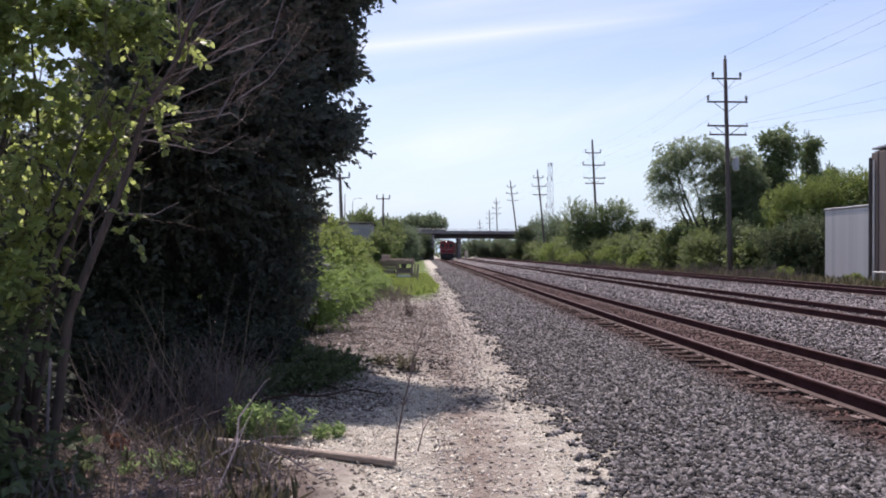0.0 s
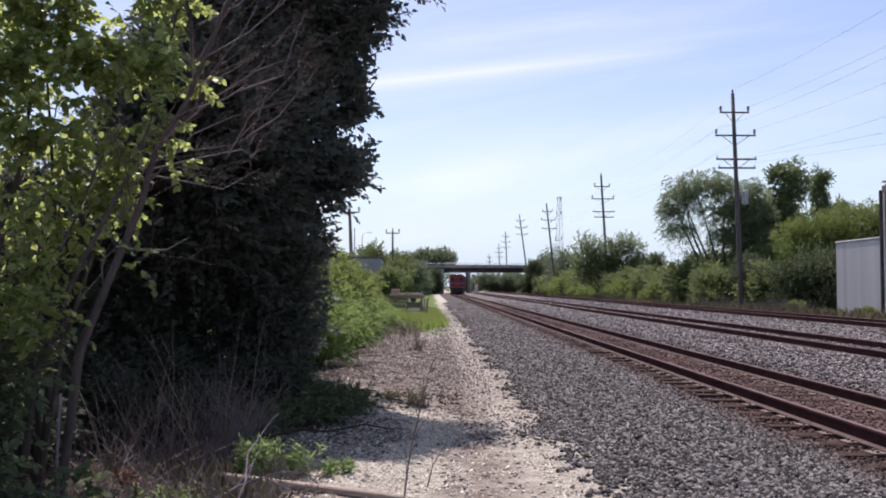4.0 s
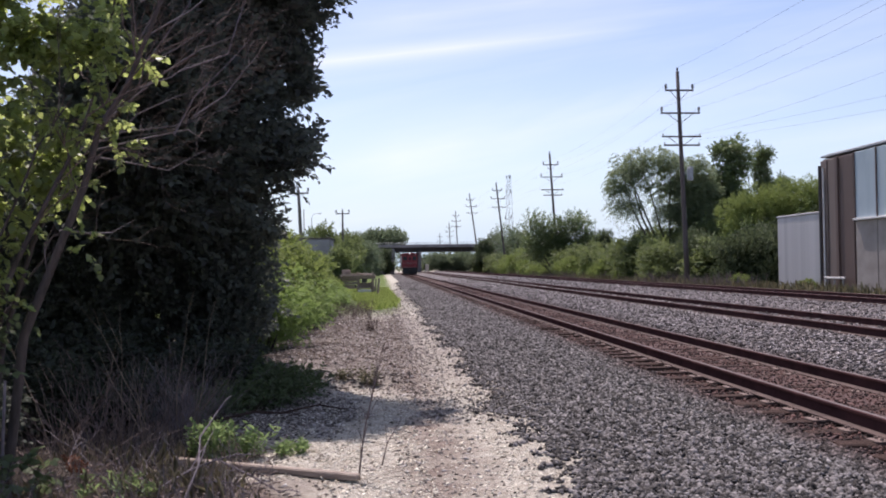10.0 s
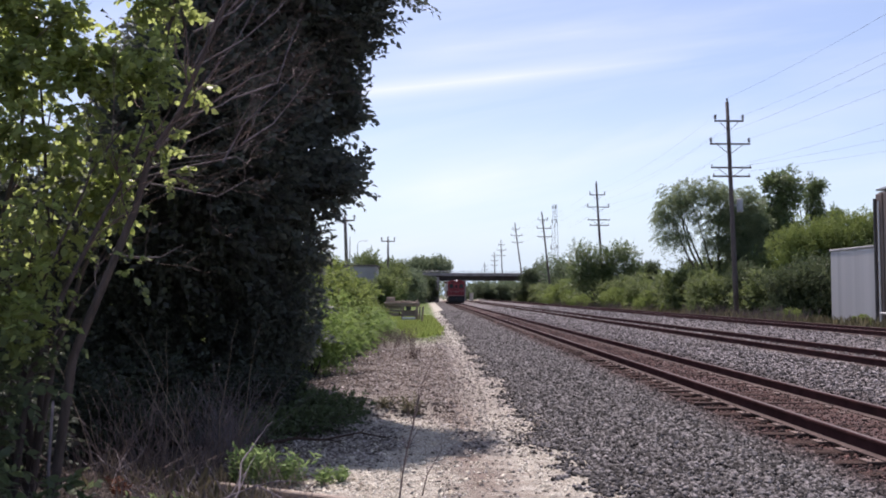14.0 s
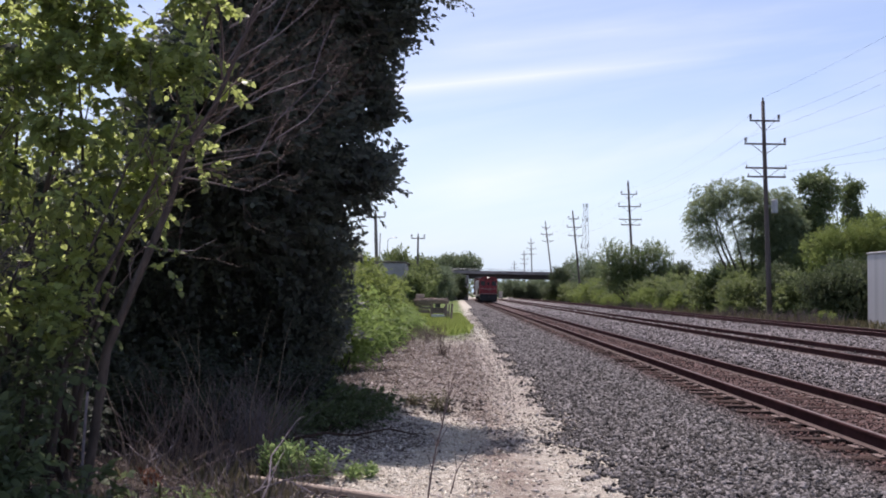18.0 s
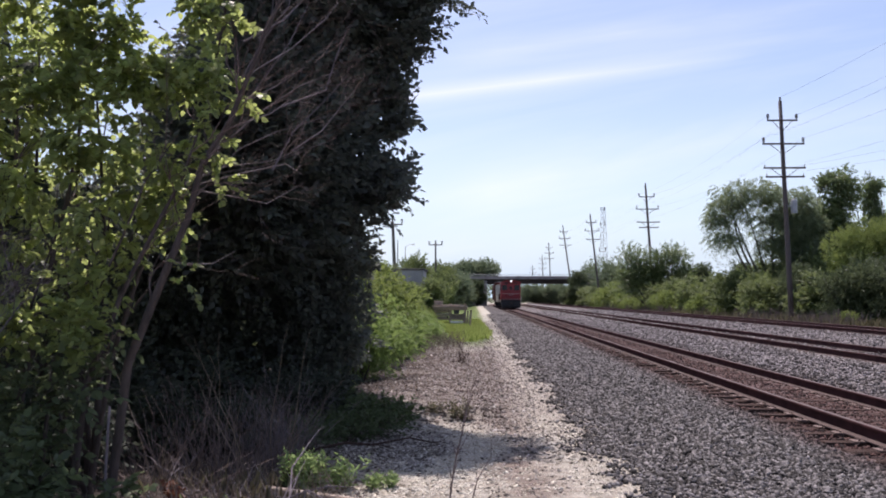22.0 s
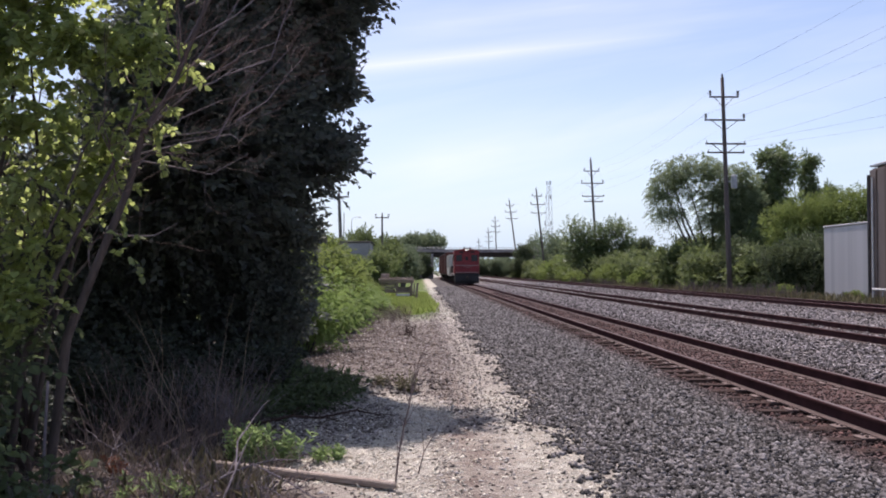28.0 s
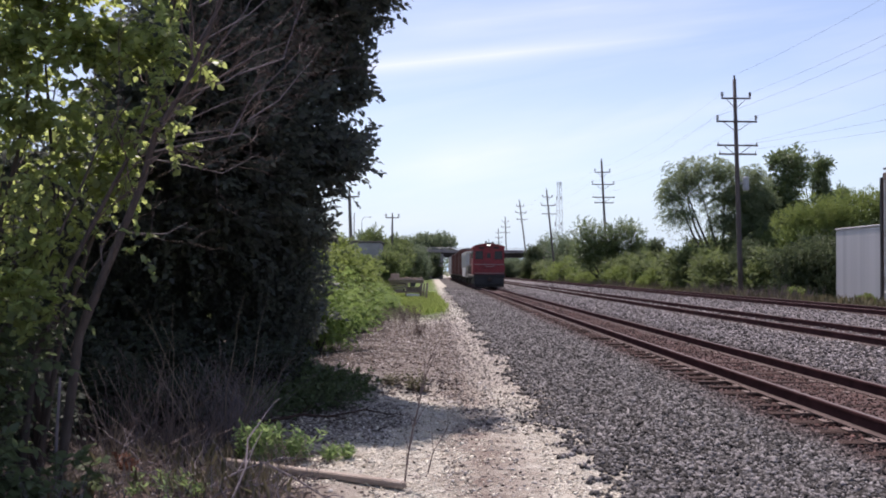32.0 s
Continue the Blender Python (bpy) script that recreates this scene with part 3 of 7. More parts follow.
def sprays(starts, dirs, length, per, size, seed, wide=0.6, arch=0.25, flat=0.6, broad=False):
    """Leafy twigs: each starts at a point, runs along its direction and droops, with leaves to both sides.
    Gives the leaves (corners, triangles) and the bare twigs (corners, quads)."""
    rng = np.random.default_rng(seed)
    starts, dirs = np.asarray(starts, float), np.asarray(dirs, float)
    n = len(starts)
    dirs = dirs + rng.normal(0, 0.22, (n, 3))
    dirs /= np.linalg.norm(dirs, axis=1)[:, None] + 1e-9
    L = (length * rng.uniform(0.55, 1.25, n))[:, None, None]
    t = ((np.arange(per)[None, :] + rng.random((n, per)) * 0.7 + 0.6) / (per + 0.5))[:, :, None]
    sag = np.array([0, 0, -1.0]) * arch
    p = starts[:, None, :] + (dirs[:, None, :] * t + sag * t * t) * L
    tang = dirs[:, None, :] + 2 * sag * t
    tang = tang / (np.linalg.norm(tang, axis=2)[:, :, None] + 1e-9)
    ref = np.array([0, 0, 1.0]) + rng.normal(0, 1 - flat, (n, 1, 3))
    side = np.cross(tang, np.broadcast_to(ref, tang.shape))
    side /= np.linalg.norm(side, axis=2)[:, :, None] + 1e-9
    sign = np.where((np.arange(per) % 2)[None, :, None] == 0, 1.0, -1.0)
    d = tang * 0.75 + side * sign * 0.8 + rng.normal(0, 0.28, (n, per, 3))
    d[:, :, 2] -= 0.25 * rng.random((n, per))
    d = d.reshape(-1, 3)
    p = p.reshape(-1, 3)
    d /= np.linalg.norm(d, axis=1)[:, None] + 1e-9
    up = np.repeat(ref, per, 1).reshape(-1, 3) + rng.normal(0, 0.45, d.shape)
    w = np.cross(d, up)
    w /= np.linalg.norm(w, axis=1)[:, None] + 1e-9
    nrm = np.cross(w, d)
    s = (size * rng.uniform(0.6, 1.25, len(p)))[:, None]
    o = np.arange(len(p))[:, None]
    if broad:
        v = np.stack([p, p + d * s * 0.3 + w * s * wide * 0.5 + nrm * s * 0.06, p + d * s * 0.3 - w * s * wide * 0.5 + nrm * s * 0.06,
                      p + d * s * 0.68 + w * s * wide * 0.38, p + d * s * 0.68 - w * s * wide * 0.38, p + d * s - nrm * s * 0.14], 1).reshape(-1, 3)
        f = np.concatenate([o * 6 + [0, 1, 2], o * 6 + [1, 3, 4], o * 6 + [1, 4, 2], o * 6 + [3, 5, 4]])
    else:
        v = np.stack([p, p + d * s * 0.42 + w * s * wide * 0.5 + nrm * s * 0.08, p + d * s - nrm * s * 0.12, p + d * s * 0.42 - w * s * wide * 0.5 + nrm * s * 0.08], 1).reshape(-1, 3)
        f = np.concatenate([o * 4 + [0, 1, 2], o * 4 + [0, 2, 3]])
    u = np.linspace(0, 1, 4)[None, :, None]
    c = starts[:, None, :] + (dirs[:, None, :] * u + sag * u * u) * L
    r = size * 0.045 * (1 - 0.7 * u)
    a = np.cross(dirs, [0.3, 0.2, 1.0])[:, None, :]
    a = a / (np.linalg.norm(a, axis=2)[:, :, None] + 1e-9)
    b = np.cross(dirs[:, None, :], a)
    ring = np.stack([c + a * r, c - a * r * 0.5 + b * r * 0.87, c - a * r * 0.5 - b * r * 0.87], 2).reshape(-1, 3)
    k = np.arange(n)[:, None, None] * 12 + np.arange(3)[None, :, None] * 3
    q = np.concatenate([np.stack([k + i, k + (i + 1) % 3, k + (i + 1) % 3 + 3, k + i + 3], -1).reshape(-1, 4) for i in range(3)])
    return (v, f), (ring, q)


def in_lobes(lobes, count, seed, shell=0.35, rise=0.35):
    """Points strewn through lobes, with directions that lead outwards and up."""
    rng = np.random.default_rng(seed)
    L = np.array(lobes, float)
    w = L[:, 3] * L[:, 4] * L[:, 5]
    pick = rng.choice(len(L), count, p=w ** 0.8 / (w ** 0.8).sum())
    u = rng.normal(0, 1, (count, 3))
    u /= np.linalg.norm(u, axis=1)[:, None]
    rad = shell + (1 - shell) * rng.random(count) ** 0.7
    return L[pick, :3] + u * L[pick, 3:] * rad[:, None], u + np.array([0, 0, rise])


def twiggy(parent, made, leaf_mat, bark="bark", name="foliage", bare=True):
    """Puts sprays under a plant: their leaves and, near the path, their twigs."""
    part(name, np_mesh(name, made[0][0], made[0][1], MAT[leaf_mat]), None, parent)
    if bare:
        part("twig_stuff", np_mesh("twig_stuff", made[1][0], made[1][1], MAT[bark]), None, parent)["kind"] = "stuff"


def lumpy(seed, width, height, count, lump=0.38, low=0.25):
    """Lobes of uneven size heaped into a bush of that width and height."""
    rng = random.Random(seed)
    out = []
    for _ in range(count):
        a, q = rng.uniform(0, 6.283), math.sqrt(rng.random())
        r = height * lump * rng.uniform(0.55, 1.2)
        top = height * (1.0 - 0.55 * q * q) * rng.uniform(0.75, 1.08)
        z = max(r * 0.7, rng.uniform(low, 1.0) * top - r * 0.6)
        out.append((q * width * math.cos(a), q * width * 0.8 * math.sin(a), z, r * rng.uniform(0.8, 1.3), r, r * rng.uniform(0.7, 1.1)))
    return out


def clusters(lobes, count, small, large, seed):
    """Many little lobes strewn inside a few large ones, so that gaps stay between them."""
    rng = random.Random(seed)
    w = [a * b * c for x, y, z, a, b, c in lobes]
    out = []
    for x, y, z, a, b, c in rng.choices(lobes, w, k=count):
        d = Vector((rng.gauss(0, 1), rng.gauss(0, 1), rng.gauss(0, 1))).normalized() * rng.random() ** 0.4
        r = rng.uniform(small, large)
        out.append((x + d.x * a, y + d.y * b, z + d.z * c, r * 1.2, r * 1.1, r * 0.8))
    return out


def limbs(base, tips, radius, seed, sag=0.0, sides=6, forks=0, bend=0.12):
    """A trunk's limbs: tapered bars from a base to each tip, with side forks."""
    rng = random.Random(seed)
    s = Shape()

    def run(a, b, r, level):
        a, b = Vector(a), Vector(b)
        n = 6
        off = Vector((rng.uniform(-1, 1), rng.uniform(-1, 1), rng.uniform(-0.5, 0.5))) * (b - a).length * bend
        pts = [a.lerp(b, i / n) + off * math.sin(math.pi * i / n) - Vector((0, 0, sag * (i / n) ** 2)) for i in range(n + 1)]
        s.tube(pts, [r * (1 - 0.78 * i / n) for i in range(n + 1)], sides if level == 0 else max(4, sides - 2))
        if level < forks:
            for _ in range(4 if level == 0 else 3):
                i = rng.randint(2, n - 1)
                d = (b - a).normalized() + Vector((rng.uniform(-1, 1), rng.uniform(-1, 1), rng.uniform(-0.3, 0.8))) * 0.8
                run(pts[i], pts[i] + d.normalized() * (b - a).length * rng.uniform(0.3, 0.55), r * (1 - 0.78 * i / n) * 0.55, level + 1)

    for tip, r in tips:
        run(base, tip, radius * r, 0)
    return s


def stalks(spots, height, radius, seed, lean=0.25, joints=3, forks=0.0):
    """Thin dry stalks that rise from the spots."""
    rng = random.Random(seed)
    s = Shape()
    for x, y, z in spots:
        h = height * rng.uniform(0.45, 1.25)
        d = Vector((rng.uniform(-lean, lean), rng.uniform(-lean, lean), 1))
        pts = [Vector((x, y, z - 0.03))]
        for _ in range(joints):
            d += Vector((rng.uniform(-0.3, 0.3), rng.uniform(-0.3, 0.3), 0)) * lean * 1.6
            pts.append(pts[-1] + d.normalized() * h / joints)
        s.tube(pts, [radius * (1 - 0.7 * i / joints) for i in range(joints + 1)], 3, False)
        if rng.random() < forks:
            i = rng.randint(1, joints - 1) if joints > 1 else 1
            e = d + Vector((rng.uniform(-1, 1), rng.uniform(-1, 1), 0.2))
            s.tube([pts[i], pts[i] + e.normalized() * h * 0.4], [radius * 0.6, radius * 0.2], 3, False)
    return s


# ---------------------------------------------------------------- ground and tracks
PROFILE = [(-4000, -0.25), (-30, -0.25), (-8, -0.1), (-3, -0.02), (-1, 0.0), (1.0, 0.0), (1.6, 0.03), (3.8, 0.085), (4.15, 0.068), (4.75, 0.062), (5.0, 0.102), (6.15, 0.102), (6.33, 0.122), (6.5, 0.10), (7.0, 0.09), (7.4, 0.15), (8.5, 0.36), (11.5, 0.40), (13.4, 0.55), (16.8, 0.57), (18.6, 0.30), (21.0, 0.05), (30, -0.05), (4000, -0.1)]
TRACKS = [(5.63, 0.30), (10.0, 0.56), (15.0, 0.74)]      # centre line and rail top


def bend(y):
    """How far the line has swung to the right at y: straight at first, then a wide curve."""
    return max(0.0, y - 172.0) ** 2 / 2100.0


def level(x, y):
    """Height of the ground."""
    for (xa, za), (xb, zb) in zip(PROFILE, PROFILE[1:]):
        if x <= xb:
            z = za + (zb - za) * (x - xa) / (xb - xa)
            break
    bank = 1 / (1 + math.exp(-(y - 13.2 - 0.25 * math.sin(x * 2.1) - 0.3 * noise.noise(Vector((x * 2.7, 0, 1)))) / 0.13)) if 9 < y < 40 else float(y >= 40)
    heap = bank * math.exp(-((y - 13) / 11) ** 2) * math.exp(-((x + 1.3) / 1.6) ** 2) * (0.30 + 0.06 * noise.noise(Vector((x * 1.8, y * 1.8, 8))))
    bumps = 0.035 * noise.noise(Vector((x * 0.9, y * 0.9, 0))) + 0.012 * noise.noise(Vector((x * 4, y * 4, 3)))
    fade = 1.0 if x < 1.2 else 0.35
    return z + (heap + bumps * fade if abs(x) < 60 and -20 < y < 120 else 0.0)


def steps(*runs):
    out = []
    for a, b, s in runs:
        n = max(1, round((b - a) / s))
        out += [a + (b - a) * i / n for i in range(n)]
    return out + [runs[-1][1]]


def sheet(name, xs, ys, lift, material, swing=False):
    v = np.array([(x + (bend(y) if swing else 0.0), y, level(x, y) + lift(x)) for y in ys for x in xs])
    nx, ny = len(xs), len(ys)
    i = (np.arange(ny - 1)[:, None] * nx + np.arange(nx - 1)[None, :]).ravel()
    return np_mesh(name, v, np.stack([i, i + 1, i + 1 + nx, i + nx], 1), material)


def ground():
    xs = steps((-4000, -400, 900), (-400, -60, 85), (-60, -9, 8.5), (-9, -5, 0.5), (-5, 2.3, 0.13), (2.3, 5, 0.5), (5, 20, 0.6), (20, 60, 5), (60, 400, 85), (400, 4000, 900))
    ys = steps((-600, -30, 95), (-30, 3, 4), (3, 34, 0.14), (34, 70, 0.8), (70, 260, 8), (260, 500, 40), (500, 4500, 800))
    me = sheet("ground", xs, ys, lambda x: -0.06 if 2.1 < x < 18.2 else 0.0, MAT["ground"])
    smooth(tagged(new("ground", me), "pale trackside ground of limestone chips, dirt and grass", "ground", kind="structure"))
    bx = steps((1.3, 4.1, 0.15), (4.1, 6.7, 0.09), (6.7, 9.0, 0.3), (9.0, 18.4, 0.5))
    by = steps((-40, 4, 4), (4, 40, 0.3), (40, 100, 1.5), (100, 420, 10))
    me = sheet("ballast", bx, by, lambda x: -0.02 if x < 1.95 else (-0.004 if x < 18.2 else -0.06), MAT["ballast"], True)
    smooth(tagged(new("ballast", me), "bed of grey crushed stone under three tracks", "ballast", kind="structure"))


def pebbles(name, spots, sizes, flat, material, seed, label, parent=None):
    """Angular stones, each a bent octahedron."""
    rng = np.random.default_rng(seed)
    n = len(spots)
    o = np.array([(1, 0, 0), (0, 1, 0), (-1, 0, 0), (0, -1, 0), (0, 0, 1), (0, 0, -1)], float)
    v = o[None] * rng.uniform(0.65, 1.25, (n, 6, 1)) + rng.normal(0, 0.16, (n, 6, 3))
    v *= rng.uniform(0.65, 1.4, (n, 1, 3))
    v[:, :, 2] *= flat
    a, tilt = rng.uniform(0, 6.283, n), rng.normal(0, 0.55, n)
    y, z = v[:, :, 1].copy(), v[:, :, 2].copy()
    v[:, :, 1], v[:, :, 2] = y * np.cos(tilt)[:, None] - z * np.sin(tilt)[:, None], y * np.sin(tilt)[:, None] + z * np.cos(tilt)[:, None]
    x, y = v[:, :, 0].copy(), v[:, :, 1].copy()
    v[:, :, 0], v[:, :, 1] = x * np.cos(a)[:, None] - y * np.sin(a)[:, None], x * np.sin(a)[:, None] + y * np.cos(a)[:, None]
    v = v * sizes[:, None, None] + spots[:, None, :]
    f = np.array([(0, 1, 4), (1, 2, 4), (2, 3, 4), (3, 0, 4), (1, 0, 5), (2, 1, 5), (3, 2, 5), (0, 3, 5)])
    f = (np.arange(n)[:, None, None] * 6 + f[None]).reshape(-1, 3)
    return tagged(part(name, np_mesh(name, v.reshape(-1, 3), f, material), material, parent), label, "stones", kind="stuff")


def scatter(x0, x1, y0, y1, count, seed, lift=0.0, keep=None):
    rng = np.random.default_rng(seed)
    y = y0 * (y1 / y0) ** rng.random(count)          # denser towards the near end
    x = rng.uniform(x0, x1, count)
    p = [(a, b, level(a, b) + lift) for a, b in zip(x, y) if keep is None or keep(a, b)]
    return np.array(p)


def ballast_stones():
    rng = np.random.default_rng(5)
    runs = [(0.8, 4.30, 5.2, 95, 108000, 0.0), (4.05, 4.85, 7.0, 60, 6500, -0.008), (4.95, 6.35, 7.5, 70, 9000, -0.008), (6.6, 9.3, 9, 100, 26000, 0.0), (9.3, 14.3, 14, 100, 15000, 0.0), (14.3, 18.2, 22, 80, 5000, 0.0)]

    def ragged(a, b):
        far = min(1.0, max(0.0, (b - 31) / 5))
        return a > 1.57 + 0.15 * far + 0.4 * noise.noise(Vector((0, b * 0.7, 7))) + 0.45 * noise.noise(Vector((a * 5, b * 5, 9))) + 0.5 * noise.noise(Vector((a * 31, b * 31, 4)))

    g = np.random.default_rng(31)
    back = np.stack([np.concatenate([g.uniform(1.2, 17.5, 16000), g.uniform(1.2, 4.3, 18000)]), g.uniform(-9, 5.4, 34000), np.zeros(34000)], 1)
    back = np.array([(a, b, level(a, b) + 0.014) for a, b, _ in back if ragged(a, b) and abs(a - 5.63) > 1.3])
    p = np.concatenate([back] + [scatter(*r[:5], seed=11 + i, lift=r[5] + 0.014, keep=ragged) for i, r in enumerate(runs)])
    pebbles("ballast_stone", p, rng.uniform(0.011, 0.034, len(p)) * (1 + np.maximum(p[:, 1], 0) / 50) * np.where(np.abs(p[:, 0] - 5.63) < 0.72, 0.6, 1.0), 0.62, MAT["stones"], 6, "loose angular grey ballast stones")
    q = scatter(0.2, 1.5, 5.2, 30, 260, 23, 0.006)
    pebbles("stray_stone", q, rng.uniform(0.007, 0.017, len(q)), 0.75, MAT["stones"], 8, "stray dark ballast stones on the path")
    pick = random.Random(9)

    def chippy(a, b):
        bare = 1.0
        if 12.2 < b < 33 and a < 0.8 + 0.3 * noise.noise(Vector((a, b, 5))):
            bare = 0.12
        elif 13 < b < 32:
            bare = 0.55
        elif 0.25 < a + 0.5 * noise.noise(Vector((a * 0.5, b * 0.5, 1))) < 0.85:
            bare = 0.3
        return a > (-0.6 if b < 7.4 else -1.35) + 0.8 * noise.noise(Vector((a, b * 0.7, 2))) and pick.random() < bare

    p = np.concatenate([scatter(-3.2, 1.85, 5.0, 40, 18500, 21, 0.003, chippy), scatter(-2.3, 1.85, 5.0, 12.6, 26000, 29, 0.002, chippy), scatter(0.75, 1.8, 33.5, 100, 3000, 24, 0.012)])
    pebbles("limestone_chip", p, 0.006 + 0.018 * rng.random(len(p)) ** 3 * (1 + p[:, 1] / 50), 0.22, MAT["chips"], 7, "pale flat limestone chips on the path")

    q = scatter(-2.2, 0.5, 12.7, 13.9, 900, 33, 0.012, lambda a, b: abs(b - 13.25 - 0.25 * math.sin(a * 2.1)) < 0.28)
    pebbles("clod", q, 0.012 + 0.03 * rng.random(len(q)) ** 2, 0.6, MAT["litter"], 34, "dark crumbled clods along the edge of the debris")
    p = np.concatenate([scatter(-3.4, 0.85, 11.5, 36, 17000, 25, 0.003, lambda a, b: a < 0.6 + 0.35 * noise.noise(Vector((a, b, 5)))), scatter(-3.2, 1.3, 5.0, 13, 2200, 26, 0.002), scatter(-2.2, 0.3, 9.2, 12.4, 9000, 30, 0.003, lambda a, b: a < -0.15 + 0.6 * noise.noise(Vector((a * 1.6, b * 1.6, 3))) - abs(b - 10.8) * 0.25), scatter(0.1, 0.95, 5.0, 60, 2200, 27, 0.002), scatter(0.4, 1.9, 10, 70, 9500, 28, 0.005)])
    pebbles("debris", p, 0.006 + 0.021 * rng.random(len(p)) ** 2 * (1 + p[:, 1] / 30), 0.4, MAT["debris"], 9, "crumbled brown and pale debris on the path")


HEAD = [(-0.016, -0.150), (0.016, -0.150), (0.012, -0.045), (0.037, -0.034), (0.037, -0.008), (0.028, 0.0), (-0.028, 0.0), (-0.037, -0.008), (-0.037, -0.034), (-0.012, -0.045)]
FOOT = [(-0.074, -0.186), (0.074, -0.186), (0.074, -0.172), (0.018, -0.148), (-0.018, -0.148), (-0.074, -0.172)]


RUN = [-40.0, 172.0] + [180.0 + 10 * k for k in range(25)]


def track(number, cx, top, far_ties):
    t = thing("railway_track", (0, 0, 0), 0, ("rusty rails on weathered timber ties, with brown fouled ballast", "rusty rails on ties sunk in pale ballast", "rusty rails on ties beside the line of poles")[number], "railway track", "three parallel tracks")
    for side in (-0.755, 0.755):
        s = Shape().sweep([(cx + side + x, top + z) for x, z in HEAD], RUN)
        rail = part("rail", s, MAT["rail_side"], t)
        part("rail_foot", Shape().sweep([(cx + side + x, top + z) for x, z in FOOT], RUN), MAT["foot"], rail, "tan foot of the rail, paled for the sun it catches")
        band = Shape().sweep([(cx + side - 0.026, top), (cx + side + 0.026, top), (cx + side + 0.022, top + 0.004), (cx + side - 0.022, top + 0.004)], RUN)
        part("running_surface", band, MAT["rail_top"], rail, "worn bright running surface")
    rng = random.Random(40 + number)
    made = []
    for k in range(4):
        s = Shape().box((0, 0, 0), (2.59, 0.225, 0.17), 0.018)
        for _ in range(3):
            s.v = [(x + rng.uniform(-0.006, 0.006), y + rng.uniform(-0.006, 0.006), z + rng.uniform(-0.003, 0.003)) for x, y, z in s.v]
        made.append(s.mesh("tie", MAT["tie"]))
    plate = Shape().box((0, 0, 0.093), (0.36, 0.19, 0.022), 0.006)
    for u in (-0.10, 0.10):
        for w in (-0.05, 0.05):
            plate.box((u, w, 0.112), (0.03, 0.025, 0.03), 0.004)
    plate = plate.mesh("tie_plate", MAT["plate"])
    y, rest, i = -9.0, [], 0
    while y < far_ties:
        dz = rng.uniform(-0.012, 0.01)
        m = pose(cx + bend(y) + rng.uniform(-0.06, 0.06), y, top - 0.186 - 0.085 - 0.012 + dz, 0, rng.uniform(-0.4, 0.4), rng.uniform(-1.2, 1.2))
        if i < 112:
            tie = part("tie", made[i % 4], MAT["tie"], t)
            tie.matrix_basis = m
            for side in (-0.755, 0.755):
                part("tie_plate", plate, MAT["plate"], tie).location = (side, 0, 0)
        else:
            rest.append(m)
        y += 0.60
        i += 1
    if rest:
        s = Shape()
        for m in rest:
            s.box(m.translation, (2.68, 0.225, 0.17), 0.018)
        part("far_ties", s, MAT["tie"], t)["kind"] = "stuff"


ground()
ballast_stones()


# ---------------------------------------------------------------- bridge
BRIDGE_Y = 205.0


def bridge():
    b = thing("road_bridge", (0, 0, -0.45), 0, "dark road bridge on concrete piers across the tracks", "bridge")
    y = BRIDGE_Y
    for k in range(5):
        s = Shape().box((13, y + 1.0 + k * 2.2, 6.38), (50, 0.45, 1.05), 0.03)
        s.box((13, y + 1.0 + k * 2.2, 5.90), (50, 0.62, 0.08), 0.02)
        part("girder", s, MAT["girder"], b, "dark steel girder")
    part("deck", Shape().box((13, y + 5.4, 7.02), (60, 11.4, 0.24), 0.04), MAT["concrete"], b)
    par = part("parapet", Shape().box((13, y - 0.2, 7.22), (60, 0.25, 0.75), 0.03), MAT["concrete"], b)
    part("parapet", Shape().box((13, y + 11.0, 7.22), (60, 0.25, 0.75), 0.03), MAT["concrete"], b)
    rail = Shape()
    for z in (7.85, 8.05):
        rail.tube([(-17, y - 0.2, z), (43, y - 0.2, z)], 0.035, 6)
    part("handrail", rail, MAT["galv"], b)
    for i in range(25):
        part("rail_post", Shape().box((-16 + i * 2.45, y - 0.2, 7.84), (0.08, 0.08, 0.5), 0.01), MAT["galv"], b)
    for x in (9.3, 26.0):
        pier = part("pier", Shape().box((x, y + 5.4, 5.63), (0.95, 11.0, 0.5), 0.06), MAT["concrete"], b)
        for k in range(3):
            part("column", Shape().box((x, y + 1.2 + k * 4.2, 2.7), (0.72, 0.72, 5.5), 0.08), MAT["concrete"], pier)
    part("abutment", Shape().box((-7.6, y + 5.4, 3.2), (21.6, 11.6, 6.6), 0.08), MAT["concrete"], b)
    part("abutment", Shape().box((37.0, y + 5.4, 3.2), (20, 11.6, 6.6), 0.08), MAT["concrete"], b)


def embankment(name, x0, x1):
    """The road's ramp beside the bridge."""
    s = Shape()
    a, c = (x0, x1) if x0 < x1 else (x1, x0)
    hi = 6.45
    lo_x, hi_x = (a, c) if x0 < 0 else (c, a)
    s.add([(hi_x, BRIDGE_Y - 4, -0.4), (hi_x, BRIDGE_Y + 16, -0.4), (hi_x, BRIDGE_Y + 11, hi), (hi_x, BRIDGE_Y, hi),
           (lo_x, BRIDGE_Y - 1, -0.4), (lo_x, BRIDGE_Y + 12, -0.4), (lo_x, BRIDGE_Y + 11, 1.0), (lo_x, BRIDGE_Y, 1.0)],
          [(0, 1, 2, 3), (4, 7, 6, 5), (0, 3, 7, 4), (1, 5, 6, 2), (3, 2, 6, 7), (0, 4, 5, 1)])
    tagged(part(name, s, MAT["ground"]), "grassy embankment of the road ramp", "embankment", kind="structure")


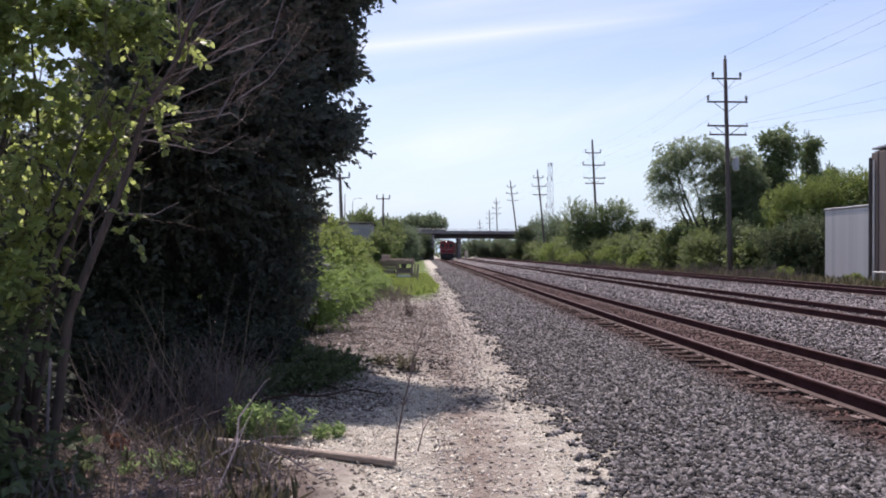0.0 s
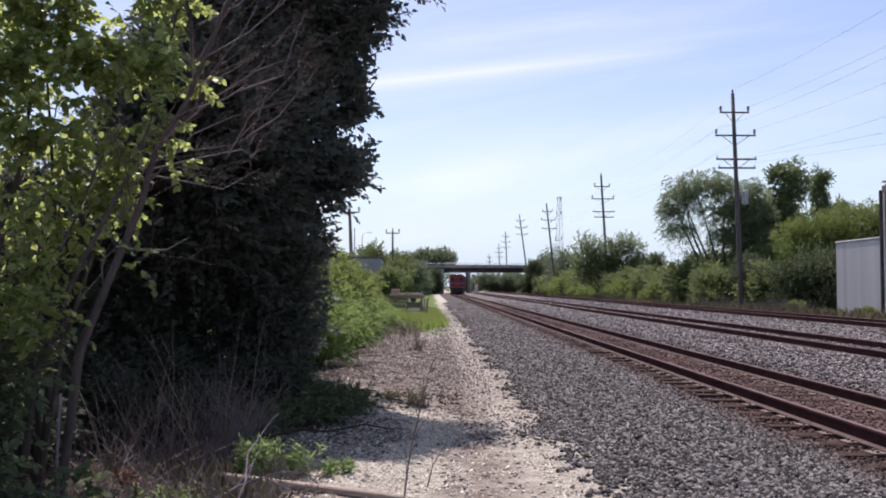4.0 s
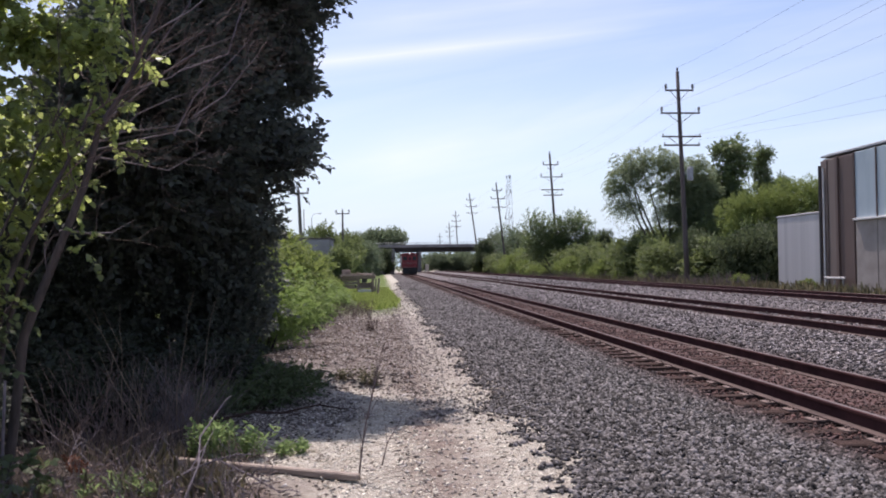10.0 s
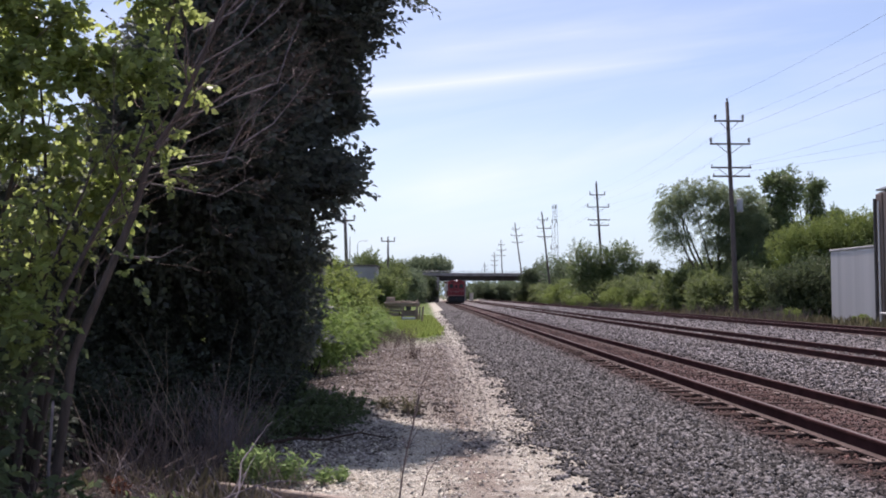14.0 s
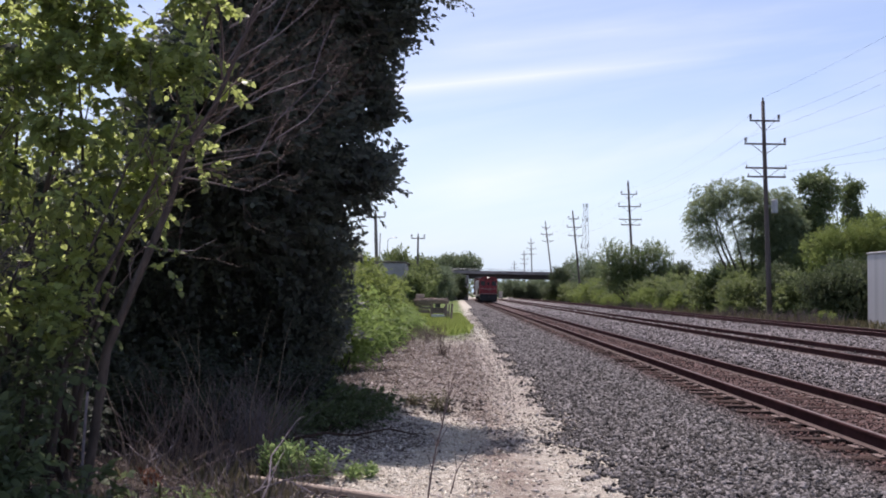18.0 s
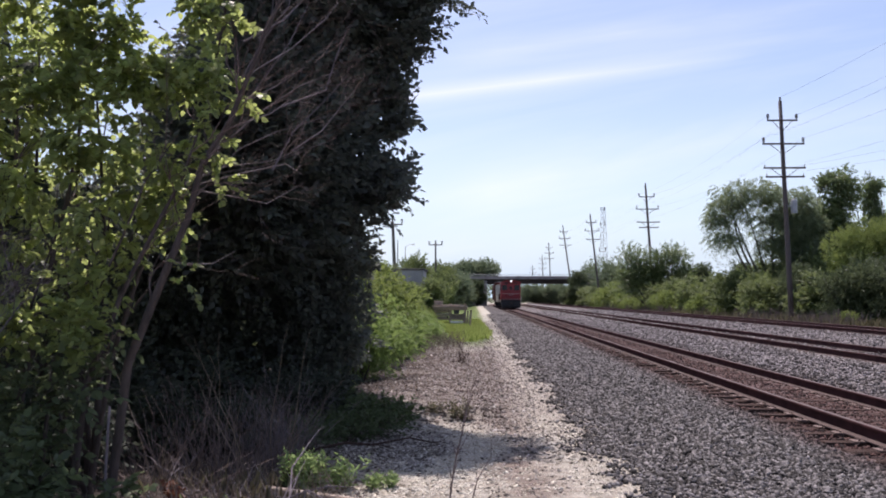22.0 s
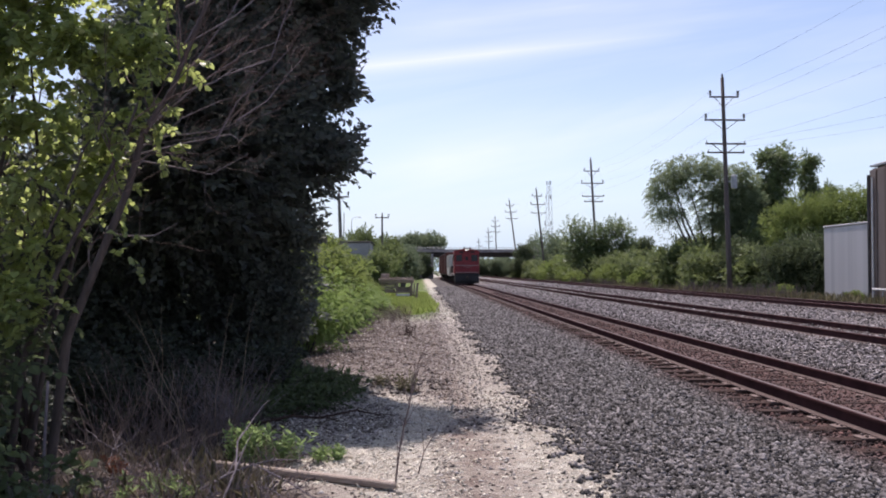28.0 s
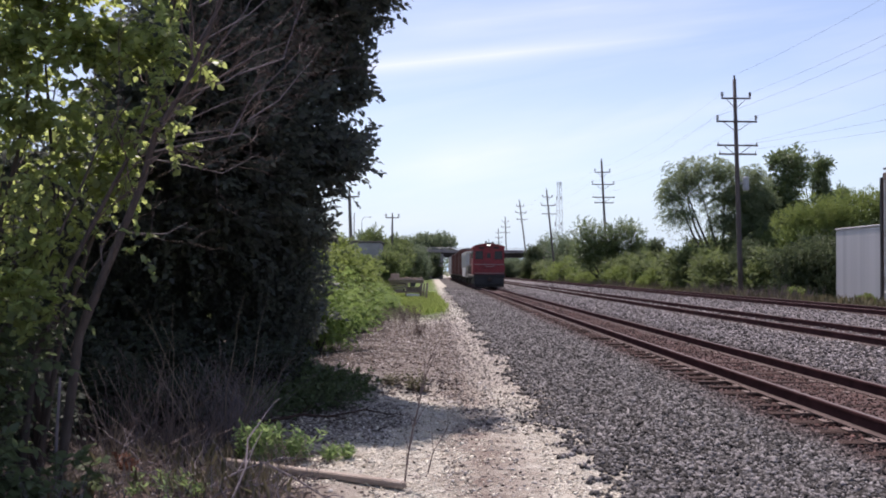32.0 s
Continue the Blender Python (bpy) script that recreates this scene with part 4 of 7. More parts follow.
# ---------------------------------------------------------------- poles and wires
def line_pole(foot, top, arm_drops, arm_w, lean_note, material="pole", radius=0.16, braces=True, can=False):
    """A wooden pole with crossarms. top: the place of its head; arm_drops: metres below it."""
    foot, top = Vector(foot), Vector(top)
    p = thing("utility_pole", foot, 0, lean_note, "utility pole", "poles along the railway")
    d = top - foot
    n = 5
    smooth(part("shaft", Shape().tube([d * (i / n) - (Vector((0, 0, 0.3)) if i == 0 else Vector()) for i in range(n + 1)], [radius * (1.15 - 0.45 * i / n) for i in range(n + 1)], 10), MAT[material], p))
    ends = []
    for k, drop in enumerate(arm_drops):
        c = d - d.normalized() * drop
        w = arm_w[k]
        arm = part("crossarm", Shape().box(c + Vector((0, -radius - 0.05, 0)), (w, 0.10, 0.13), 0.012), MAT[material], p)
        if braces and k != 3:
            for sx in (-1, 1):
                part("brace", Shape().tube([c + Vector((sx * w * 0.32, -radius - 0.05, -0.06)), c + Vector((sx * 0.1, -radius * 0.9, -0.75))], 0.03, 4), MAT[material], arm)
        for sx in (-0.94, 0.94) if w > 1.5 else (-0.85, 0.85):
            q = c + Vector((sx * w / 2, -radius - 0.05, 0.06))
            big = 1.25 if k < 2 else 0.55
            ins = Shape().tube([q, q + Vector((0, 0, 0.10 * big))], 0.03, 6)
            for j in range(3):
                ins.tube([q + Vector((0, 0, (0.08 + j * 0.10) * big)), q + Vector((0, 0, (0.15 + j * 0.10) * big))], [0.10 * big, 0.06 * big], 8)
            part("insulator", ins, MAT["insulator"], arm)
            ends.append(foot + q + Vector((0, 0, 0.38)))
    q = d
    part("insulator", Shape().tube([q, q + Vector((0, 0, 0.12)), q + Vector((0, 0, 0.30))], [0.03, 0.09, 0.06], 8), MAT["insulator"], p)
    ends.append(foot + q + Vector((0, 0, 0.3)))
    if can:
        c = d * 0.52
        part("transformer", Shape().tube([c + Vector((0.62, -0.1, -0.55)), c + Vector((0.62, -0.1, 0.45)), c + Vector((0.62, -0.1, 0.55))], [0.24, 0.24, 0.17], 12), MAT["galv"], p, "grey transformer can")
        part("bracket", Shape().box(c + Vector((0.3, -0.1, 0)), (0.4, 0.1, 0.1)), MAT["galv"], p)
    return ends


def wire(a, b, sag, radius=0.012):
    a, b = Vector(a), Vector(b)
    n = 14
    s = Shape().tube([a.lerp(b, i / n) - Vector((0, 0, sag * 4 * (i / n) * (1 - i / n))) for i in range(n + 1)], radius, 4)
    tagged(part("overhead_wire", s, MAT["wire"]), "thin dark overhead wire slung between poles", "wire", "wires along the railway")


def poles():
    spec = [  # foot x, y; head x, z; how it stands
        ((24.66, 67.0), (24.14, 17.38), "tall upright utility pole with four crossarms and a grey can"),
        ((26.1, 124.0), (25.05, 18.33), "tall utility pole with crossarms that leans slightly"),
        ((25.25, 170.0), (23.3, 18.44), "leaning utility pole with three crossarms"),
        ((25.4, 217.0), (22.78, 20.2), "leaning far utility pole with crossarms"),
        ((24.9, 273.0), (24.12, 19.46), "far upright utility pole with crossarms"),
        ((26.2, 318.0), (25.57, 17.9), "far upright utility pole with crossarms"),
        ((26.3, 372.0), (25.7, 16.1), "far upright utility pole with crossarms"),
    ]
    prev = None
    for i, ((x, y), (hx, hz), note) in enumerate(spec):
        near = i == 0
        drops = (1.6, 3.45, 5.35, 6.05) if near else (1.75, 3.55, 5.45, 6.25) if i == 1 else (1.5, 3.2, 4.9)
        widths = (2.35, 3.25, 3.25, 3.0) if near else (2.3, 3.3, 3.3, 2.8) if i == 1 else (2.0, 2.9, 2.9)
        ends = line_pole((x, y, 0), (hx, y, hz), drops, widths, note, "pole", 0.19 if near else 0.2, True, near)
        if prev and i < 4:
            for j, k in zip((0, 1, 2, 3, 4), (0, 1, 2, 3, 4)):
                wire(prev[j], ends[k], 0.9, 0.0045)
        if near:
            for j, e in enumerate(ends):
                if j in (1, 2, 3, 5, 8):
                    wire(e, e + Vector((0.6, -60, 0.4)), 1.1, 0.0065)
            for j, dx in ((6, 14), (7, 18)):
                wire(ends[j], ends[j] + Vector((dx, -60, 0.3)), 1.0, 0.0065)
        prev = ends
    line_pole((-7.25, 80, -0.2), (-7.66, 80, 9.17), (0.35,), (1.9,), "grey wooden utility pole above the bushes", "pole_pale", 0.19, False)
    line_pole((-4.92, 110, -0.2), (-4.92, 110, 9.1), (0.35,), (1.75,), "wooden utility pole with one crossarm behind bushes", "pole", 0.15, False)
    line_pole((-16.3, 182, -0.2), (-16.3, 182, 14.0), (), (), "plain far wooden pole beside the road ramp", "pole", 0.12, False)


def street_lamp(x, y, z0, height, reach, turn):
    p = thing("street_lamp", (x, y, z0), turn, "tall grey street lamp with a curved arm on the road ramp", "street lamp", "street lamps")
    part("column", Shape().tube([(0, 0, -0.3), (0, 0, height * 0.5), (0, 0, height - 0.9)], [0.12, 0.10, 0.07], 8), MAT["galv"], p)
    part("arm", Shape().tube([(0, 0, height - 0.95), (0.15, 0, height - 0.4), (0.6, 0, height - 0.1), (reach, 0, height)], 0.05, 6), MAT["galv"], p)
    part("lamp_head", Shape().box((reach + 0.3, 0, height - 0.02), (0.75, 0.3, 0.16), 0.05), MAT["galv"], p)


def lattice_tower(x, y, height):
    t = thing("lattice_tower", (x, y, 0), 20, "tall pale lattice radio tower with antennas", "radio tower")
    levels = 10
    legs = []
    for k in range(3):
        a = 2.094 * k
        pts = [((2.4 - 1.6 * i / levels) * math.cos(a), (2.4 - 1.6 * i / levels) * math.sin(a), height * i / levels) for i in range(levels + 1)]
        legs.append(pts)
        part("leg", Shape().tube(pts, 0.055, 5), MAT["galv"], t)
    for i in range(levels):
        s = Shape()
        for k in range(3):
            a, b = legs[k], legs[(k + 1) % 3]
            s.tube([a[i], b[i + 1]], 0.022, 4)
            s.tube([b[i], a[i + 1]], 0.022, 4)
            s.tube([a[i + 1], b[i + 1]], 0.022, 4)
        part("bracing", s, MAT["galv"], t)
    for z in (height - 0.8, height * 0.83, height * 0.56, height * 0.36):
        for k in range(3):
            a = 2.094 * k + 0.6
            part("antenna", Shape().box(((2.4 - 1.6 * z / height) * math.cos(a), (2.4 - 1.6 * z / height) * math.sin(a), z), (0.28, 0.28, 1.3), 0.05), MAT["galv"], t)
    return t


# ---------------------------------------------------------------- buildings
def right_buildings():
    X = 28.9
    # the shed, clad in lapped white boards
    s = thing("metal_shed", (0, 0, 0), 0, "white corrugated metal shed beside the brown building", "shed")
    part("wall", Shape().box((X + 4.1, 57.0, 2.45), (8.0, 6.0, 5.1), 0.02), MAT["siding"], s)
    n = 25
    lap = Shape().extrude([(X + 0.12, 0.0), (X - 0.005, 0.0), (X - 0.005, 0.02), (X + 0.0, 0.198), (X + 0.12, 0.198)], 54.02, 60.0).mesh("board", MAT["siding"])
    for i in range(n):
        part("board", lap, MAT["siding"], s).location = (0, 0, -0.05 + i * 0.2)
    part("roof", Shape().box((X + 4.05, 57.0, 5.06), (8.2, 6.2, 0.12), 0.03), MAT["siding"], s)
    # the tall building
    b = thing("commercial_building", (0, 0, 0), 0, "tall brown building with pale blue panels", "building")
    y0, y1, top = 22.0, 54.0, 8.72
    part("wall", Shape().box((X + 9.3, (y0 + y1) / 2, top / 2 - 0.1), (18, y1 - y0 - 0.1, top - 0.2), 0.02), MAT["brown_dark"], b)
    for a, c, m in ((53.15, 53.9, "brown"), (51.9, 53.0, "brown"), (50.05, 51.75, "brown_dark")):
        part("wall_panel", Shape().box((X + 0.2, (a + c) / 2, 4.25), (0.28, c - a, 8.3), 0.03), MAT[m], b)
    part("pilaster", Shape().box((X + 0.15, 51.82, 4.25), (0.42, 0.30, 8.4), 0.03), MAT["brown_dark"], b)
    part("downspout", Shape().tube([(X - 0.02, 53.45, 0.2), (X - 0.02, 53.45, 7.9)], 0.06, 8), MAT["trim_white"], b, "white downspout")
    part("downspout", Shape().tube([(X + 0.0, 53.92, 0.2), (X + 0.0, 53.92, 8.1)], 0.10, 8), MAT["roof_dark"], b)
    edge = 49.95
    while edge > y0 + 2:
        part("blue_panel", Shape().box((X + 0.18, edge - 1.15, 6.45), (0.16, 2.22, 4.05), 0.02), MAT["blue_panel"], b, "pale blue glazed panel")
        part("mullion", Shape().box((X + 0.1, edge, 6.45), (0.12, 0.10, 4.1), 0.01), MAT["brown_dark"], b)
        part("base_panel", Shape().box((X + 0.18, edge - 1.15, 2.1), (0.2, 2.24, 4.3), 0.03), MAT["base_wall"], b)
        edge -= 2.3
    part("sill", Shape().box((X + 0.05, (y0 + 49.9) / 2, 4.34), (0.35, 49.9 - y0, 0.13), 0.02), MAT["trim_white"], b)
    part("roof_edge", Shape().box((X + 9.2, (y0 + y1) / 2, top - 0.04), (18.1, y1 - y0 + 0.05, 0.14), 0.02), MAT["galv"], b)
    part("roof", Shape().box((X + 9.3, (y0 + y1) / 2, top + 0.07), (17.8, y1 - y0 - 0.4, 0.08), 0.03), MAT["concrete"], b)
    w = thing("white_pipe", (X - 0.3, 50.4, 0), 0, "low white pipe on short legs before the building", "pipe")
    part("pipe", Shape().tube([(0, 0.2, 0.75), (0, 2.6, 0.75)], 0.07, 8), MAT["siding"], w)
    for y in (0.4, 1.4, 2.4):
        part("leg", Shape().box((0, y, 0.3), (0.08, 0.08, 0.85), 0.01), MAT["galv"], w)


def left_warehouse():
    w = thing("warehouse", (0, 0, 0), 0, "low grey warehouse with a dark flat roof edge", "warehouse")
    part("wall", Shape().box((-11.2, 91, 2.2), (12, 6, 5.2), 0.03), MAT["grey_wall"], w)
    part("roof", Shape().box((-11.2, 91, 4.86), (12.3, 6.3, 0.16), 0.04), MAT["roof_dark"], w)
    for i in range(5):
        part("wall_panel", Shape().box((-16.0 + i * 2.4, 87.95, 2.2), (2.3, 0.12, 4.9), 0.03), MAT["grey_wall"], w)


# ---------------------------------------------------------------- plants
def leafed(name, at, leaf, limb, leaf_mat, label, category, group="", kind="", bark="bark", leaf_name="crown"):
    p = thing(name, at, 0, label, category, group, kind)
    if limb is not None:
        smooth(part("trunk", limb, MAT[bark], p))
    part(leaf_name, np_mesh(leaf_name, leaf[0], leaf[1], MAT[leaf_mat]), None, p)
    return p


def dark_tree():
    lobes = [(-4.1, 14.0, 1.9, 2.1, 1.7, 2.3), (-3.5, 13.7, 4.2, 1.6, 1.9, 2.2), (-2.45, 13.8, 7.2, 1.85, 1.2, 1.9), (-3.0, 13.7, 7.0, 1.2, 1.2, 2.0),
             (-2.08, 13.5, 7.56, 1.45, 0.9, 1.1), (-5.9, 14.2, 2.6, 2.2, 2.0, 1.7), (-8.6, 14.0, 2.4, 2.6, 2.2, 1.8), (-4.2, 14.4, 4.6, 1.1, 1.6, 1.2),
             (-1.45, 13.2, 3.66, 0.26, 0.3, 0.18), (-2.65, 13.4, 2.2, 0.75, 0.9, 1.6), (-1.7, 13.4, 6.9, 0.6, 0.7, 0.55), (-1.6, 13.4, 4.85, 0.42, 0.5, 0.34), (-1.95, 13.3, 2.6, 0.35, 0.4, 0.5), (-2.05, 13.3, 1.4, 0.35, 0.4, 0.7), (-0.6, 13.5, 7.0, 0.55, 0.7, 0.38), (-2.5, 13.2, 0.9, 0.5, 0.7, 0.8), (-3.7, 13.8, 0.6, 1.5, 0.8, 0.7), (-6.0, 14.0, 0.6, 2.0, 0.8, 0.7),
             (-5.2, 13.0, 1.4, 1.8, 0.9, 1.4), (-7.6, 13.0, 1.6, 1.8, 0.9, 1.7)]
    high = []
    for x, y, z, a, b, c in lobes:
        k = 1.09 if x > -2.2 else 1.04 if x > -2.6 else 1.0
        if z > 3.0:
            high.append((x * k, y * k, 1.85 + (z - 1.85) * k, a * k, b, c * k))
    inner = [(x, y + 0.3, z, a * 0.82, b, c * 0.85) if a > 0.8 else (x, y, z, a, b, c) for x, y, z, a, b, c in high if a > 0.75 or z < 6.0]
    leaf = crown(inner, 9500, 11, 0.15, 3, 0.36, 0.25, 0.6, 0.5)
    tips = [((-2.2, 13.6, 7.6), 0.8), ((-3.2, 14.2, 8.0), 0.9), ((-6.0, 14.2, 3.6), 0.6), ((-2.5, 14.2, 8.8), 1.0)]
    tree = leafed("large_tree", (0, 0, 0), leaf, limbs((-4.9, 16.8, -0.3), tips, 0.2, 4, 0, 8, 0), "leaf_dark", "large dark leafy tree in shade beside the path", "tree")
    low = [(b[0] * 1.1, b[1] * 1.1, b[2], b[3] * 1.1, b[4], b[5] * 1.05) for b in lobes if b[2] <= 3.0]
    v, f = crown(low, 15000, 12, 0.10, 5, 0.26, 0.3, 0.6, 0.5, 0.0, 0.1)
    part("lower_crown", np_mesh("lower_crown", v, f, MAT["leaf_dark"]), None, tree)
    # leafy shoots that stand out of the crown's edge
    p, d = in_lobes(high, 4300, 51, 0.68, 0.75)
    d[:, 0] += 0.35
    twiggy(tree, sprays(p, d, 0.62, 12, 0.13, 52, 0.62, 0.12, 0.3), "leaf_dark", name="outer_foliage", bare=False)
    fans = [((-2.02, 13.9, 4.16), (1.0, -0.1, 0.12)), ((-2.17, 13.9, 3.81), (1.0, 0.0, 0.75)), ((-1.77, 13.8, 3.61), (1.0, -0.1, 0.45)), ((-1.72, 13.8, 3.46), (0.9, -0.1, 0.8)), ((-1.75, 14.0, 5.3), (0.8, -0.1, 0.9)), ((-1.5, 14.2, 5.9), (1.0, 0.0, 0.55)),
            ((-1.2, 14.3, 6.6), (1.0, 0.0, 0.6)), ((-1.1, 14.4, 7.2), (1.0, 0.0, 0.8)), ((-2.0, 13.6, 2.9), (0.8, -0.2, 0.3)), ((-2.17, 13.6, 3.36), (1.0, -0.2, 0.25)), ((-0.9, 14.5, 7.6), (0.9, 0.1, 0.9)), ((-1.67, 13.8, 3.46), (0.55, -0.1, 1.0)), ((-1.67, 13.8, 3.66), (1.0, -0.1, 0.4)), ((-1.87, 13.8, 3.36), (0.8, -0.1, 0.55))]
    rng = np.random.default_rng(53)
    p = np.repeat(np.array([a for a, _ in fans]), 16, 0) + rng.normal(0, 0.17, (16 * len(fans), 3))
    d = np.repeat(np.array([b for _, b in fans]), 16, 0) + rng.normal(0, 0.3, (16 * len(fans), 3))
    twiggy(tree, sprays(p, d, 0.66, 14, 0.125, 54, 0.62, 0.1, 0.3), "leaf_dark", name="edge_foliage")


def light_tree():
    def at(px, py, y):
        return ((px - 745) / 1502 * y, y, 1.85 + (447 - py) / 1502 * y)

    def blob(px, py, y, r, rz=0.8):
        return (*at(px, py, y), r, r * 0.9, r * rz)
    # clumps of foliage round the stems, and an unseen canopy added above to shade them
    seen = [blob(60, 60, 7.4, 0.42), blob(170, 30, 7.5, 0.4), blob(235, 110, 7.3, 0.36), blob(255, 60, 7.5, 0.26), blob(120, 140, 7.4, 0.36), blob(30, 160, 7.2, 0.34),
            blob(205, 190, 7.4, 0.26), blob(70, 250, 7.3, 0.34), blob(150, 270, 7.4, 0.3), blob(20, 330, 7.2, 0.34), blob(215, 290, 7.6, 0.22), blob(110, 350, 7.4, 0.28),
            blob(190, 360, 7.6, 0.2), blob(40, 420, 7.2, 0.28), blob(130, 430, 7.6, 0.2), blob(275, 60, 7.6, 0.2), blob(255, 170, 7.8, 0.18), blob(10, 500, 7.0, 0.24),
            blob(-60, 80, 7.4, 0.36), blob(-80, 240, 7.3, 0.36), blob(-180, 140, 7.5, 0.38), blob(-90, 380, 7.2, 0.32), blob(-200, 350, 7.4, 0.3), blob(-320, 230, 7.6, 0.42),
            blob(-300, 60, 7.7, 0.4), blob(-60, 500, 7.0, 0.24), blob(-190, 480, 7.2, 0.26), blob(-20, -60, 7.6, 0.45), blob(120, -60, 7.6, 0.4), blob(260, -60, 7.8, 0.3), blob(-200, -40, 7.8, 0.4), blob(300, 130, 7.7, 0.12), blob(285, 230, 7.9, 0.08), blob(300, 20, 7.7, 0.16), blob(-130, 20, 7.6, 0.3), blob(-140, 300, 7.3, 0.26)]
    seen += [blob(-240, -150, 7.4, 0.4), blob(-120, -140, 7.3, 0.42), blob(0, -150, 7.4, 0.4), blob(100, -160, 7.5, 0.34), blob(190, -115, 7.6, 0.16), blob(250, -95, 7.8, 0.22), blob(305, -50, 7.9, 0.16), blob(240, -190, 7.7, 0.3),
             blob(-60, -240, 7.5, 0.42), blob(-200, -260, 7.6, 0.45), blob(80, -250, 7.6, 0.36), blob(320, -150, 8.0, 0.2), blob(-380, -100, 7.6, 0.45), blob(-420, 60, 7.6, 0.45), blob(-420, 240, 7.6, 0.4), blob(205, 330, 6.9, 0.12), blob(180, 430, 6.9, 0.14), blob(120, 500, 6.9, 0.16), blob(235, 210, 7.0, 0.1), blob(60, 520, 6.9, 0.2), blob(215, 490, 7.0, 0.1), blob(160, 360, 7.0, 0.15), blob(110, 410, 7.0, 0.17), blob(40, 450, 6.9, 0.2), blob(90, 310, 7.0, 0.18), blob(230, 390, 7.1, 0.1), blob(-40, 430, 6.9, 0.2), blob(250, 290, 7.1, 0.1), blob(170, 250, 7.0, 0.16), blob(275, -20, 7.7, 0.24), blob(300, 70, 7.6, 0.2), blob(250, 20, 7.5, 0.24), blob(200, 90, 7.4, 0.26), blob(240, 160, 7.4, 0.2), blob(310, -100, 7.8, 0.22)]
    above = [(-4.8, 8.4, 6.3, 1.0, 0.9, 0.5), (-3.9, 9.6, 6.6, 0.9, 0.8, 0.4), (-5.6, 9.2, 6.9, 1.1, 0.9, 0.5), (-4.6, 10.6, 7.0, 1.0, 0.7, 0.4), (-6.6, 8.2, 6.2, 1.0, 1.0, 0.6), (-5.6, 9.0, 5.4, 0.9, 0.8, 0.5), (-6.4, 9.6, 5.8, 1.0, 0.8, 0.6)]
    t = thing("young_tree", (0, 0, 0), 0, "young tree with sunlit yellow-green leaves and slanting stems", "tree")
    p, d = in_lobes(clusters(seen, 280, 0.06, 0.15, 12), 2900, 13, 0.1, 0.25)
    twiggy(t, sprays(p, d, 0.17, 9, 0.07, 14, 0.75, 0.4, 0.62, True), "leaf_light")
    # filler behind the clumps, its dark leaf colour standing for inner shade
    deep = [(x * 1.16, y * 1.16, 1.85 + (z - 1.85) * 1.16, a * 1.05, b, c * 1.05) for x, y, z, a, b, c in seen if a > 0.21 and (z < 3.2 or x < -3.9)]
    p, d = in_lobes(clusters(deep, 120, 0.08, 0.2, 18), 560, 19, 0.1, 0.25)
    twiggy(t, sprays(p, d, 0.22, 9, 0.085, 20, 0.75, 0.4, 0.62, True), "leaf_in_shade", name="inner_foliage")
    # canopy out of view, added to throw dappled shade on the leaves below
    p, d = in_lobes(clusters(above, 56, 0.16, 0.34, 15), 300, 16, 0.1, 0.25)
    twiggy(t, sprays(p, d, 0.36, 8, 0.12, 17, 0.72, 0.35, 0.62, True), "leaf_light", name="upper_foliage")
    s = limbs((-3.75, 8.3, -0.1), [(at(60, 60, 7.6), 0.8), (at(30, 240, 7.6), 0.6), (at(-40, 300, 7.7), 0.6), (at(-160, 120, 7.7), 0.8)], 0.05, 5, 0, 7, 1, 0.06)
    smooth(part("trunk", s, MAT["bark"], t))
    lobes = clusters([(0, 0, 3.4, 1.5, 1.3, 1.9), (0.3, 0, 5.0, 0.9, 0.9, 0.7)], 80, 0.12, 0.3, 84)
    place(bush_kind(85, lobes, 1200, 7, 0.12, "leaf_light", "young_tree", "young tree with sunlit leaves behind the bare stems", 0.0, category="tree", thick=0.5), [(-6.3, 10.4, 0, 1.0, 1.0), (-8.6, 11.0, 130, 1.1, 1.05)])
    # leaning bare trunk with a fan of dead branches
    rng = random.Random(17)
    trunk, boughs, fine = Shape(), Shape(), Shape()

    def bough(pts, r, into):
        pts = [Vector(p) for p in pts]
        into.tube(pts, [r * (1 - 0.75 * i / (len(pts) - 1)) for i in range(len(pts))], 6, False)
        return pts

    def twigs(p, v, length, r, depth):
        pts = [Vector(p)]
        for _ in range(4):
            v = (v + Vector((rng.uniform(-0.6, 0.8), rng.uniform(-1, 1), rng.uniform(-0.7, 0.9))) * 0.42).normalized()
            pts.append(pts[-1] + v * length / 4)
        fine.tube(pts, [r, r * 0.85, r * 0.7, r * 0.5, r * 0.3], 3, False)
        if depth:
            for _ in range(2):
                w = (v + Vector((rng.uniform(-0.6, 0.9), rng.uniform(-0.8, 0.8), rng.uniform(-0.7, 0.8)))).normalized()
                twigs(pts[rng.randint(1, 4)], w, length * rng.uniform(0.45, 0.75), r * 0.7, depth - 1)

    stems = [([(130, 560), (180, 420), (225, 300), (262, 200), (300, 130), (345, 20), (390, -90), (430, -190)], 7.35, 0.046), ([(60, 600), (120, 440), (185, 310), (215, 230), (250, 150)], 7.3, 0.036),
             ([(25, 600), (50, 420), (75, 250), (120, 150)], 7.7, 0.024), ([(95, 560), (150, 400), (185, 330), (215, 240), (275, 90), (290, -40), (300, -150)], 7.9, 0.028), ([(0, 560), (60, 440), (125, 330), (160, 230), (205, 150)], 7.2, 0.02),
             ([(-60, 600), (-30, 420), (10, 250), (30, 100)], 7.7, 0.04), ([(-160, 600), (-150, 400), (-90, 200), (-80, 20)], 7.9, 0.045), ([(-250, 600), (-190, 420), (-150, 300), (-60, 160)], 7.6, 0.028), ([(325, 90), (325, 20), (305, -80)], 8.1, 0.022)]
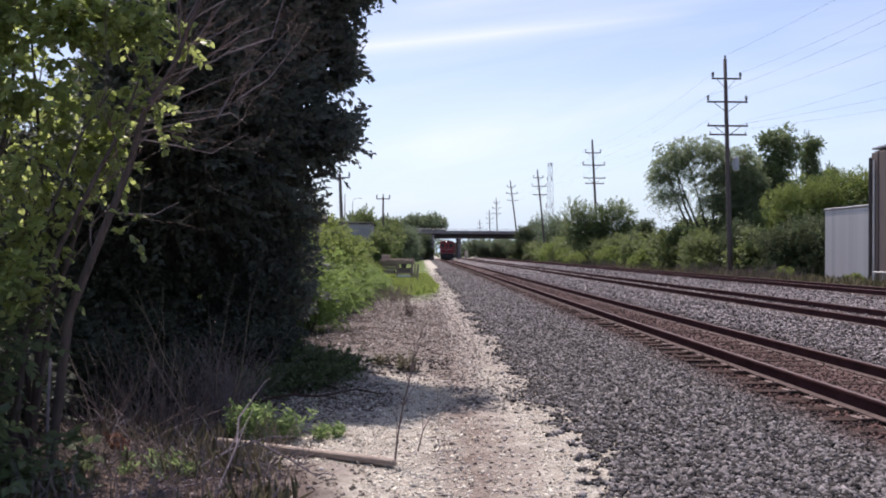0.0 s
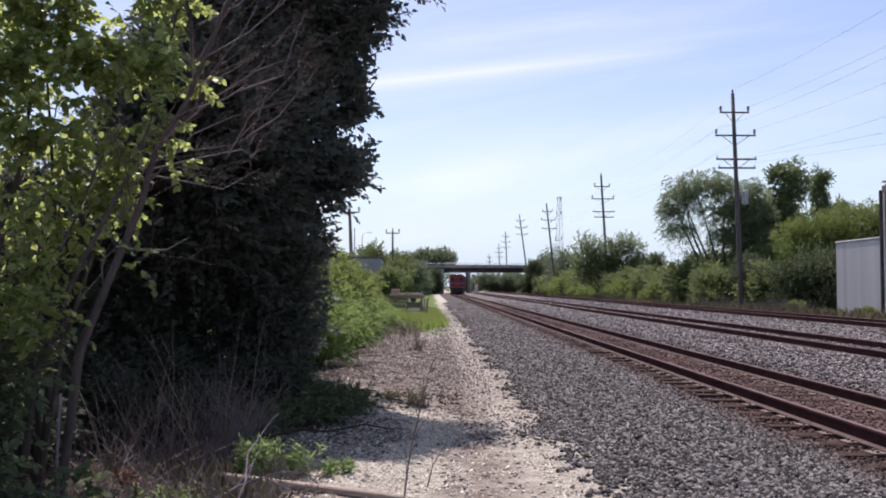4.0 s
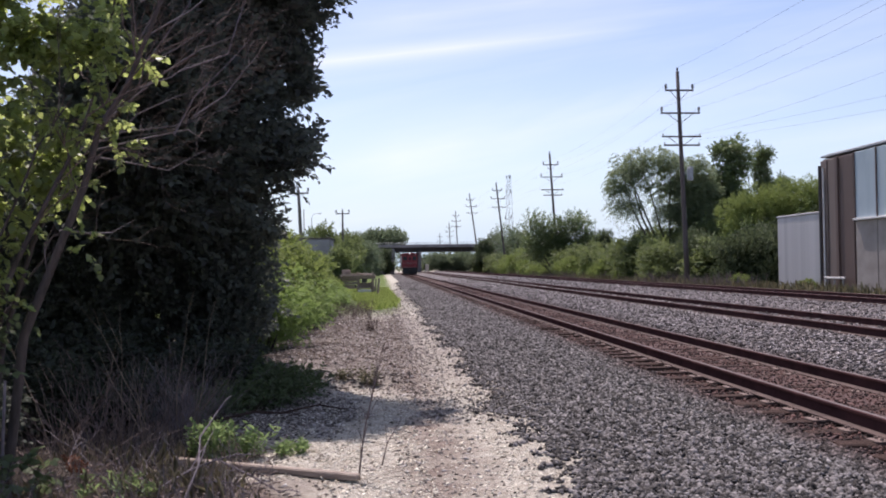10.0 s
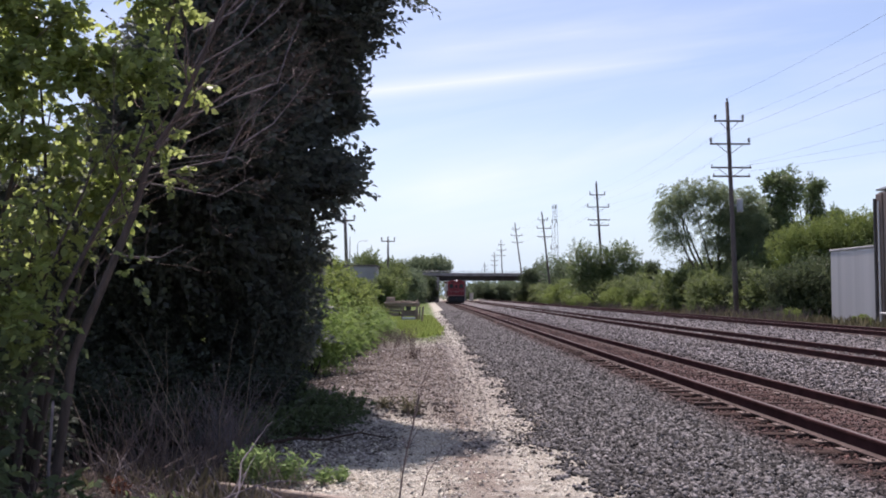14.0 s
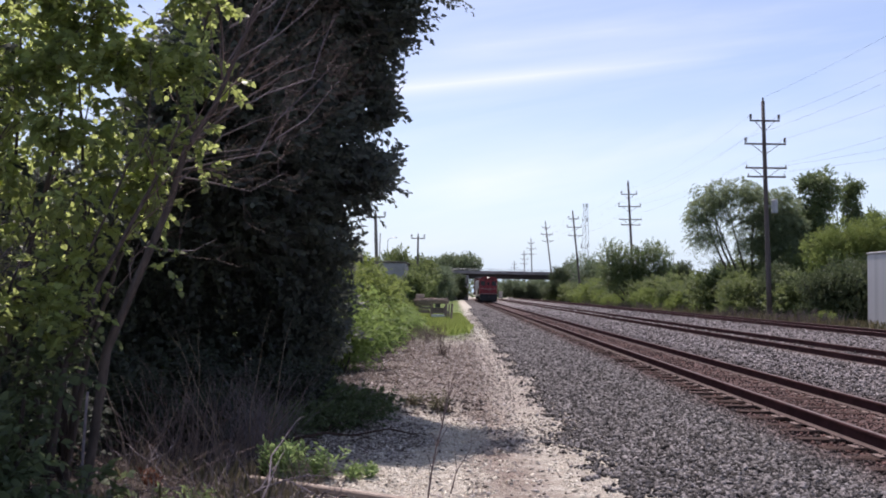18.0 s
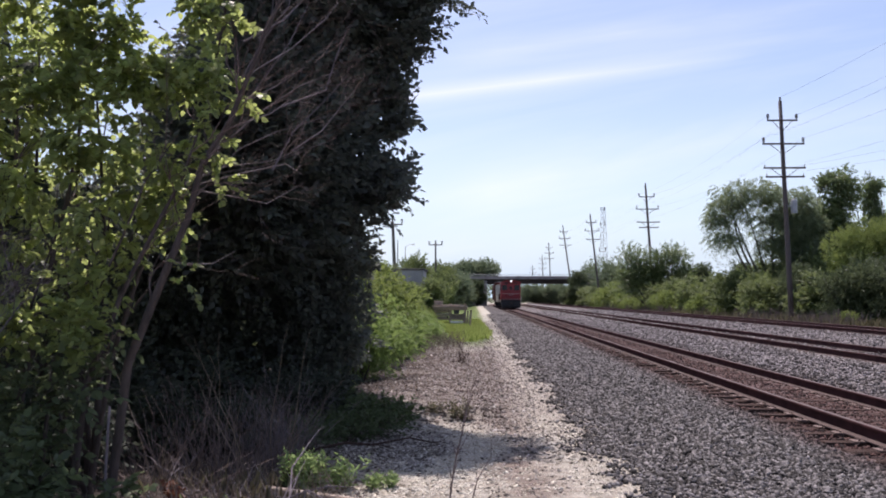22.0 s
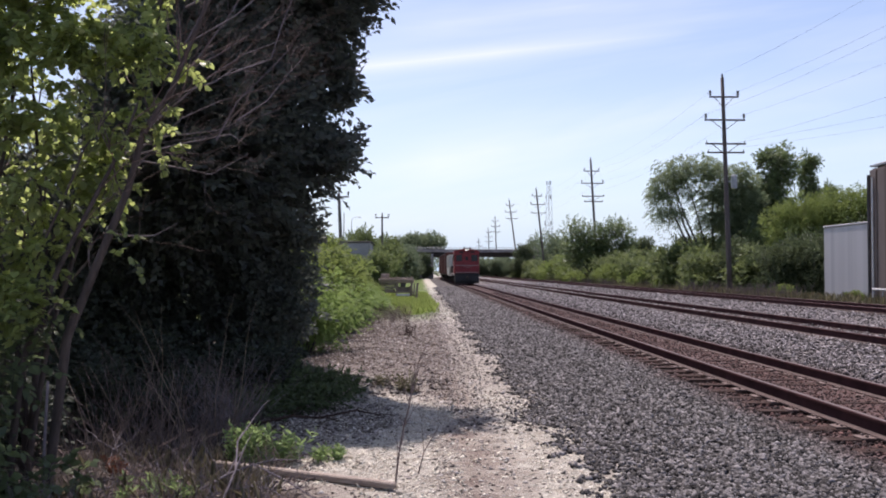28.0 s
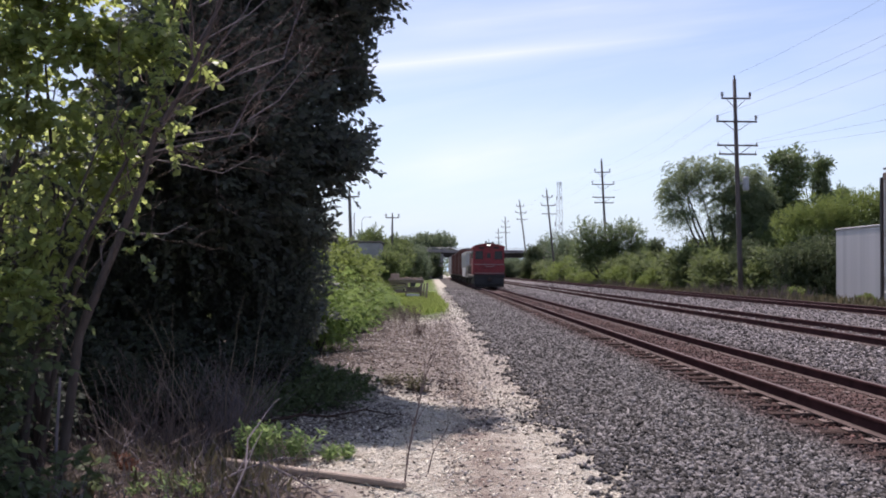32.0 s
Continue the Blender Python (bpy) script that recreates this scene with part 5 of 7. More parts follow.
    for k, (line, y0, r) in enumerate(stems):
        x, _, z = at(line[0][0] - 45, 447 + 1.85 * 1502 / y0, y0)
        foot = [] if k == len(stems) - 1 else [(x, y0 + 0.15, -0.1)]
        pts = bough(foot + [at(a + rng.uniform(-9, 9), b, y0 - 0.03 * i) for i, (a, b) in enumerate(line)], r, trunk)
        for i in range(2, len(pts)):
            v = (pts[i] - pts[i - 1]).normalized() + Vector((rng.uniform(-0.7, 0.7), rng.uniform(-0.5, 0.3), rng.uniform(-0.3, 0.5)))
            twigs(pts[i].lerp(pts[i - 1], rng.random()), v.normalized(), rng.uniform(0.4, 0.8), r * 0.22, 2)
    fans = [((229, 330), (259, 238), (361, 220), (494, 170)), ((240, 270), (313, 190), (385, 145), (490, 120)), ((290, 150), (325, 95), (380, 60), (450, 30)),
            ((225, 240), (300, 225), (380, 195), (455, 175)), ((385, 215), (421, 151), (470, 90), (520, 30)), ((300, 130), (340, 60), (400, -20), (440, -90)),
            ((190, 378), (235, 372), (290, 376), (325, 368)), ((250, 240), (330, 215), (400, 205), (450, 208)), ((280, 180), (350, 110), (430, 70), (500, 50)), ((300, 140), (380, 108), (420, 95), (470, 98)),
            ((310, 110), (350, 20), (380, -60), (390, -130)), ((330, -20), (390, -60), (450, -110), (500, -170)), ((340, 40), (420, 0), (470, -50), (510, -90)), ((400, 100), (470, 60), (500, 10), (510, -40)), ((320, 60), (370, -10), (410, -90), (430, -160)), ((420, 180), (480, 130), (500, 90), (535, 60)), ((245, 250), (300, 258), (380, 262), (430, 250)), ((275, 95), (290, 30), (270, -40), (260, -110))]
    for k, f in enumerate(fans):
        y0 = 8.0 + 0.1 * (k % 3)
        pts = bough([at(px + (rng.uniform(-14, 14) if i else 0), py + (rng.uniform(-16, 16) if i else 0), y0 + 0.12 * i) for i, (px, py) in enumerate(f)], 0.0085 + 0.002 * (k % 3), boughs)
        for i in range(1, 4):
            for _ in range(1 if k == 6 else 2):
                p = pts[i].lerp(pts[i - 1], rng.random())
                v = (pts[i] - pts[i - 1]).normalized() + Vector((rng.uniform(-1.0, 0.5), rng.uniform(-0.5, 0.4), rng.uniform(-0.8, 1.7)))
                twigs(p, v.normalized(), rng.uniform(0.35, 1.0) * (1.15 - 0.22 * i), 0.0034, 1 if k == 6 else 2 + k % 2)
    # bare shrub that leans out beyond the shade
    stalk, thin = Shape(), fine
    fine = Shape()
    for k in range(12):
        x0, y0 = rng.uniform(-330, -215), 6.7 + 0.06 * k
        line = [(x0 - 30, 447 + 1.85 * 1502 / y0 + 20), (x0, 640 - 12 * (k % 4)), (x0 + rng.uniform(30, 70), 560 - 18 * (k % 5)), (x0 + rng.uniform(90, 150), 500 - 22 * (k % 5)), (x0 + rng.uniform(130, 210), 450 - 24 * (k % 5))]
        pts = bough([at(a, b, y0) for a, b in line], 0.012, stalk)
        for i in range(2, 5):
            for _ in range(3):
                v = (pts[i] - pts[i - 1]).normalized() + Vector((rng.uniform(-0.5, 0.5), rng.uniform(-0.4, 0.4), rng.uniform(-0.5, 0.8)))
                twigs(pts[i].lerp(pts[i - 1], rng.random()), v.normalized(), rng.uniform(0.25, 0.55), 0.0038, 2)
    t = thing("dead_bush", (0, 0, 0), 0, "bare dead bush leaning among the shaded shrubs", "bush")
    part("stalk", stalk, MAT["dead"], t)
    part("twig_mass", fine, MAT["dead"], t)
    fine = thin
    t = thing("dead_tree", (0, 0, 0), 0, "leaning dead tree with a fan of bare grey twigs", "tree")
    smooth(part("trunk", trunk, MAT["stem"], t))
    part("bough_fan", boughs, MAT["dead"], t)
    part("twig_mass", fine, MAT["brush"], t)


def bush_kind(seed, lobes, twigs, per, size, mat, name="bush", label="", gaps=0.12, stems=True, hang=0.0, wide=0.55, category="bush", group="", thick=0.35):
    leaf = crown(lobes, twigs, per, size, seed, size * 2.6, 0.4, wide, 0.4, gaps, 0.0, hang)
    tips = [((x, y, z), 0.7) for x, y, z, rx, ry, rz in lobes[:14]]
    return leafed(name, (0, 0, 0), leaf, limbs((0, 0, -0.2), tips, max(0.03, size * thick), seed, 0, 5, 0) if stems else None, mat, label, category, group)


def spray_bush(seed, lobes, count, length, leaf, mat, name="bush", label="", per=8, rise=0.4, arch=0.35, wide=0.55, broad=False, shell=0.35, category="bush", group="", thick=0.05, stems=14, push=(0, 0, 0), root=(0, 0, -0.2)):
    """A plant of many leafy shoots that fill its lobes."""
    b = thing(name, (0, 0, 0), 0, label, category, group)
    tips = [((x, y, z), 0.7) for x, y, z, rx, ry, rz in lobes[:stems]]
    smooth(part("trunk", limbs(root, tips, thick, seed, 0, 6, 0), MAT["bark"], b))
    p, d = in_lobes(lobes, count, seed, shell, rise)
    keep = p[:, 2] > 0.05
    twiggy(b, sprays(p[keep], d[keep] + np.array(push), length, per, leaf, seed + 500, wide, arch, 0.55, broad), mat, bare=False)
    return b


def place(ob, spots):
    """Sets a plant at the first spot and copies of it at the rest: x, y, turn, size, height."""
    first = True
    for x, y, turn, s, h in spots:
        z = level(x, y)
        if first:
            ob.scale = (s, s, h)
            ob.location = (x, y, z)
            ob.rotation_euler = (0, 0, radians(turn))
            first = False
        else:
            ob2 = copy_thing(ob, pose(x, y, z, 0, 0, turn))
            ob2.scale = (s, s, h)


def left_bushes():
    a = spray_bush(31, clusters([(0, 0, 0.9, 1.1, 1.0, 0.9), (0.3, 0, 1.7, 0.8, 0.8, 0.7), (-0.4, 0.2, 2.1, 0.5, 0.5, 0.5)], 46, 0.16, 0.4, 31), 900, 0.5, 0.115, "leaf_bush", label="bright green leafy bush beside the path", per=9, rise=0.7, group="bushes along the path", thick=0.035, wide=0.5)
    place(a, [(-3.2, 24.5, 150, 1.1, 1.05), (-3.6, 33.5, 110, 1.2, 0.95), (-3.9, 40.0, 200, 1.3, 0.9), (-4.6, 48.0, 90, 1.4, 0.9), (-5.6, 68.0, 140, 1.4, 1.1), (-2.7, 48.5, 160, 0.6, 0.4), (-3.4, 19.0, 70, 1.0, 1.25), (-3.3, 29.5, 10, 0.9, 1.2), (-4.4, 37.0, 250, 1.1, 1.15), (-3.2, 56.5, 80, 0.8, 0.5)])
    f = spray_bush(34, clusters([(0, 0, 0.7, 1.0, 0.9, 0.75), (0.2, 0, 1.3, 0.8, 0.8, 0.6)], 50, 0.12, 0.34, 34), 760, 0.45, 0.115, "leaf_feathery", label="feathery yellow-green bush hanging over the path", per=12, rise=0.6, arch=0.5, wide=0.36, group="bushes along the path", thick=0.03)
    place(f, [(-2.35, 17.4, 0, 0.75, 0.75), (-2.75, 21.2, 70, 0.95, 0.9), (-2.6, 25.4, 200, 0.9, 0.75), (-2.75, 29.0, 220, 1.0, 0.85), (-2.9, 33.0, 40, 1.1, 0.7), (-2.3, 44.0, 30, 0.6, 0.42), (-2.0, 40.5, 250, 0.45, 0.35), (-3.4, 44.5, 300, 1.0, 0.7)])
    e = bush_kind(35, clusters([(0, 0, 1.0, 1.1, 1.0, 1.0), (0.3, 0, 2.0, 0.8, 0.8, 0.8), (-0.5, 0.2, 2.3, 0.6, 0.6, 0.6)], 60, 0.16, 0.4, 35), 1500, 8, 0.13, "leaf_hedge", label="taller dark green bush behind the bright ones", gaps=0.0, group="bushes along the path")
    place(e, [(-4.3, 22.0, 40, 1.2, 1.2), (-4.7, 28.0, 300, 1.4, 1.15), (-5.2, 35.0, 20, 1.5, 1.25), (-6.0, 43.0, 260, 1.7, 1.3), (-6.6, 53.0, 330, 1.8, 1.25), (-6.0, 62.0, 10, 1.7, 1.15), (-7.2, 71.0, 10, 2.0, 1.25)])
    b = bush_kind(32, clusters([(0, 0, 1.6, 2.2, 2.0, 1.6), (0.9, 0, 3.0, 1.3, 1.2, 1.0), (-1.0, 0.2, 2.7, 1.3, 1.2, 1.0)], 46, 0.35, 0.8, 32), 1500, 8, 0.24, "leaf_hedge", label="dark green bush before the road bridge", group="bushes along the railway")
    place(b, [(-4.9, 86, 0, 0.9, 0.9), (-4.6, 95, 50, 0.8, 0.95), (-4.9, 104, 0, 1.0, 1.2), (-4.2, 118, 80, 1.1, 1.55), (-7.6, 128, 160, 1.25, 1.95)])
    hazy = bush_kind(36, clusters([(0, 0, 1.6, 2.2, 2.0, 1.6), (0.9, 0, 3.0, 1.3, 1.2, 1.0), (-1.0, 0.2, 2.7, 1.3, 1.2, 1.0)], 40, 0.35, 0.8, 36), 1500, 8, 0.24, "leaf_far", label="bush near the road bridge in a green paled for haze", group="bushes along the railway")
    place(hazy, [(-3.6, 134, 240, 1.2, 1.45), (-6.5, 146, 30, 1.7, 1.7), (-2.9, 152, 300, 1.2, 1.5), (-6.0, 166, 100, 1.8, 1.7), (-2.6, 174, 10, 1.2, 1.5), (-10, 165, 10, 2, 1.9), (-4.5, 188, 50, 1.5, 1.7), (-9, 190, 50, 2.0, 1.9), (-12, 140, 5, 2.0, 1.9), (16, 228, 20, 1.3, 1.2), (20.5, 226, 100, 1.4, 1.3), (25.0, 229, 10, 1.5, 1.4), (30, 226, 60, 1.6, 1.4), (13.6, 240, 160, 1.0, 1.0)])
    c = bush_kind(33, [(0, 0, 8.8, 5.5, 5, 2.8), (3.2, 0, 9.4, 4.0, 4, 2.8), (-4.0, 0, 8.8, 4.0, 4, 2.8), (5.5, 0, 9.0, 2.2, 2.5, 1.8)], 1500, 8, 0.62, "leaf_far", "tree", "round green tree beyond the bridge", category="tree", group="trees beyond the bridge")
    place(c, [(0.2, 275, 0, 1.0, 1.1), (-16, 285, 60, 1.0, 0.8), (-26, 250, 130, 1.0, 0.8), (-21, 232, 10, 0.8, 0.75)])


def right_plants():
    spots = [(25.4, 74, 0, 0.85, 0.95), (26.8, 80, 70, 1.1, 1.1), (25.6, 86, 150, 0.85, 1.0), (27.0, 93, 230, 1.15, 1.2), (25.8, 100, 30, 0.9, 0.95), (26.8, 108, 120, 1.2, 1.15), (26.0, 116, 200, 1.0, 1.0), (27.6, 127, 280, 1.3, 1.2), (27.0, 137, 60, 1.4, 1.1), (27.6, 148, 160, 1.6, 1.1), (26.4, 160, 250, 1.5, 1.2), (27.4, 174, 10, 1.7, 1.3), (26.0, 188, 100, 1.6, 1.2), (24.0, 199, 190, 1.2, 1.2), (27.6, 69, 310, 1.1, 1.0), (26.4, 83, 20, 1.2, 1.25), (29.6, 88, 100, 1.5, 1.5), (32.5, 84, 10, 1.4, 1.5)]
    for k, seed in enumerate((41, 141, 241)):
        low = clusters([(0, 0, 1.3, 2.6, 1.8, 1.2), (1.2, 0, 2.4, 1.5, 1.3, 0.9), (-1.4, 0.2, 2.2, 1.5, 1.3, 0.9), (0.2, -0.4, 2.9, 1.2, 1.0, 0.6)], 58, 0.22, 0.75, seed)
        a = spray_bush(seed, low, 1250, 0.75, 0.2, "leaf_hedge", label="dense green bush along the railway", per=9, rise=0.75, arch=0.3, wide=0.5, group="bushes along the railway", thick=0.05)
        place(a, spots[k::3])
    y = bush_kind(42, lumpy(42, 1.7, 2.9, 10, 0.26), 1000, 8, 0.18, "leaf_yellow", label="light green bush beside the pole line", group="bushes along the railway")
    place(y, [(24.6, 92, 0, 0.9, 1.0), (24.4, 108, 90, 1.2, 1.2), (25.0, 152, 180, 1.8, 2.0), (24.8, 143, 40, 1.2, 1.2), (26.6, 61.8, 220, 0.5, 0.4), (28.2, 54.6, 120, 0.3, 0.3), (24.6, 124, 10, 0.7, 0.9), (24.7, 100, 20, 0.7, 0.8), (25.0, 116, 120, 0.9, 0.9), (25.2, 133, 200, 1.1, 1.0), (24.3, 84, 260, 0.55, 0.6), (24.6, 77, 30, 0.5, 0.45), (25.4, 164, 20, 1.3, 1.2), (26.2, 181, 100, 1.3, 1.4)])
    k = spray_bush(143, clusters([(-2.5, 0, 4.3, 1.9, 1.8, 2.8), (2.2, 0, 4.6, 2.2, 1.9, 2.9), (0, 0.4, 4.6, 3.0, 1.6, 2.8)], 100, 0.4, 0.9, 143), 2500, 1.05, 0.27, "leaf_poplar", "tree", "dark loose tree with upright leafy shoots", 8, 0.9, 0.15, 0.5, category="tree", group="trees along the railway", thick=0.16)
    place(k, [(25.3, 121, 0, 1.12, 1.22)])
    t = bush_kind(43, clusters([(0, 0, 3.6, 2.9, 2.6, 2.8), (0, 0, 6.4, 2.1, 2.0, 1.7)], 60, 0.5, 1.0, 43), 2600, 8, 0.27, "leaf_shade", "tree", "dark round tree behind the bushes", category="tree", group="trees along the railway")
    place(t, [(42, 158, 30, 0.8, 0.98), (31, 152, 90, 1.0, 0.85), (30.0, 186, 30, 1.2, 1.1), (24.4, 198, 140, 1.0, 0.95), (34, 200, 200, 1.3, 1.0), (40, 158, 200, 1.1, 0.9), (28.4, 212, 70, 1.0, 1.15), (44, 130, 70, 1.0, 0.85), (33.6, 88, 120, 1.0, 1.25), (34.6, 91, 10, 0.9, 1.1), (0.9, 200, 50, 0.72, 0.72), (-1.9, 197, 200, 0.9, 0.85), (37, 118, 120, 0.8, 0.8)])
    grey = bush_kind(44, [(0, 0, 5.0, 3.0, 2.8, 3.0), (-1.5, 0, 7.0, 1.8, 1.8, 1.6), (1.6, 0, 7.0, 1.8, 1.8, 1.6)], 600, 7, 0.25, "leaf_far", "tree", "thin grey-green tree with bare tops", 0.4, category="tree", group="trees along the railway")
    place(grey, [(27.6, 178, 0, 1.15, 1.2), (29, 204, 120, 1.2, 1.2)])
    w = spray_bush(45, clusters([(-4.7, 0, 12.0, 0.9, 1.5, 1.2), (-5.0, 0, 10.6, 0.8, 1.2, 1.0), (-2.8, 0.6, 11.9, 1.4, 1.6, 1.3), (-0.8, -0.4, 12.0, 1.6, 1.6, 1.3), (1.2, 0.3, 12.2, 1.6, 1.6, 1.2), (3.0, 0, 11.7, 1.5, 1.6, 1.3), (4.3, 0.4, 10.4, 1.0, 1.4, 1.4), (-4.7, 0, 9.4, 1.0, 1.4, 1.1), (-2.8, 0, 9.7, 1.5, 1.4, 1.2), (-0.4, 0.4, 9.6, 1.6, 1.5, 1.4), (1.8, -0.4, 9.4, 1.7, 1.5, 1.4), (3.6, 0.2, 8.6, 1.4, 1.5, 1.4), (-4.4, 0.3, 7.6, 0.8, 1.2, 0.7), (-2.6, 0, 7.6, 0.9, 1.2, 0.7), (0.6, 0, 7.2, 1.4, 1.4, 1.2), (2.8, 0, 6.6, 1.6, 1.5, 1.4), (4.2, 0, 6.6, 1.1, 1.4, 1.4), (3.2, 0, 4.4, 1.6, 1.5, 1.4)], 170, 0.45, 0.95, 45), 7000, 0.95, 0.24, "leaf_willow", "willow_tree", "tall grey-green willow with drooping sprays", 10, 0.7, 0.75, 0.34, category="tree", thick=0.24, stems=6, push=(-0.35, 0, 0), root=(1.5, 0, -0.2))
    place(w, [(29.4, 86, 0, 1.0, 1.0)])
    wisp = bush_kind(145, [(-4.6, 0, 6.2, 1.3, 1.2, 1.2), (-3.2, 0, 5.4, 1.4, 1.2, 1.0), (-5.2, 0, 7.6, 0.8, 0.8, 1.0)], 130, 5, 0.2, "leaf_willow", "sapling", "thin wispy sapling under the willow", 0.0, wide=0.3, category="tree", thick=0.3)
    place(wisp, [(29.4, 85, 0, 1.0, 1.0)])
    p = bush_kind(46, clusters([(0, 0, 7.0, 1.5, 1.3, 2.6), (0, 0, 9.6, 1.4, 1.2, 1.6), (1.0, 0, 11.2, 0.9, 0.9, 1.2), (-1.1, 0, 11.0, 0.8, 0.9, 1.3), (1.5, 0, 12.9, 0.6, 0.8, 1.0), (-0.3, 0, 12.2, 0.8, 0.9, 1.1), (-1.6, 0, 13.2, 0.5, 0.6, 0.8)], 46, 0.32, 0.62, 46), 1900, 8, 0.25, "leaf_poplar", "poplar_tree", "upright poplar with dense tufts of leaves", 0.0, category="tree", group="poplars behind the shed", thick=0.5)
    place(p, [(37.4, 89, 0, 1.3, 1.12), (41.8, 90, 100, 0.72, 1.08), (39.4, 90, 220, 0.8, 0.66), (44.2, 90, 200, 0.55, 0.84), (35.0, 88.5, 130, 0.7, 0.7)])
    g = bush_kind(47, clusters([(-2.4, 0, 4.8, 1.6, 1.8, 1.8), (-1.5, 0, 6.5, 2.0, 1.8, 1.7), (0.6, 0.2, 6.9, 2.0, 1.8, 1.6), (2.8, 0, 7.1, 2.0, 1.8, 1.7), (5.0, 0, 7.3, 2.0, 1.8, 1.7), (7.0, 0, 7.0, 1.8, 1.8, 1.7), (-0.4, -0.6, 4.4, 2.4, 1.8, 2.0), (3.0, -0.6, 4.8, 2.6, 1.8, 2.2), (6.0, -0.4, 4.8, 2.4, 1.8, 2.2)], 240, 0.55, 1.05, 47), 15000, 8, 0.15, "leaf_yellow", "tree", "broad yellow-green tree behind the white shed", 0.0, category="tree")
    place(g, [(33.9, 74, 0, 0.9, 1.04)])
    d = bush_kind(48, clusters([(0, 0, 1.7, 3.2, 1.8, 1.6), (1.6, 0, 3.2, 1.6, 1.4, 1.0), (-1.4, 0.2, 3.0, 1.6, 1.4, 1.0)], 60, 0.35, 0.8, 48), 2400, 8, 0.2, "leaf_shade", label="dark shaded bush beside the white shed", group="bushes along the railway")
    place(d, [(29.9, 64.6, 60, 0.9, 1.1), (33.2, 64.8, 250, 1.0, 1.25), (28.6, 65.2, 0, 0.85, 1.0), (31.6, 65.6, 170, 0.9, 1.12), (27.4, 72, 90, 0.8, 1.1)])


def far_woods():
    rng = np.random.default_rng(66)
    lobes = []
    for x in range(-150, 190, 6):
        if 0 < x < 16:
            continue
        h = 5.5 + 2.2 * math.sin(x * 0.21) + rng.uniform(-1, 1.4)
        lobes.append((x + rng.uniform(-2, 2), 250 + rng.uniform(0, 40) + abs(x) * 0.25, h * 0.45, 4.8, 3.5, h * 0.6))
    for x in range(15, 44, 4):
        h = 5.2 + rng.uniform(-0.8, 0.8)
        lobes.append((x, 232 + rng.uniform(0, 8), h * 0.45, 3.2, 3.0, h * 0.58))
    for x in range(-60, 100, 9):
        h = 7.5 + rng.uniform(-1.5, 2)
        lobes.append((x, 470 + rng.uniform(0, 40), h * 0.45, 7, 5, h * 0.62))
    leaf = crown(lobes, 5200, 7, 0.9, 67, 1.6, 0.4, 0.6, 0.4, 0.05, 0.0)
    tagged(part("far_woods", np_mesh("far_woods", leaf[0], leaf[1], MAT["leaf_far"]), None), "belt of woods beyond the bridge in a green paled for haze", "woods", kind="stuff")


def grasses():
    rng = np.random.default_rng(70)
    n = 22000
    y = 36 + 32 * rng.random(n) ** 0.8
    x = 0.85 - 0.014 * (y - 38) + 0.12 * np.sin(y * 0.9) - (1.6 + 0.05 * (y - 36)) * rng.random(n)
    keep = (y > 37.5 + 2.5 * np.sin(x * 2.3) + rng.normal(0, 1.2, n))
    x, y = x[keep], y[keep]
    n = len(x)
    pts = np.stack([x, y, np.full(n, -0.02)], 1)
    v, f = leaves(pts, np.tile([0, 0, 1.0], (n, 1)), 0.26, rng, 0.12, 0.0, 0.5)
    tagged(part("tall_grass", np_mesh("tall_grass", v, f, MAT["grass"]), None), "bright green tall grass beside the path", "grass", kind="stuff")
    n = 2600
    y = rng.uniform(40, 110, n)
    x = 22.0 + 4.0 * rng.random(n)
    pts = np.stack([x, y, np.array([level(a, b) for a, b in zip(x, y)])], 1)
    v, f = leaves(pts, np.tile([0, 0, 1.0], (n, 1)), 0.6, rng, 0.07, 0.0, 0.5)
    tagged(part("verge_grass", np_mesh("verge_grass", v, f, MAT["verge"]), None), "rough dull grass along the line of poles", "grass", kind="stuff")

    dry = random.Random(72)
    spots = [(dry.uniform(21.6, 24.6), 52 * (150 / 52) ** dry.random(), 0) for _ in range(1500)]
    spots = [(a, b, level(a, b)) for a, b, _ in spots if noise.noise(Vector((a * 0.3, b * 0.13, 6))) > -0.12]
    tagged(part("dry_verge", stalks(spots, 1.0, 0.022, 73, 0.3, 3, 0.7), MAT["brush"]), "brown dry stalks along the foot of the bushes", "dry stalks", kind="stuff")
    n = 2200
    x, y = rng.uniform(-3.2, -0.9, n), rng.uniform(5.3, 8.6, n)
    keep = (np.sin(x * 3.1 + y * 1.7) + np.sin(y * 4.3 - x) + rng.normal(0, 0.5, n) > 0.3) & (x < -1.3 - 0.45 * (y - 7.4))
    x, y = x[keep], y[keep]
    n = len(x)
    pts = np.stack([x, y, np.array([level(a, b) for a, b in zip(x, y)])], 1)
    v, f = leaves(pts, np.tile([0, 0, 1.0], (n, 1)), 0.2, rng, 0.05, 0.0, 0.8)
    tagged(part("dull_grass", np_mesh("dull_grass", v, f, MAT["verge"]), None), "thin dull grass among litter and dry stalks", "grass", kind="stuff")


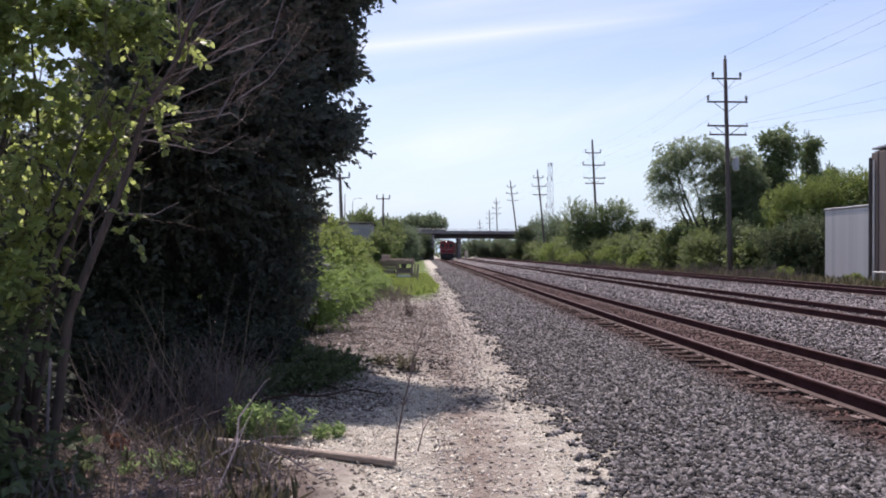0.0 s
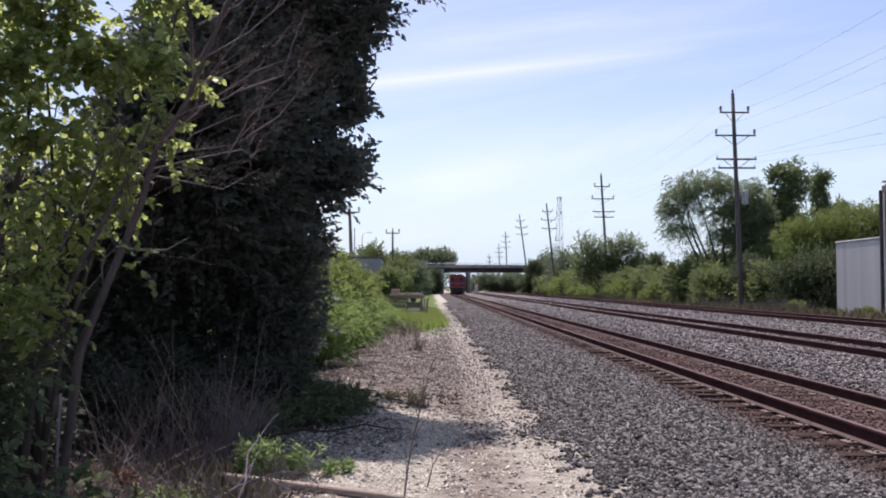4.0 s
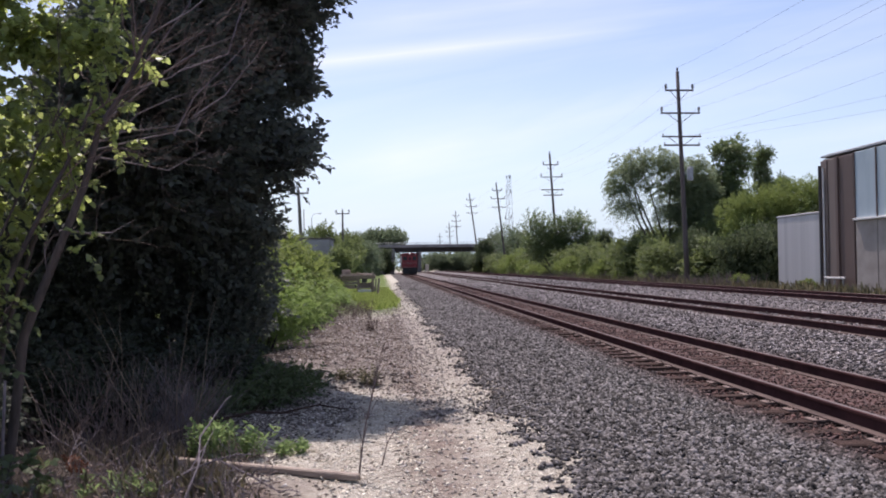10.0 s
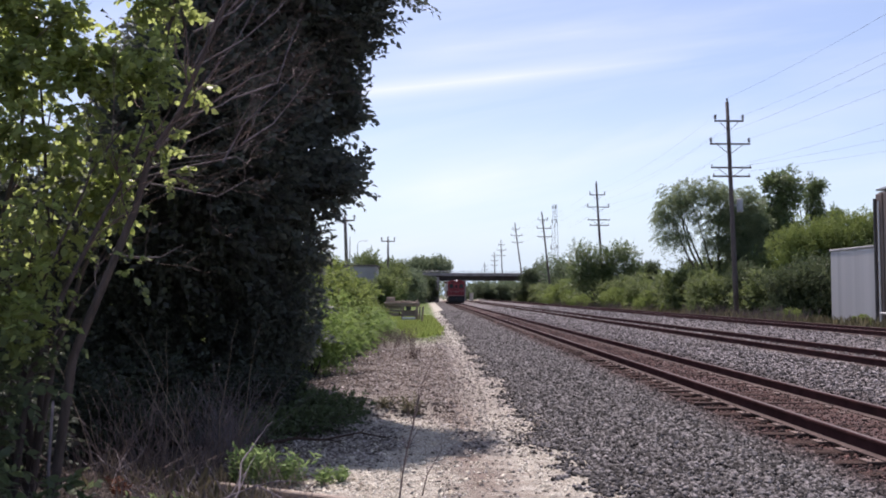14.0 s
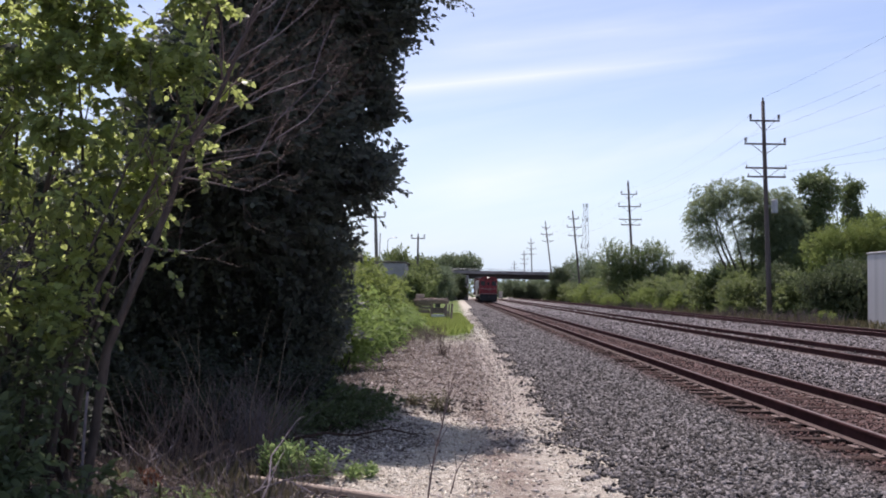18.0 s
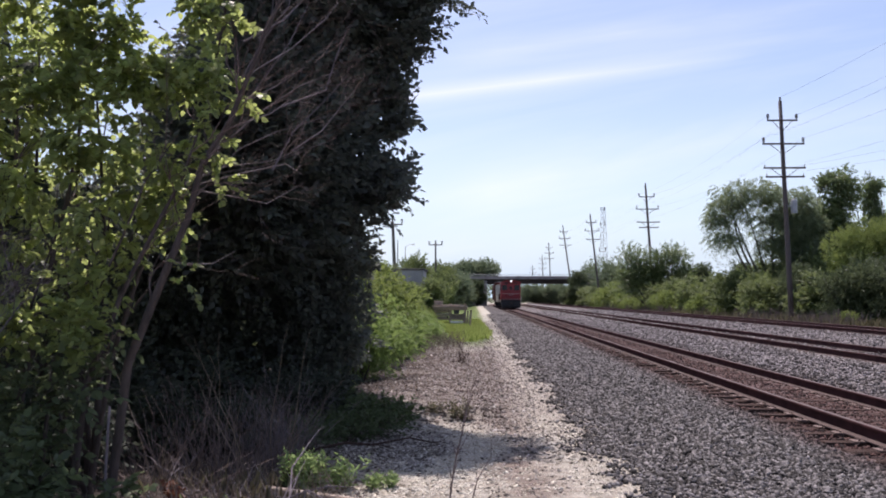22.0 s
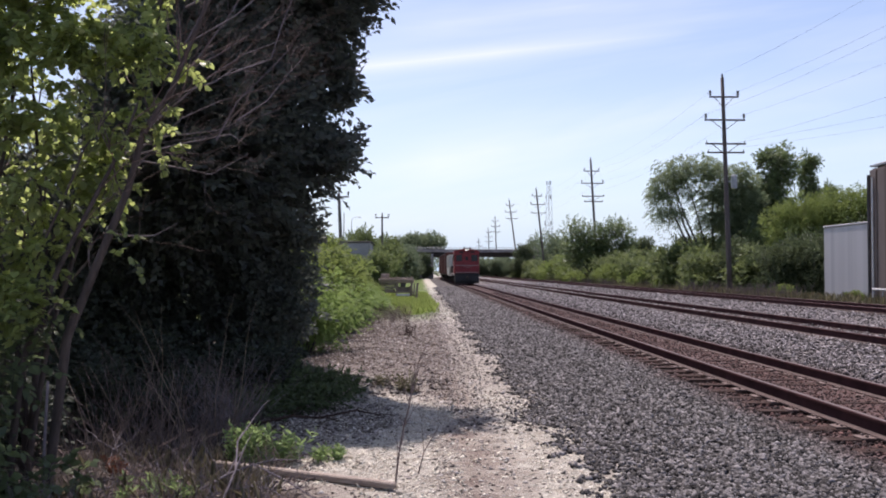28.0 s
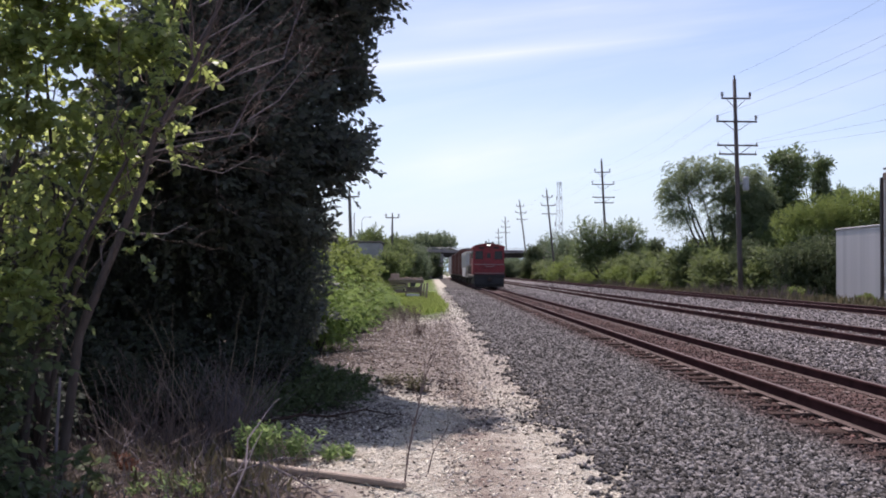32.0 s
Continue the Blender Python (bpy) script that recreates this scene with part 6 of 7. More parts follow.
# ---------------------------------------------------------------- small things by the path
def near_things():
    rng = random.Random(90)
    # timber
    t = thing("timber_beam", (-1.10, 7.77, 0.036), -25.8, "sun-bleached timber beam lying on the chips", "timber")
    s = Shape().box((0, 0, 0), (1.95, 0.075, 0.062), 0.012)
    s.v = [(x, y + 0.012 * math.sin(x * 2.3), z + 0.006 * math.sin(x * 5)) for x, y, z in s.v]
    part("beam", s, MAT["timber"], t)
    # green weeds
    def weed(name, x, y, r, h, count, mat, label, seed):
        g = np.random.default_rng(seed)
        pts, dirs, stem, rise = [], [], [], []
        for _ in range(count):
            a, q = g.uniform(0, 6.283), r * math.sqrt(g.random())
            bx, by = x + q * math.cos(a), y + q * math.sin(a)
            hh = h * g.uniform(0.6, 1.15)
            top = (bx + g.normal(0, 0.08), by + g.normal(0, 0.08), hh)
            stem.append((bx, by, -0.02))
            rise.append((top[0] - bx, top[1] - by, hh))
            for k in range(16):
                u = (k + 2) / 18
                pts.append((bx + (top[0] - bx) * u, by + (top[1] - by) * u, hh * u))
                an = k * 2.4
                dirs.append((math.cos(an), math.sin(an), 0.55))
        v, f = leaves(np.array(pts), np.array(dirs), 0.085, g, 0.26, 0.2, 0.5)
        p = thing(name, (0, 0, 0), 0, label, "weed", "weeds by the path")
        part("foliage", np_mesh("foliage", v, f, MAT[mat]), None, p)
    weed("weed", -1.66, 8.4, 0.2, 0.33, 46, "weed", "bright green leafy weed on the chips", 91)
    weed("weed", -1.32, 8.4, 0.1, 0.3, 12, "weed", "bright green leafy weed on the chips", 92)
    weed("weed", -0.95, 8.45, 0.14, 0.15, 12, "weed", "low pale green weed on the chips", 93)
    weed("weed", -0.62, 13.15, 0.12, 0.26, 14, "verge", "dull tuft of weed at the edge of the debris", 193)
    weed("weed", -0.2, 13.0, 0.1, 0.3, 12, "verge", "dull tuft of weed at the edge of the debris", 194)
    weed("weed", -2.75, 7.9, 0.04, 0.2, 4, "red_leaf", "small rust-red weed among dry stalks", 97)
    weed("weed", -2.2, 7.1, 0.35, 0.16, 12, "weed", "thin green weed among dry stalks", 98)
    q = random.Random(99)
    bunch = [(-0.34 + q.gauss(0, 0.09), 23.4 + q.gauss(0, 0.09), 0.0) for _ in range(26)]
    tagged(part("dead_weed", stalks([(a, b, level(a, b)) for a, b, _ in bunch], 0.55, 0.0075, 98, 0.35, 4, 0.9), MAT["tie"]), "dark dead weed standing on the debris", "weed")
    # leafy shrubs in the shade of the trees
    def shrub(name, lobes, count, length, leaf, mat, label, seed, rise=0.6):
        p = thing(name, (0, 0, 0), 0, label, "shrub", "shrubs under the trees")
        at, way = in_lobes(lobes, count, seed, 0.1, rise)
        low = np.array([level(x, y) for x, y in at[:, :2]])
        keep = at[:, 2] > low + 0.02
        twiggy(p, sprays(at[keep], way[keep], length, 8, leaf, seed + 1, 0.6, 0.35, 0.6, leaf > 0.07), mat)
        return p
    near = "shaded broad-leaved shrub in front of the trees"
    shrub("shrub", [(-3.72, 7.0, 1.0, 0.34, 0.3, 0.22), (-3.35, 7.1, 1.12, 0.3, 0.25, 0.14), (-3.9, 6.9, 0.5, 0.4, 0.3, 0.3)], 140, 0.28, 0.09, "leaf_shrub", near, 601)
    shrub("shrub", [(-3.55, 6.2, 0.72, 0.25, 0.3, 0.2), (-3.3, 6.3, 0.45, 0.3, 0.3, 0.2), (-3.6, 6.2, 0.25, 0.4, 0.3, 0.2)], 110, 0.26, 0.10, "leaf_shrub", near, 603)
    shrub("shrub", [(-4.6, 7.4, 1.0, 0.5, 0.4, 0.5), (-5.2, 7.8, 1.6, 0.6, 0.4, 0.5), (-4.1, 7.3, 0.6, 0.6, 0.4, 0.5), (-3.7, 7.5, 1.5, 0.5, 0.3, 0.25)], 330, 0.3, 0.09, "leaf_shrub", near, 605)
    shrub("shrub", [(-3.1, 6.2, 0.16, 0.3, 0.4, 0.12), (-2.9, 6.7, 0.2, 0.3, 0.3, 0.15)], 60, 0.2, 0.09, "leaf_shrub", "low leafy shrub among litter and stalks", 607)
    shrub("shrub", [(-5.3, 6.9, 0.7, 0.6, 0.4, 0.5), (-4.6, 6.5, 0.35, 0.5, 0.4, 0.3)], 150, 0.3, 0.09, "leaf_shrub", near, 609)
    # undergrowth, its leaf colour lowered for the shade it stands in
    under = "undergrowth with leaves darkened for the deep shade of the large tree"
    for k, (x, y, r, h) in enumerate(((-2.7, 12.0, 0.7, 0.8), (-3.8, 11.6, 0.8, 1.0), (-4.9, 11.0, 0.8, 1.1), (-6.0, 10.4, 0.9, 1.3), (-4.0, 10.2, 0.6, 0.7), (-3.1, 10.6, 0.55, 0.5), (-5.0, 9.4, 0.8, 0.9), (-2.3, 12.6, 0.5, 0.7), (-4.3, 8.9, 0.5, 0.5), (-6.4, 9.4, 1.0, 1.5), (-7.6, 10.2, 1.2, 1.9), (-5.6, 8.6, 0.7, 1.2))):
        shrub("undergrowth", [(x, y, h * 0.45, r, r * 0.6, h * 0.5), (x + 0.3, y, h * 0.75, r * 0.5, r * 0.4, h * 0.3)], 260, 0.34, 0.075, "leaf_in_shade", under, 620 + 2 * k)
    foot = "low green shrub at the foot of the large tree"
    for k, (x, y, r, h, n) in enumerate(((-2.1, 11.5, 0.42, 0.40, 200), (-1.6, 11.4, 0.40, 0.40, 190), (-1.2, 11.6, 0.24, 0.38, 80), (-1.6, 12.3, 0.5, 0.6, 260), (-1.15, 12.5, 0.3, 0.5, 140), (-2.0, 10.6, 0.3, 0.26, 90), (-1.9, 12.9, 0.4, 0.7, 200))):
        shrub("low_shrub", [(x, y, h * 0.34, r * 1.15, r, h * 0.3)], int(n * 0.62), 0.24, 0.066, "leaf_foot", foot, 660 + 2 * k, 0.9)
    # dry stalks and brush
    def spots(n, x0, x1, y0, y1):
        out = []
        for _ in range(n):
            a, b = rng.uniform(x0, x1), rng.uniform(y0, y1)
            out.append((a, b, level(a, b)))
        return out
    tagged(part("dry_stalks", stalks(spots(520, -3.4, -1.2, 6.2, 8.8), 0.34, 0.0042, 1, 0.4, 3, 0.3), MAT["straw"]), "short dry stalks standing in the litter", "dry stalks", kind="stuff")
    tagged(part("dry_stalks", stalks(spots(150, -2.9, -0.9, 5.4, 7.4), 0.5, 0.0035, 8, 0.7, 5, 0.7), MAT["dead"]), "thin grey stalks and twigs standing in the litter", "dry stalks", kind="stuff")
    tagged(part("dry_brush", stalks(spots(130, -3.6, -1.9, 8.6, 10.2), 0.95, 0.0048, 2, 0.55, 6, 0.9), MAT["brush"]), "tangle of tall dry brush in front of the dark tree", "dry brush", kind="stuff")
    tagged(part("dry_brush", stalks(spots(80, -4.4, -2.2, 7.8, 9.8), 0.8, 0.0042, 12, 1.4, 7, 0.95), MAT["brush"]), "bent dry stems crossing in the shade", "dry brush", kind="stuff")
    tagged(part("dry_brush", stalks(spots(150, -2.55, -2.0, 9.5, 10.4), 0.95, 0.0032, 3, 0.8, 5, 0.9), MAT["dead"]), "pale tangle of bent dry stems", "dry brush", kind="stuff")
    tagged(part("dry_brush", stalks(spots(16, -3.5, -2.0, 8.6, 9.6), 1.35, 0.006, 14, 0.35, 6, 0.8), MAT["straw"]), "few tall pale stalks above the brush", "dry brush", kind="stuff")
    tagged(part("dead_grass", stalks(spots(1500, -2.3, 0.6, 13.0, 30.0), 0.12, 0.006, 4, 0.9, 2), MAT["straw"]), "short dead grass on the debris", "dead grass", kind="stuff")
    tagged(part("dry_weeds", stalks(spots(800, -2.7, -0.4, 28.5, 38.5), 0.5, 0.0055, 6, 0.6, 4, 0.8), MAT["brush"]), "dry pinkish weeds at the edge of the bushes", "dry weeds", kind="stuff")
    s = Shape()
    for _ in range(1300):
        a, b = (rng.uniform(-2.9, -1.0), rng.uniform(5.6, 9)) if rng.random() < 0.3 else (rng.uniform(-2.9, 0.5), rng.uniform(12.5, 28))
        z, an, ln = level(a, b) + 0.012, rng.uniform(0, 3.14), rng.uniform(0.05, 0.28)
        d = Vector((math.cos(an), math.sin(an), rng.uniform(-0.1, 0.16))) * ln
        s.tube([Vector((a, b, z)), Vector((a, b, z)) + d * 0.5 + Vector((0, 0, 0.008)), Vector((a, b, z)) + d], [0.005, 0.006, 0.003], 3, False)
    tagged(part("fallen_twigs", s, MAT["brush"]), "dry twigs scattered over chips and debris", "twigs", kind="stuff")
    g = np.random.default_rng(77)
    n = 8000
    x, y = g.uniform(-4.2, 0.7, n), 5.4 + 24 * g.random(n) ** 1.7
    keep = (x < -0.9) | (y > 12.2) | ((y < 7.4) & (x < -0.4)) | (g.random(n) < 0.05)
    x, y = x[keep], y[keep]
    pts = np.stack([x, y, np.array([level(a, b) + 0.01 for a, b in zip(x, y)])], 1)
    dirs = g.normal(0, 1, (len(x), 3))
    dirs[:, 2] = g.uniform(0.0, 0.25, len(x))
    v, f = leaves(pts, dirs, 0.045, g, 0.5, 0.0, 0.2)
    tagged(part("leaf_litter", np_mesh("leaf_litter", v, f, MAT["litter"]), None), "dry brown leaf litter on the ground", "leaf litter", kind="stuff")
    # fallen branches
    def branch(name, pts, r, label, seed, mat="dead", side=1):
        p = thing(name, (0, 0, 0), 0, label, "branch", "fallen branches")
        q = random.Random(seed)
        main = [Vector(v) for v in pts]
        part("stem", Shape().tube(main, [r * (1 - 0.6 * i / (len(main) - 1)) for i in range(len(main))], 6), MAT[mat], p)
        for i in [k for k in range(1, len(main)) for _ in range(side)]:
            d = (main[i] - main[i - 1]).normalized() + Vector((q.uniform(-0.8, 0.8), q.uniform(-0.8, 0.8), q.uniform(-0.1, 0.7)))
            e = main[i] + d.normalized() * q.uniform(0.15, 0.4)
            e.z = max(e.z, 0.02)
            part("twig", Shape().tube([main[i], main[i].lerp(e, 0.5) + Vector((0, 0, 0.02)), e], [r * 0.5, r * 0.4, r * 0.2], 4), MAT[mat], p)
    branch("fallen_branch", [(-1.9, 7.0, 0.03), (-1.62, 7.25, 0.16), (-1.42, 7.35, 0.22), (-1.1, 7.15, 0.12), (-0.85, 6.95, 0.03)], 0.014, "pale crooked branch lying across the timber", 3)
    branch("fallen_branch", [(-1.55, 6.6, 0.02), (-1.5, 7.0, 0.25), (-1.55, 7.3, 0.42), (-1.45, 7.6, 0.6)], 0.012, "pale forked branch stuck in the litter", 5)
    for k in range(9):
        q = random.Random(300 + k)
        a, b, an = q.uniform(-3.0, -0.9), q.uniform(6.3, 8.2), q.uniform(0, 6.28)
        pts = [(a, b, 0.03)]
        for i in range(4):
            an += q.uniform(-0.5, 0.5)
            pts.append((pts[-1][0] + 0.2 * math.cos(an), pts[-1][1] + 0.2 * math.sin(an), max(0.02, pts[-1][2] + q.uniform(-0.08, 0.12))))
        branch("fallen_branch", pts, q.uniform(0.006, 0.011), "thin pale crooked branch in the litter", 310 + k)
    branch("fallen_branch", [(-2.0, 10.1, 0.06), (-1.55, 10.35, 0.12), (-1.25, 10.45, 0.08), (-0.8, 10.75, 0.12), (-0.5, 10.8, 0.05)], 0.02, "dark fallen branch in the shade", 7, "tie")
    branch("dead_sapling", [(-0.22, 7.45, 0.0), (-0.205, 7.45, 0.14), (-0.185, 7.45, 0.3), (-0.15, 7.45, 0.5), (-0.10, 7.45, 0.7), (-0.08, 7.46, 0.8), (-0.05, 7.48, 0.92), (-0.02, 7.5, 1.07)], 0.009, "thin dead sapling standing beside the timber", 11, "brush", 2)
    branch("dead_sapling", [(-0.02, 7.9, 0.0), (0.03, 7.9, 0.2), (0.16, 7.9, 0.42)], 0.007, "thin dead sapling on the chips", 13, "brush")
    st = thing("thin_stake", (-3.02, 6.95, 0), 0, "thin grey stake standing in the litter", "stake")
    part("shaft", Shape().tube([(0, 0, -0.1), (0.01, 0, 0.5), (0.03, 0, 0.98)], [0.014, 0.013, 0.011], 6), MAT["dead"], st)


def timber_rack():
    t = thing("timber_rack", (-1.55, 57, 0), 0, "untidy rack of weathered timbers and pallets beside the path", "timber rack")
    rng = random.Random(58)
    for x in (-1.0, 0.0, 0.98):
        for y in (-0.9, 0.9):
            part("leg", Shape().box((x, y, 0.72), (0.12, 0.12, 1.5), 0.015), MAT["lumber"], t)
    for y in (-0.9, 0.9):
        part("beam", Shape().box((0, y, 1.16), (2.3, 0.14, 0.16), 0.015), MAT["lumber"], t)
    for i in range(6):
        turn = Matrix.Rotation(radians(rng.uniform(-3, 3)), 3, "Z")
        part("plank", Shape().box((rng.uniform(-0.1, 0.1), -0.9 + i * 0.36, 1.29), (rng.uniform(2.0, 2.4), 0.3, 0.08), 0.012, turn), MAT["timber"], t)
    for i in range(5):
        turn = Matrix.Rotation(radians(rng.uniform(-6, 6)), 3, "Z")
        part("plank", Shape().box((rng.uniform(-0.3, 0.1), -0.8 + i * 0.36, 1.375), (rng.uniform(1.3, 1.9), 0.28, 0.08), 0.012, turn), MAT["timber"] if i % 2 else MAT["lumber"], t)
    for i, (x, z, w) in enumerate(((-0.55, 0.98, 0.9), (-0.5, 0.78, 1.0), (-0.62, 0.58, 0.8))):
        part("stacked_tie", Shape().box((x, -0.75 + 0.05 * i, z), (w, 0.24, 0.15), 0.02), MAT["lumber"] if i != 1 else MAT["timber"], t)
        part("stacked_tie", Shape().box((x + 0.06, 0.3, z), (w, 0.24, 0.15), 0.02), MAT["tie"], t)
    for y in (-0.8, 0.8):
        part("shelf_bearer", Shape().box((0, y, 0.48), (2.2, 0.12, 0.08), 0.012), MAT["lumber"], t)
    part("crate", Shape().box((0.42, -0.7, 0.98), (0.34, 0.34, 0.28), 0.02), MAT["roof_dark"], t, "dark box under the planks")
    part("sheet", Shape().box((0.4, -0.75, 0.66), (0.95, 0.05, 0.32), 0.01, Matrix.Rotation(radians(-6), 3, "X")), MAT["straw"], t, "leaning tan sheet")
    part("block", Shape().box((-0.78, -0.3, 1.55), (0.55, 0.6, 0.26), 0.03), MAT["timber"], t, "pale block on top")
    p = thing("pale_beam", (-1.1, 55.6, 0), 4, "pale beam lying on blocks before the rack", "timber")
    part("beam", Shape().box((0, 0, 0.30), (0.85, 0.18, 0.16), 0.02), MAT["trim_white"], p)
    for x in (-0.3, 0.3):
        part("block", Shape().box((x, 0, 0.1), (0.16, 0.22, 0.24), 0.02), MAT["tie"], p)
    for x, y, h, lean in ((-0.42, 55.5, 1.05, 0.06), (-0.62, 56.2, 0.9, -0.05)):
        p = thing("wooden_post", (x, y, 0), 0, "short weathered wooden post beside the rack", "post")
        part("shaft", Shape().tube([(0, 0, -0.2), (lean * 0.5, 0, h * 0.5), (lean, 0, h)], [0.06, 0.055, 0.05], 8), MAT["lumber"], p)
    p = thing("wooden_post", (-0.25, 52, 0), 0, "short leaning wooden post in the grass", "post")
    part("shaft", Shape().tube([(0, 0, -0.2), (0.05, 0, 0.6), (0.1, 0, 1.15)], [0.07, 0.065, 0.06], 8), MAT["lumber"], p)


def relay_cabinet():
    c = thing("relay_cabinet", (11.9, 222, 0.4), 0, "white trackside cabinet beyond the bridge", "cabinet")
    part("body", Shape().box((0, 0, 0.95), (0.9, 0.7, 1.7), 0.04), MAT["trim_white"], c)
    part("roof", Shape().box((0, 0, 1.85), (1.05, 0.85, 0.12), 0.04), MAT["trim_white"], c)
    for x in (-0.4, 0.4):
        part("leg", Shape().box((x, 0, 0.0), (0.12, 0.5, 0.3), 0.01), MAT["galv"], c)


# ---------------------------------------------------------------- train
WHEEL_R = 0.47
RIDERS, WHEELS = [], []


def wheelset(parent, y):
    s = Shape()
    for side in (-0.745, 0.745):
        s.tube([(side - 0.065, 0, 0), (side + 0.065, 0, 0)], WHEEL_R, 18)
        sg = -1 if side > 0 else 1
        s.tube([(side + sg * 0.065, 0, 0), (side + sg * 0.09, 0, 0)], WHEEL_R + 0.028, 18)
        for k in range(4):
            a = k * 1.5708
            s.box((side - sg * 0.07, 0.24 * math.cos(a), 0.24 * math.sin(a)), (0.02, 0.12, 0.12), 0.02)
    s.tube([(-0.95, 0, 0), (0.95, 0, 0)], 0.085, 8)
    w = part("wheelset", s, MAT["wheel"], parent)
    w.matrix_basis = pose(0, y, WHEEL_R)
    WHEELS.append((w, y))


def truck(parent, y, base=1.75, heavy=False):
    for x in (-1.05, 1.05):
        s = Shape()
        s.box((x, y, 0.62), (0.16, base + 0.5, 0.24), 0.03)
        s.box((x, y, 0.40), (0.18, base * 0.55, 0.26), 0.05)
        for d in (-base / 2, base / 2):
            s.box((x, y + d, 0.47), (0.22, 0.30, 0.32), 0.05)
        part("side_frame", s, MAT["loco_black"], parent)
    part("bolster", Shape().box((0, y, 0.62), (2.0, 0.4, 0.3), 0.03), MAT["loco_black"], parent)
    for d in (-base / 2, base / 2):
        wheelset(parent, y + d)


def coupler(parent, y, sg):
    s = Shape().box((0, y + sg * 0.25, 0.87), (0.2, 0.6, 0.22), 0.04)
    s.box((0, y + sg * 0.58, 0.87), (0.36, 0.28, 0.3), 0.06)
    part("coupler", s, MAT["wheel"], parent)


def locomotive():
    p = thing("locomotive", (5.63, 190, 0.3), 0, "faded red switcher locomotive with its headlight lit, cab first", "locomotive")
    L = 13.8
    part("frame", Shape().box((0, L / 2, 1.16), (2.95, L, 0.30), 0.04), MAT["loco_black"], p)
    part("side_sill", Shape().box((-1.49, L / 2, 1.2), (0.05, L - 0.2, 0.14), 0.01), MAT["cream"], p)
    part("side_sill", Shape().box((1.49, L / 2, 1.2), (0.05, L - 0.2, 0.14), 0.01), MAT["cream"], p)
    plow = Shape().extrude([(0.18, 0.10), (-0.12, 0.12), (0.0, 1.02), (0.25, 1.02)], -1.4, 1.4, 0)
    part("pilot", plow, MAT["loco_black"], p)
    part("footboard", Shape().box((0, -0.18, 0.38), (2.7, 0.3, 0.07), 0.01), MAT["loco_black"], p)
    for x in (-1.25, 1.25):
        for z in (0.62, 0.9):
            part("step", Shape().box((x, 0.35, z), (0.5, 0.35, 0.05), 0.01), MAT["loco_black"], p)
    # red end panel with pale rails
    for x in (-1.2, -0.72, 0.72, 1.2):
        part("end_panel", Shape().box((x, 0.10, 1.80), (0.36, 0.06, 0.62), 0.02), MAT["loco_red"], p)
    part("end_chain", Shape().tube([(-0.5, 0.06, 2.2), (0, 0.06, 2.0), (0.5, 0.06, 2.2)], 0.03, 5), MAT["cream"], p)
    part("drop_step", Shape().box((0, 0.12, 1.55), (0.9, 0.05, 0.5), 0.02), MAT["loco_red"], p)
    for z in (1.42, 2.26):
        part("handrail", Shape().tube([(-1.42, 0.03, z), (1.42, 0.03, z)], 0.035, 6), MAT["cream"], p, "pale handrail")
    for x in (-1.42, -0.5, 0.5, 1.42):
        part("rail_post", Shape().tube([(x, 0.03, 1.3), (x, 0.03, 2.3)], 0.03, 6), MAT["loco_red"], p)
    # cab with an arched roof
    arch = [(-1.5, 1.3)] + [(1.5, 1.3)] + [(1.5 * math.cos(a), 3.80 + 0.42 * math.sin(a)) for a in [math.pi * k / 14 for k in range(15)]]
    cab = part("cab", Shape().extrude(arch, 0.95, 4.1), MAT["loco_red"], p)
    roof = [(1.58 * math.cos(a), 3.84 + 0.45 * math.sin(a)) for a in [math.pi * k / 14 for k in range(15)]]
    roof += [(1.50 * math.cos(a), 3.80 + 0.40 * math.sin(a)) for a in [math.pi * k / 14 for k in range(14, -1, -1)]]
    part("roof", Shape().extrude(roof, 0.80, 4.3), MAT["loco_red"], p)
    for x in (-0.93, 0.93):
        w = part("window", Shape().box((x, 0.935, 3.15), (0.74, 0.05, 0.8), 0.02), MAT["loco_glass"], cab)
        for dz in (-0.42, 0.42):
            part("window_frame", Shape().box((x, 0.925, 3.15 + dz), (0.82, 0.05, 0.06), 0.01), MAT["loco_red"], w)
        for dx in (-0.39, 0.39):
            part("window_frame", Shape().box((x + dx, 0.925, 3.15), (0.05, 0.05, 0.9), 0.01), MAT["loco_red"], w)
        part("number_board", Shape().box((x * 0.75, 0.925, 3.86), (0.5, 0.05, 0.17), 0.01), MAT["loco_black"], cab)
    door = part("door", Shape().box((0, 0.925, 2.45), (0.72, 0.06, 2.15), 0.02), MAT["loco_red"], cab, "red end door with a small window")
    part("door_window", Shape().box((0, 0.89, 3.1), (0.34, 0.03, 0.46), 0.01), MAT["loco_glass"], door)
    for sx in (-1.51, 1.51):
        for y in (1.9, 3.1):
            part("side_window", Shape().box((sx, y, 3.2), (0.05, 0.85, 0.7), 0.02), MAT["loco_glass"], cab)
    lamp = part("headlight", Shape().tube([(0, 0.70, 4.12), (0, 0.95, 4.12)], 0.22, 12), MAT["loco_black"], p)
    for x in (-0.1, 0.1):
        part("lens", Shape().tube([(x, 0.66, 4.12), (x, 0.70, 4.12)], 0.044, 12), MAT["headlight"], lamp, "bright lit lens")
    part("horn", Shape().tube([(-0.3, 1.2, 4.32), (-0.3, 0.8, 4.42)], [0.05, 0.10], 8), MAT["wheel"], p)
    part("bell", Shape().tube([(0.4, 1.4, 4.25), (0.4, 1.4, 4.42), (0.4, 1.4, 4.5)], [0.14, 0.10, 0.03], 10), MAT["wheel"], p)
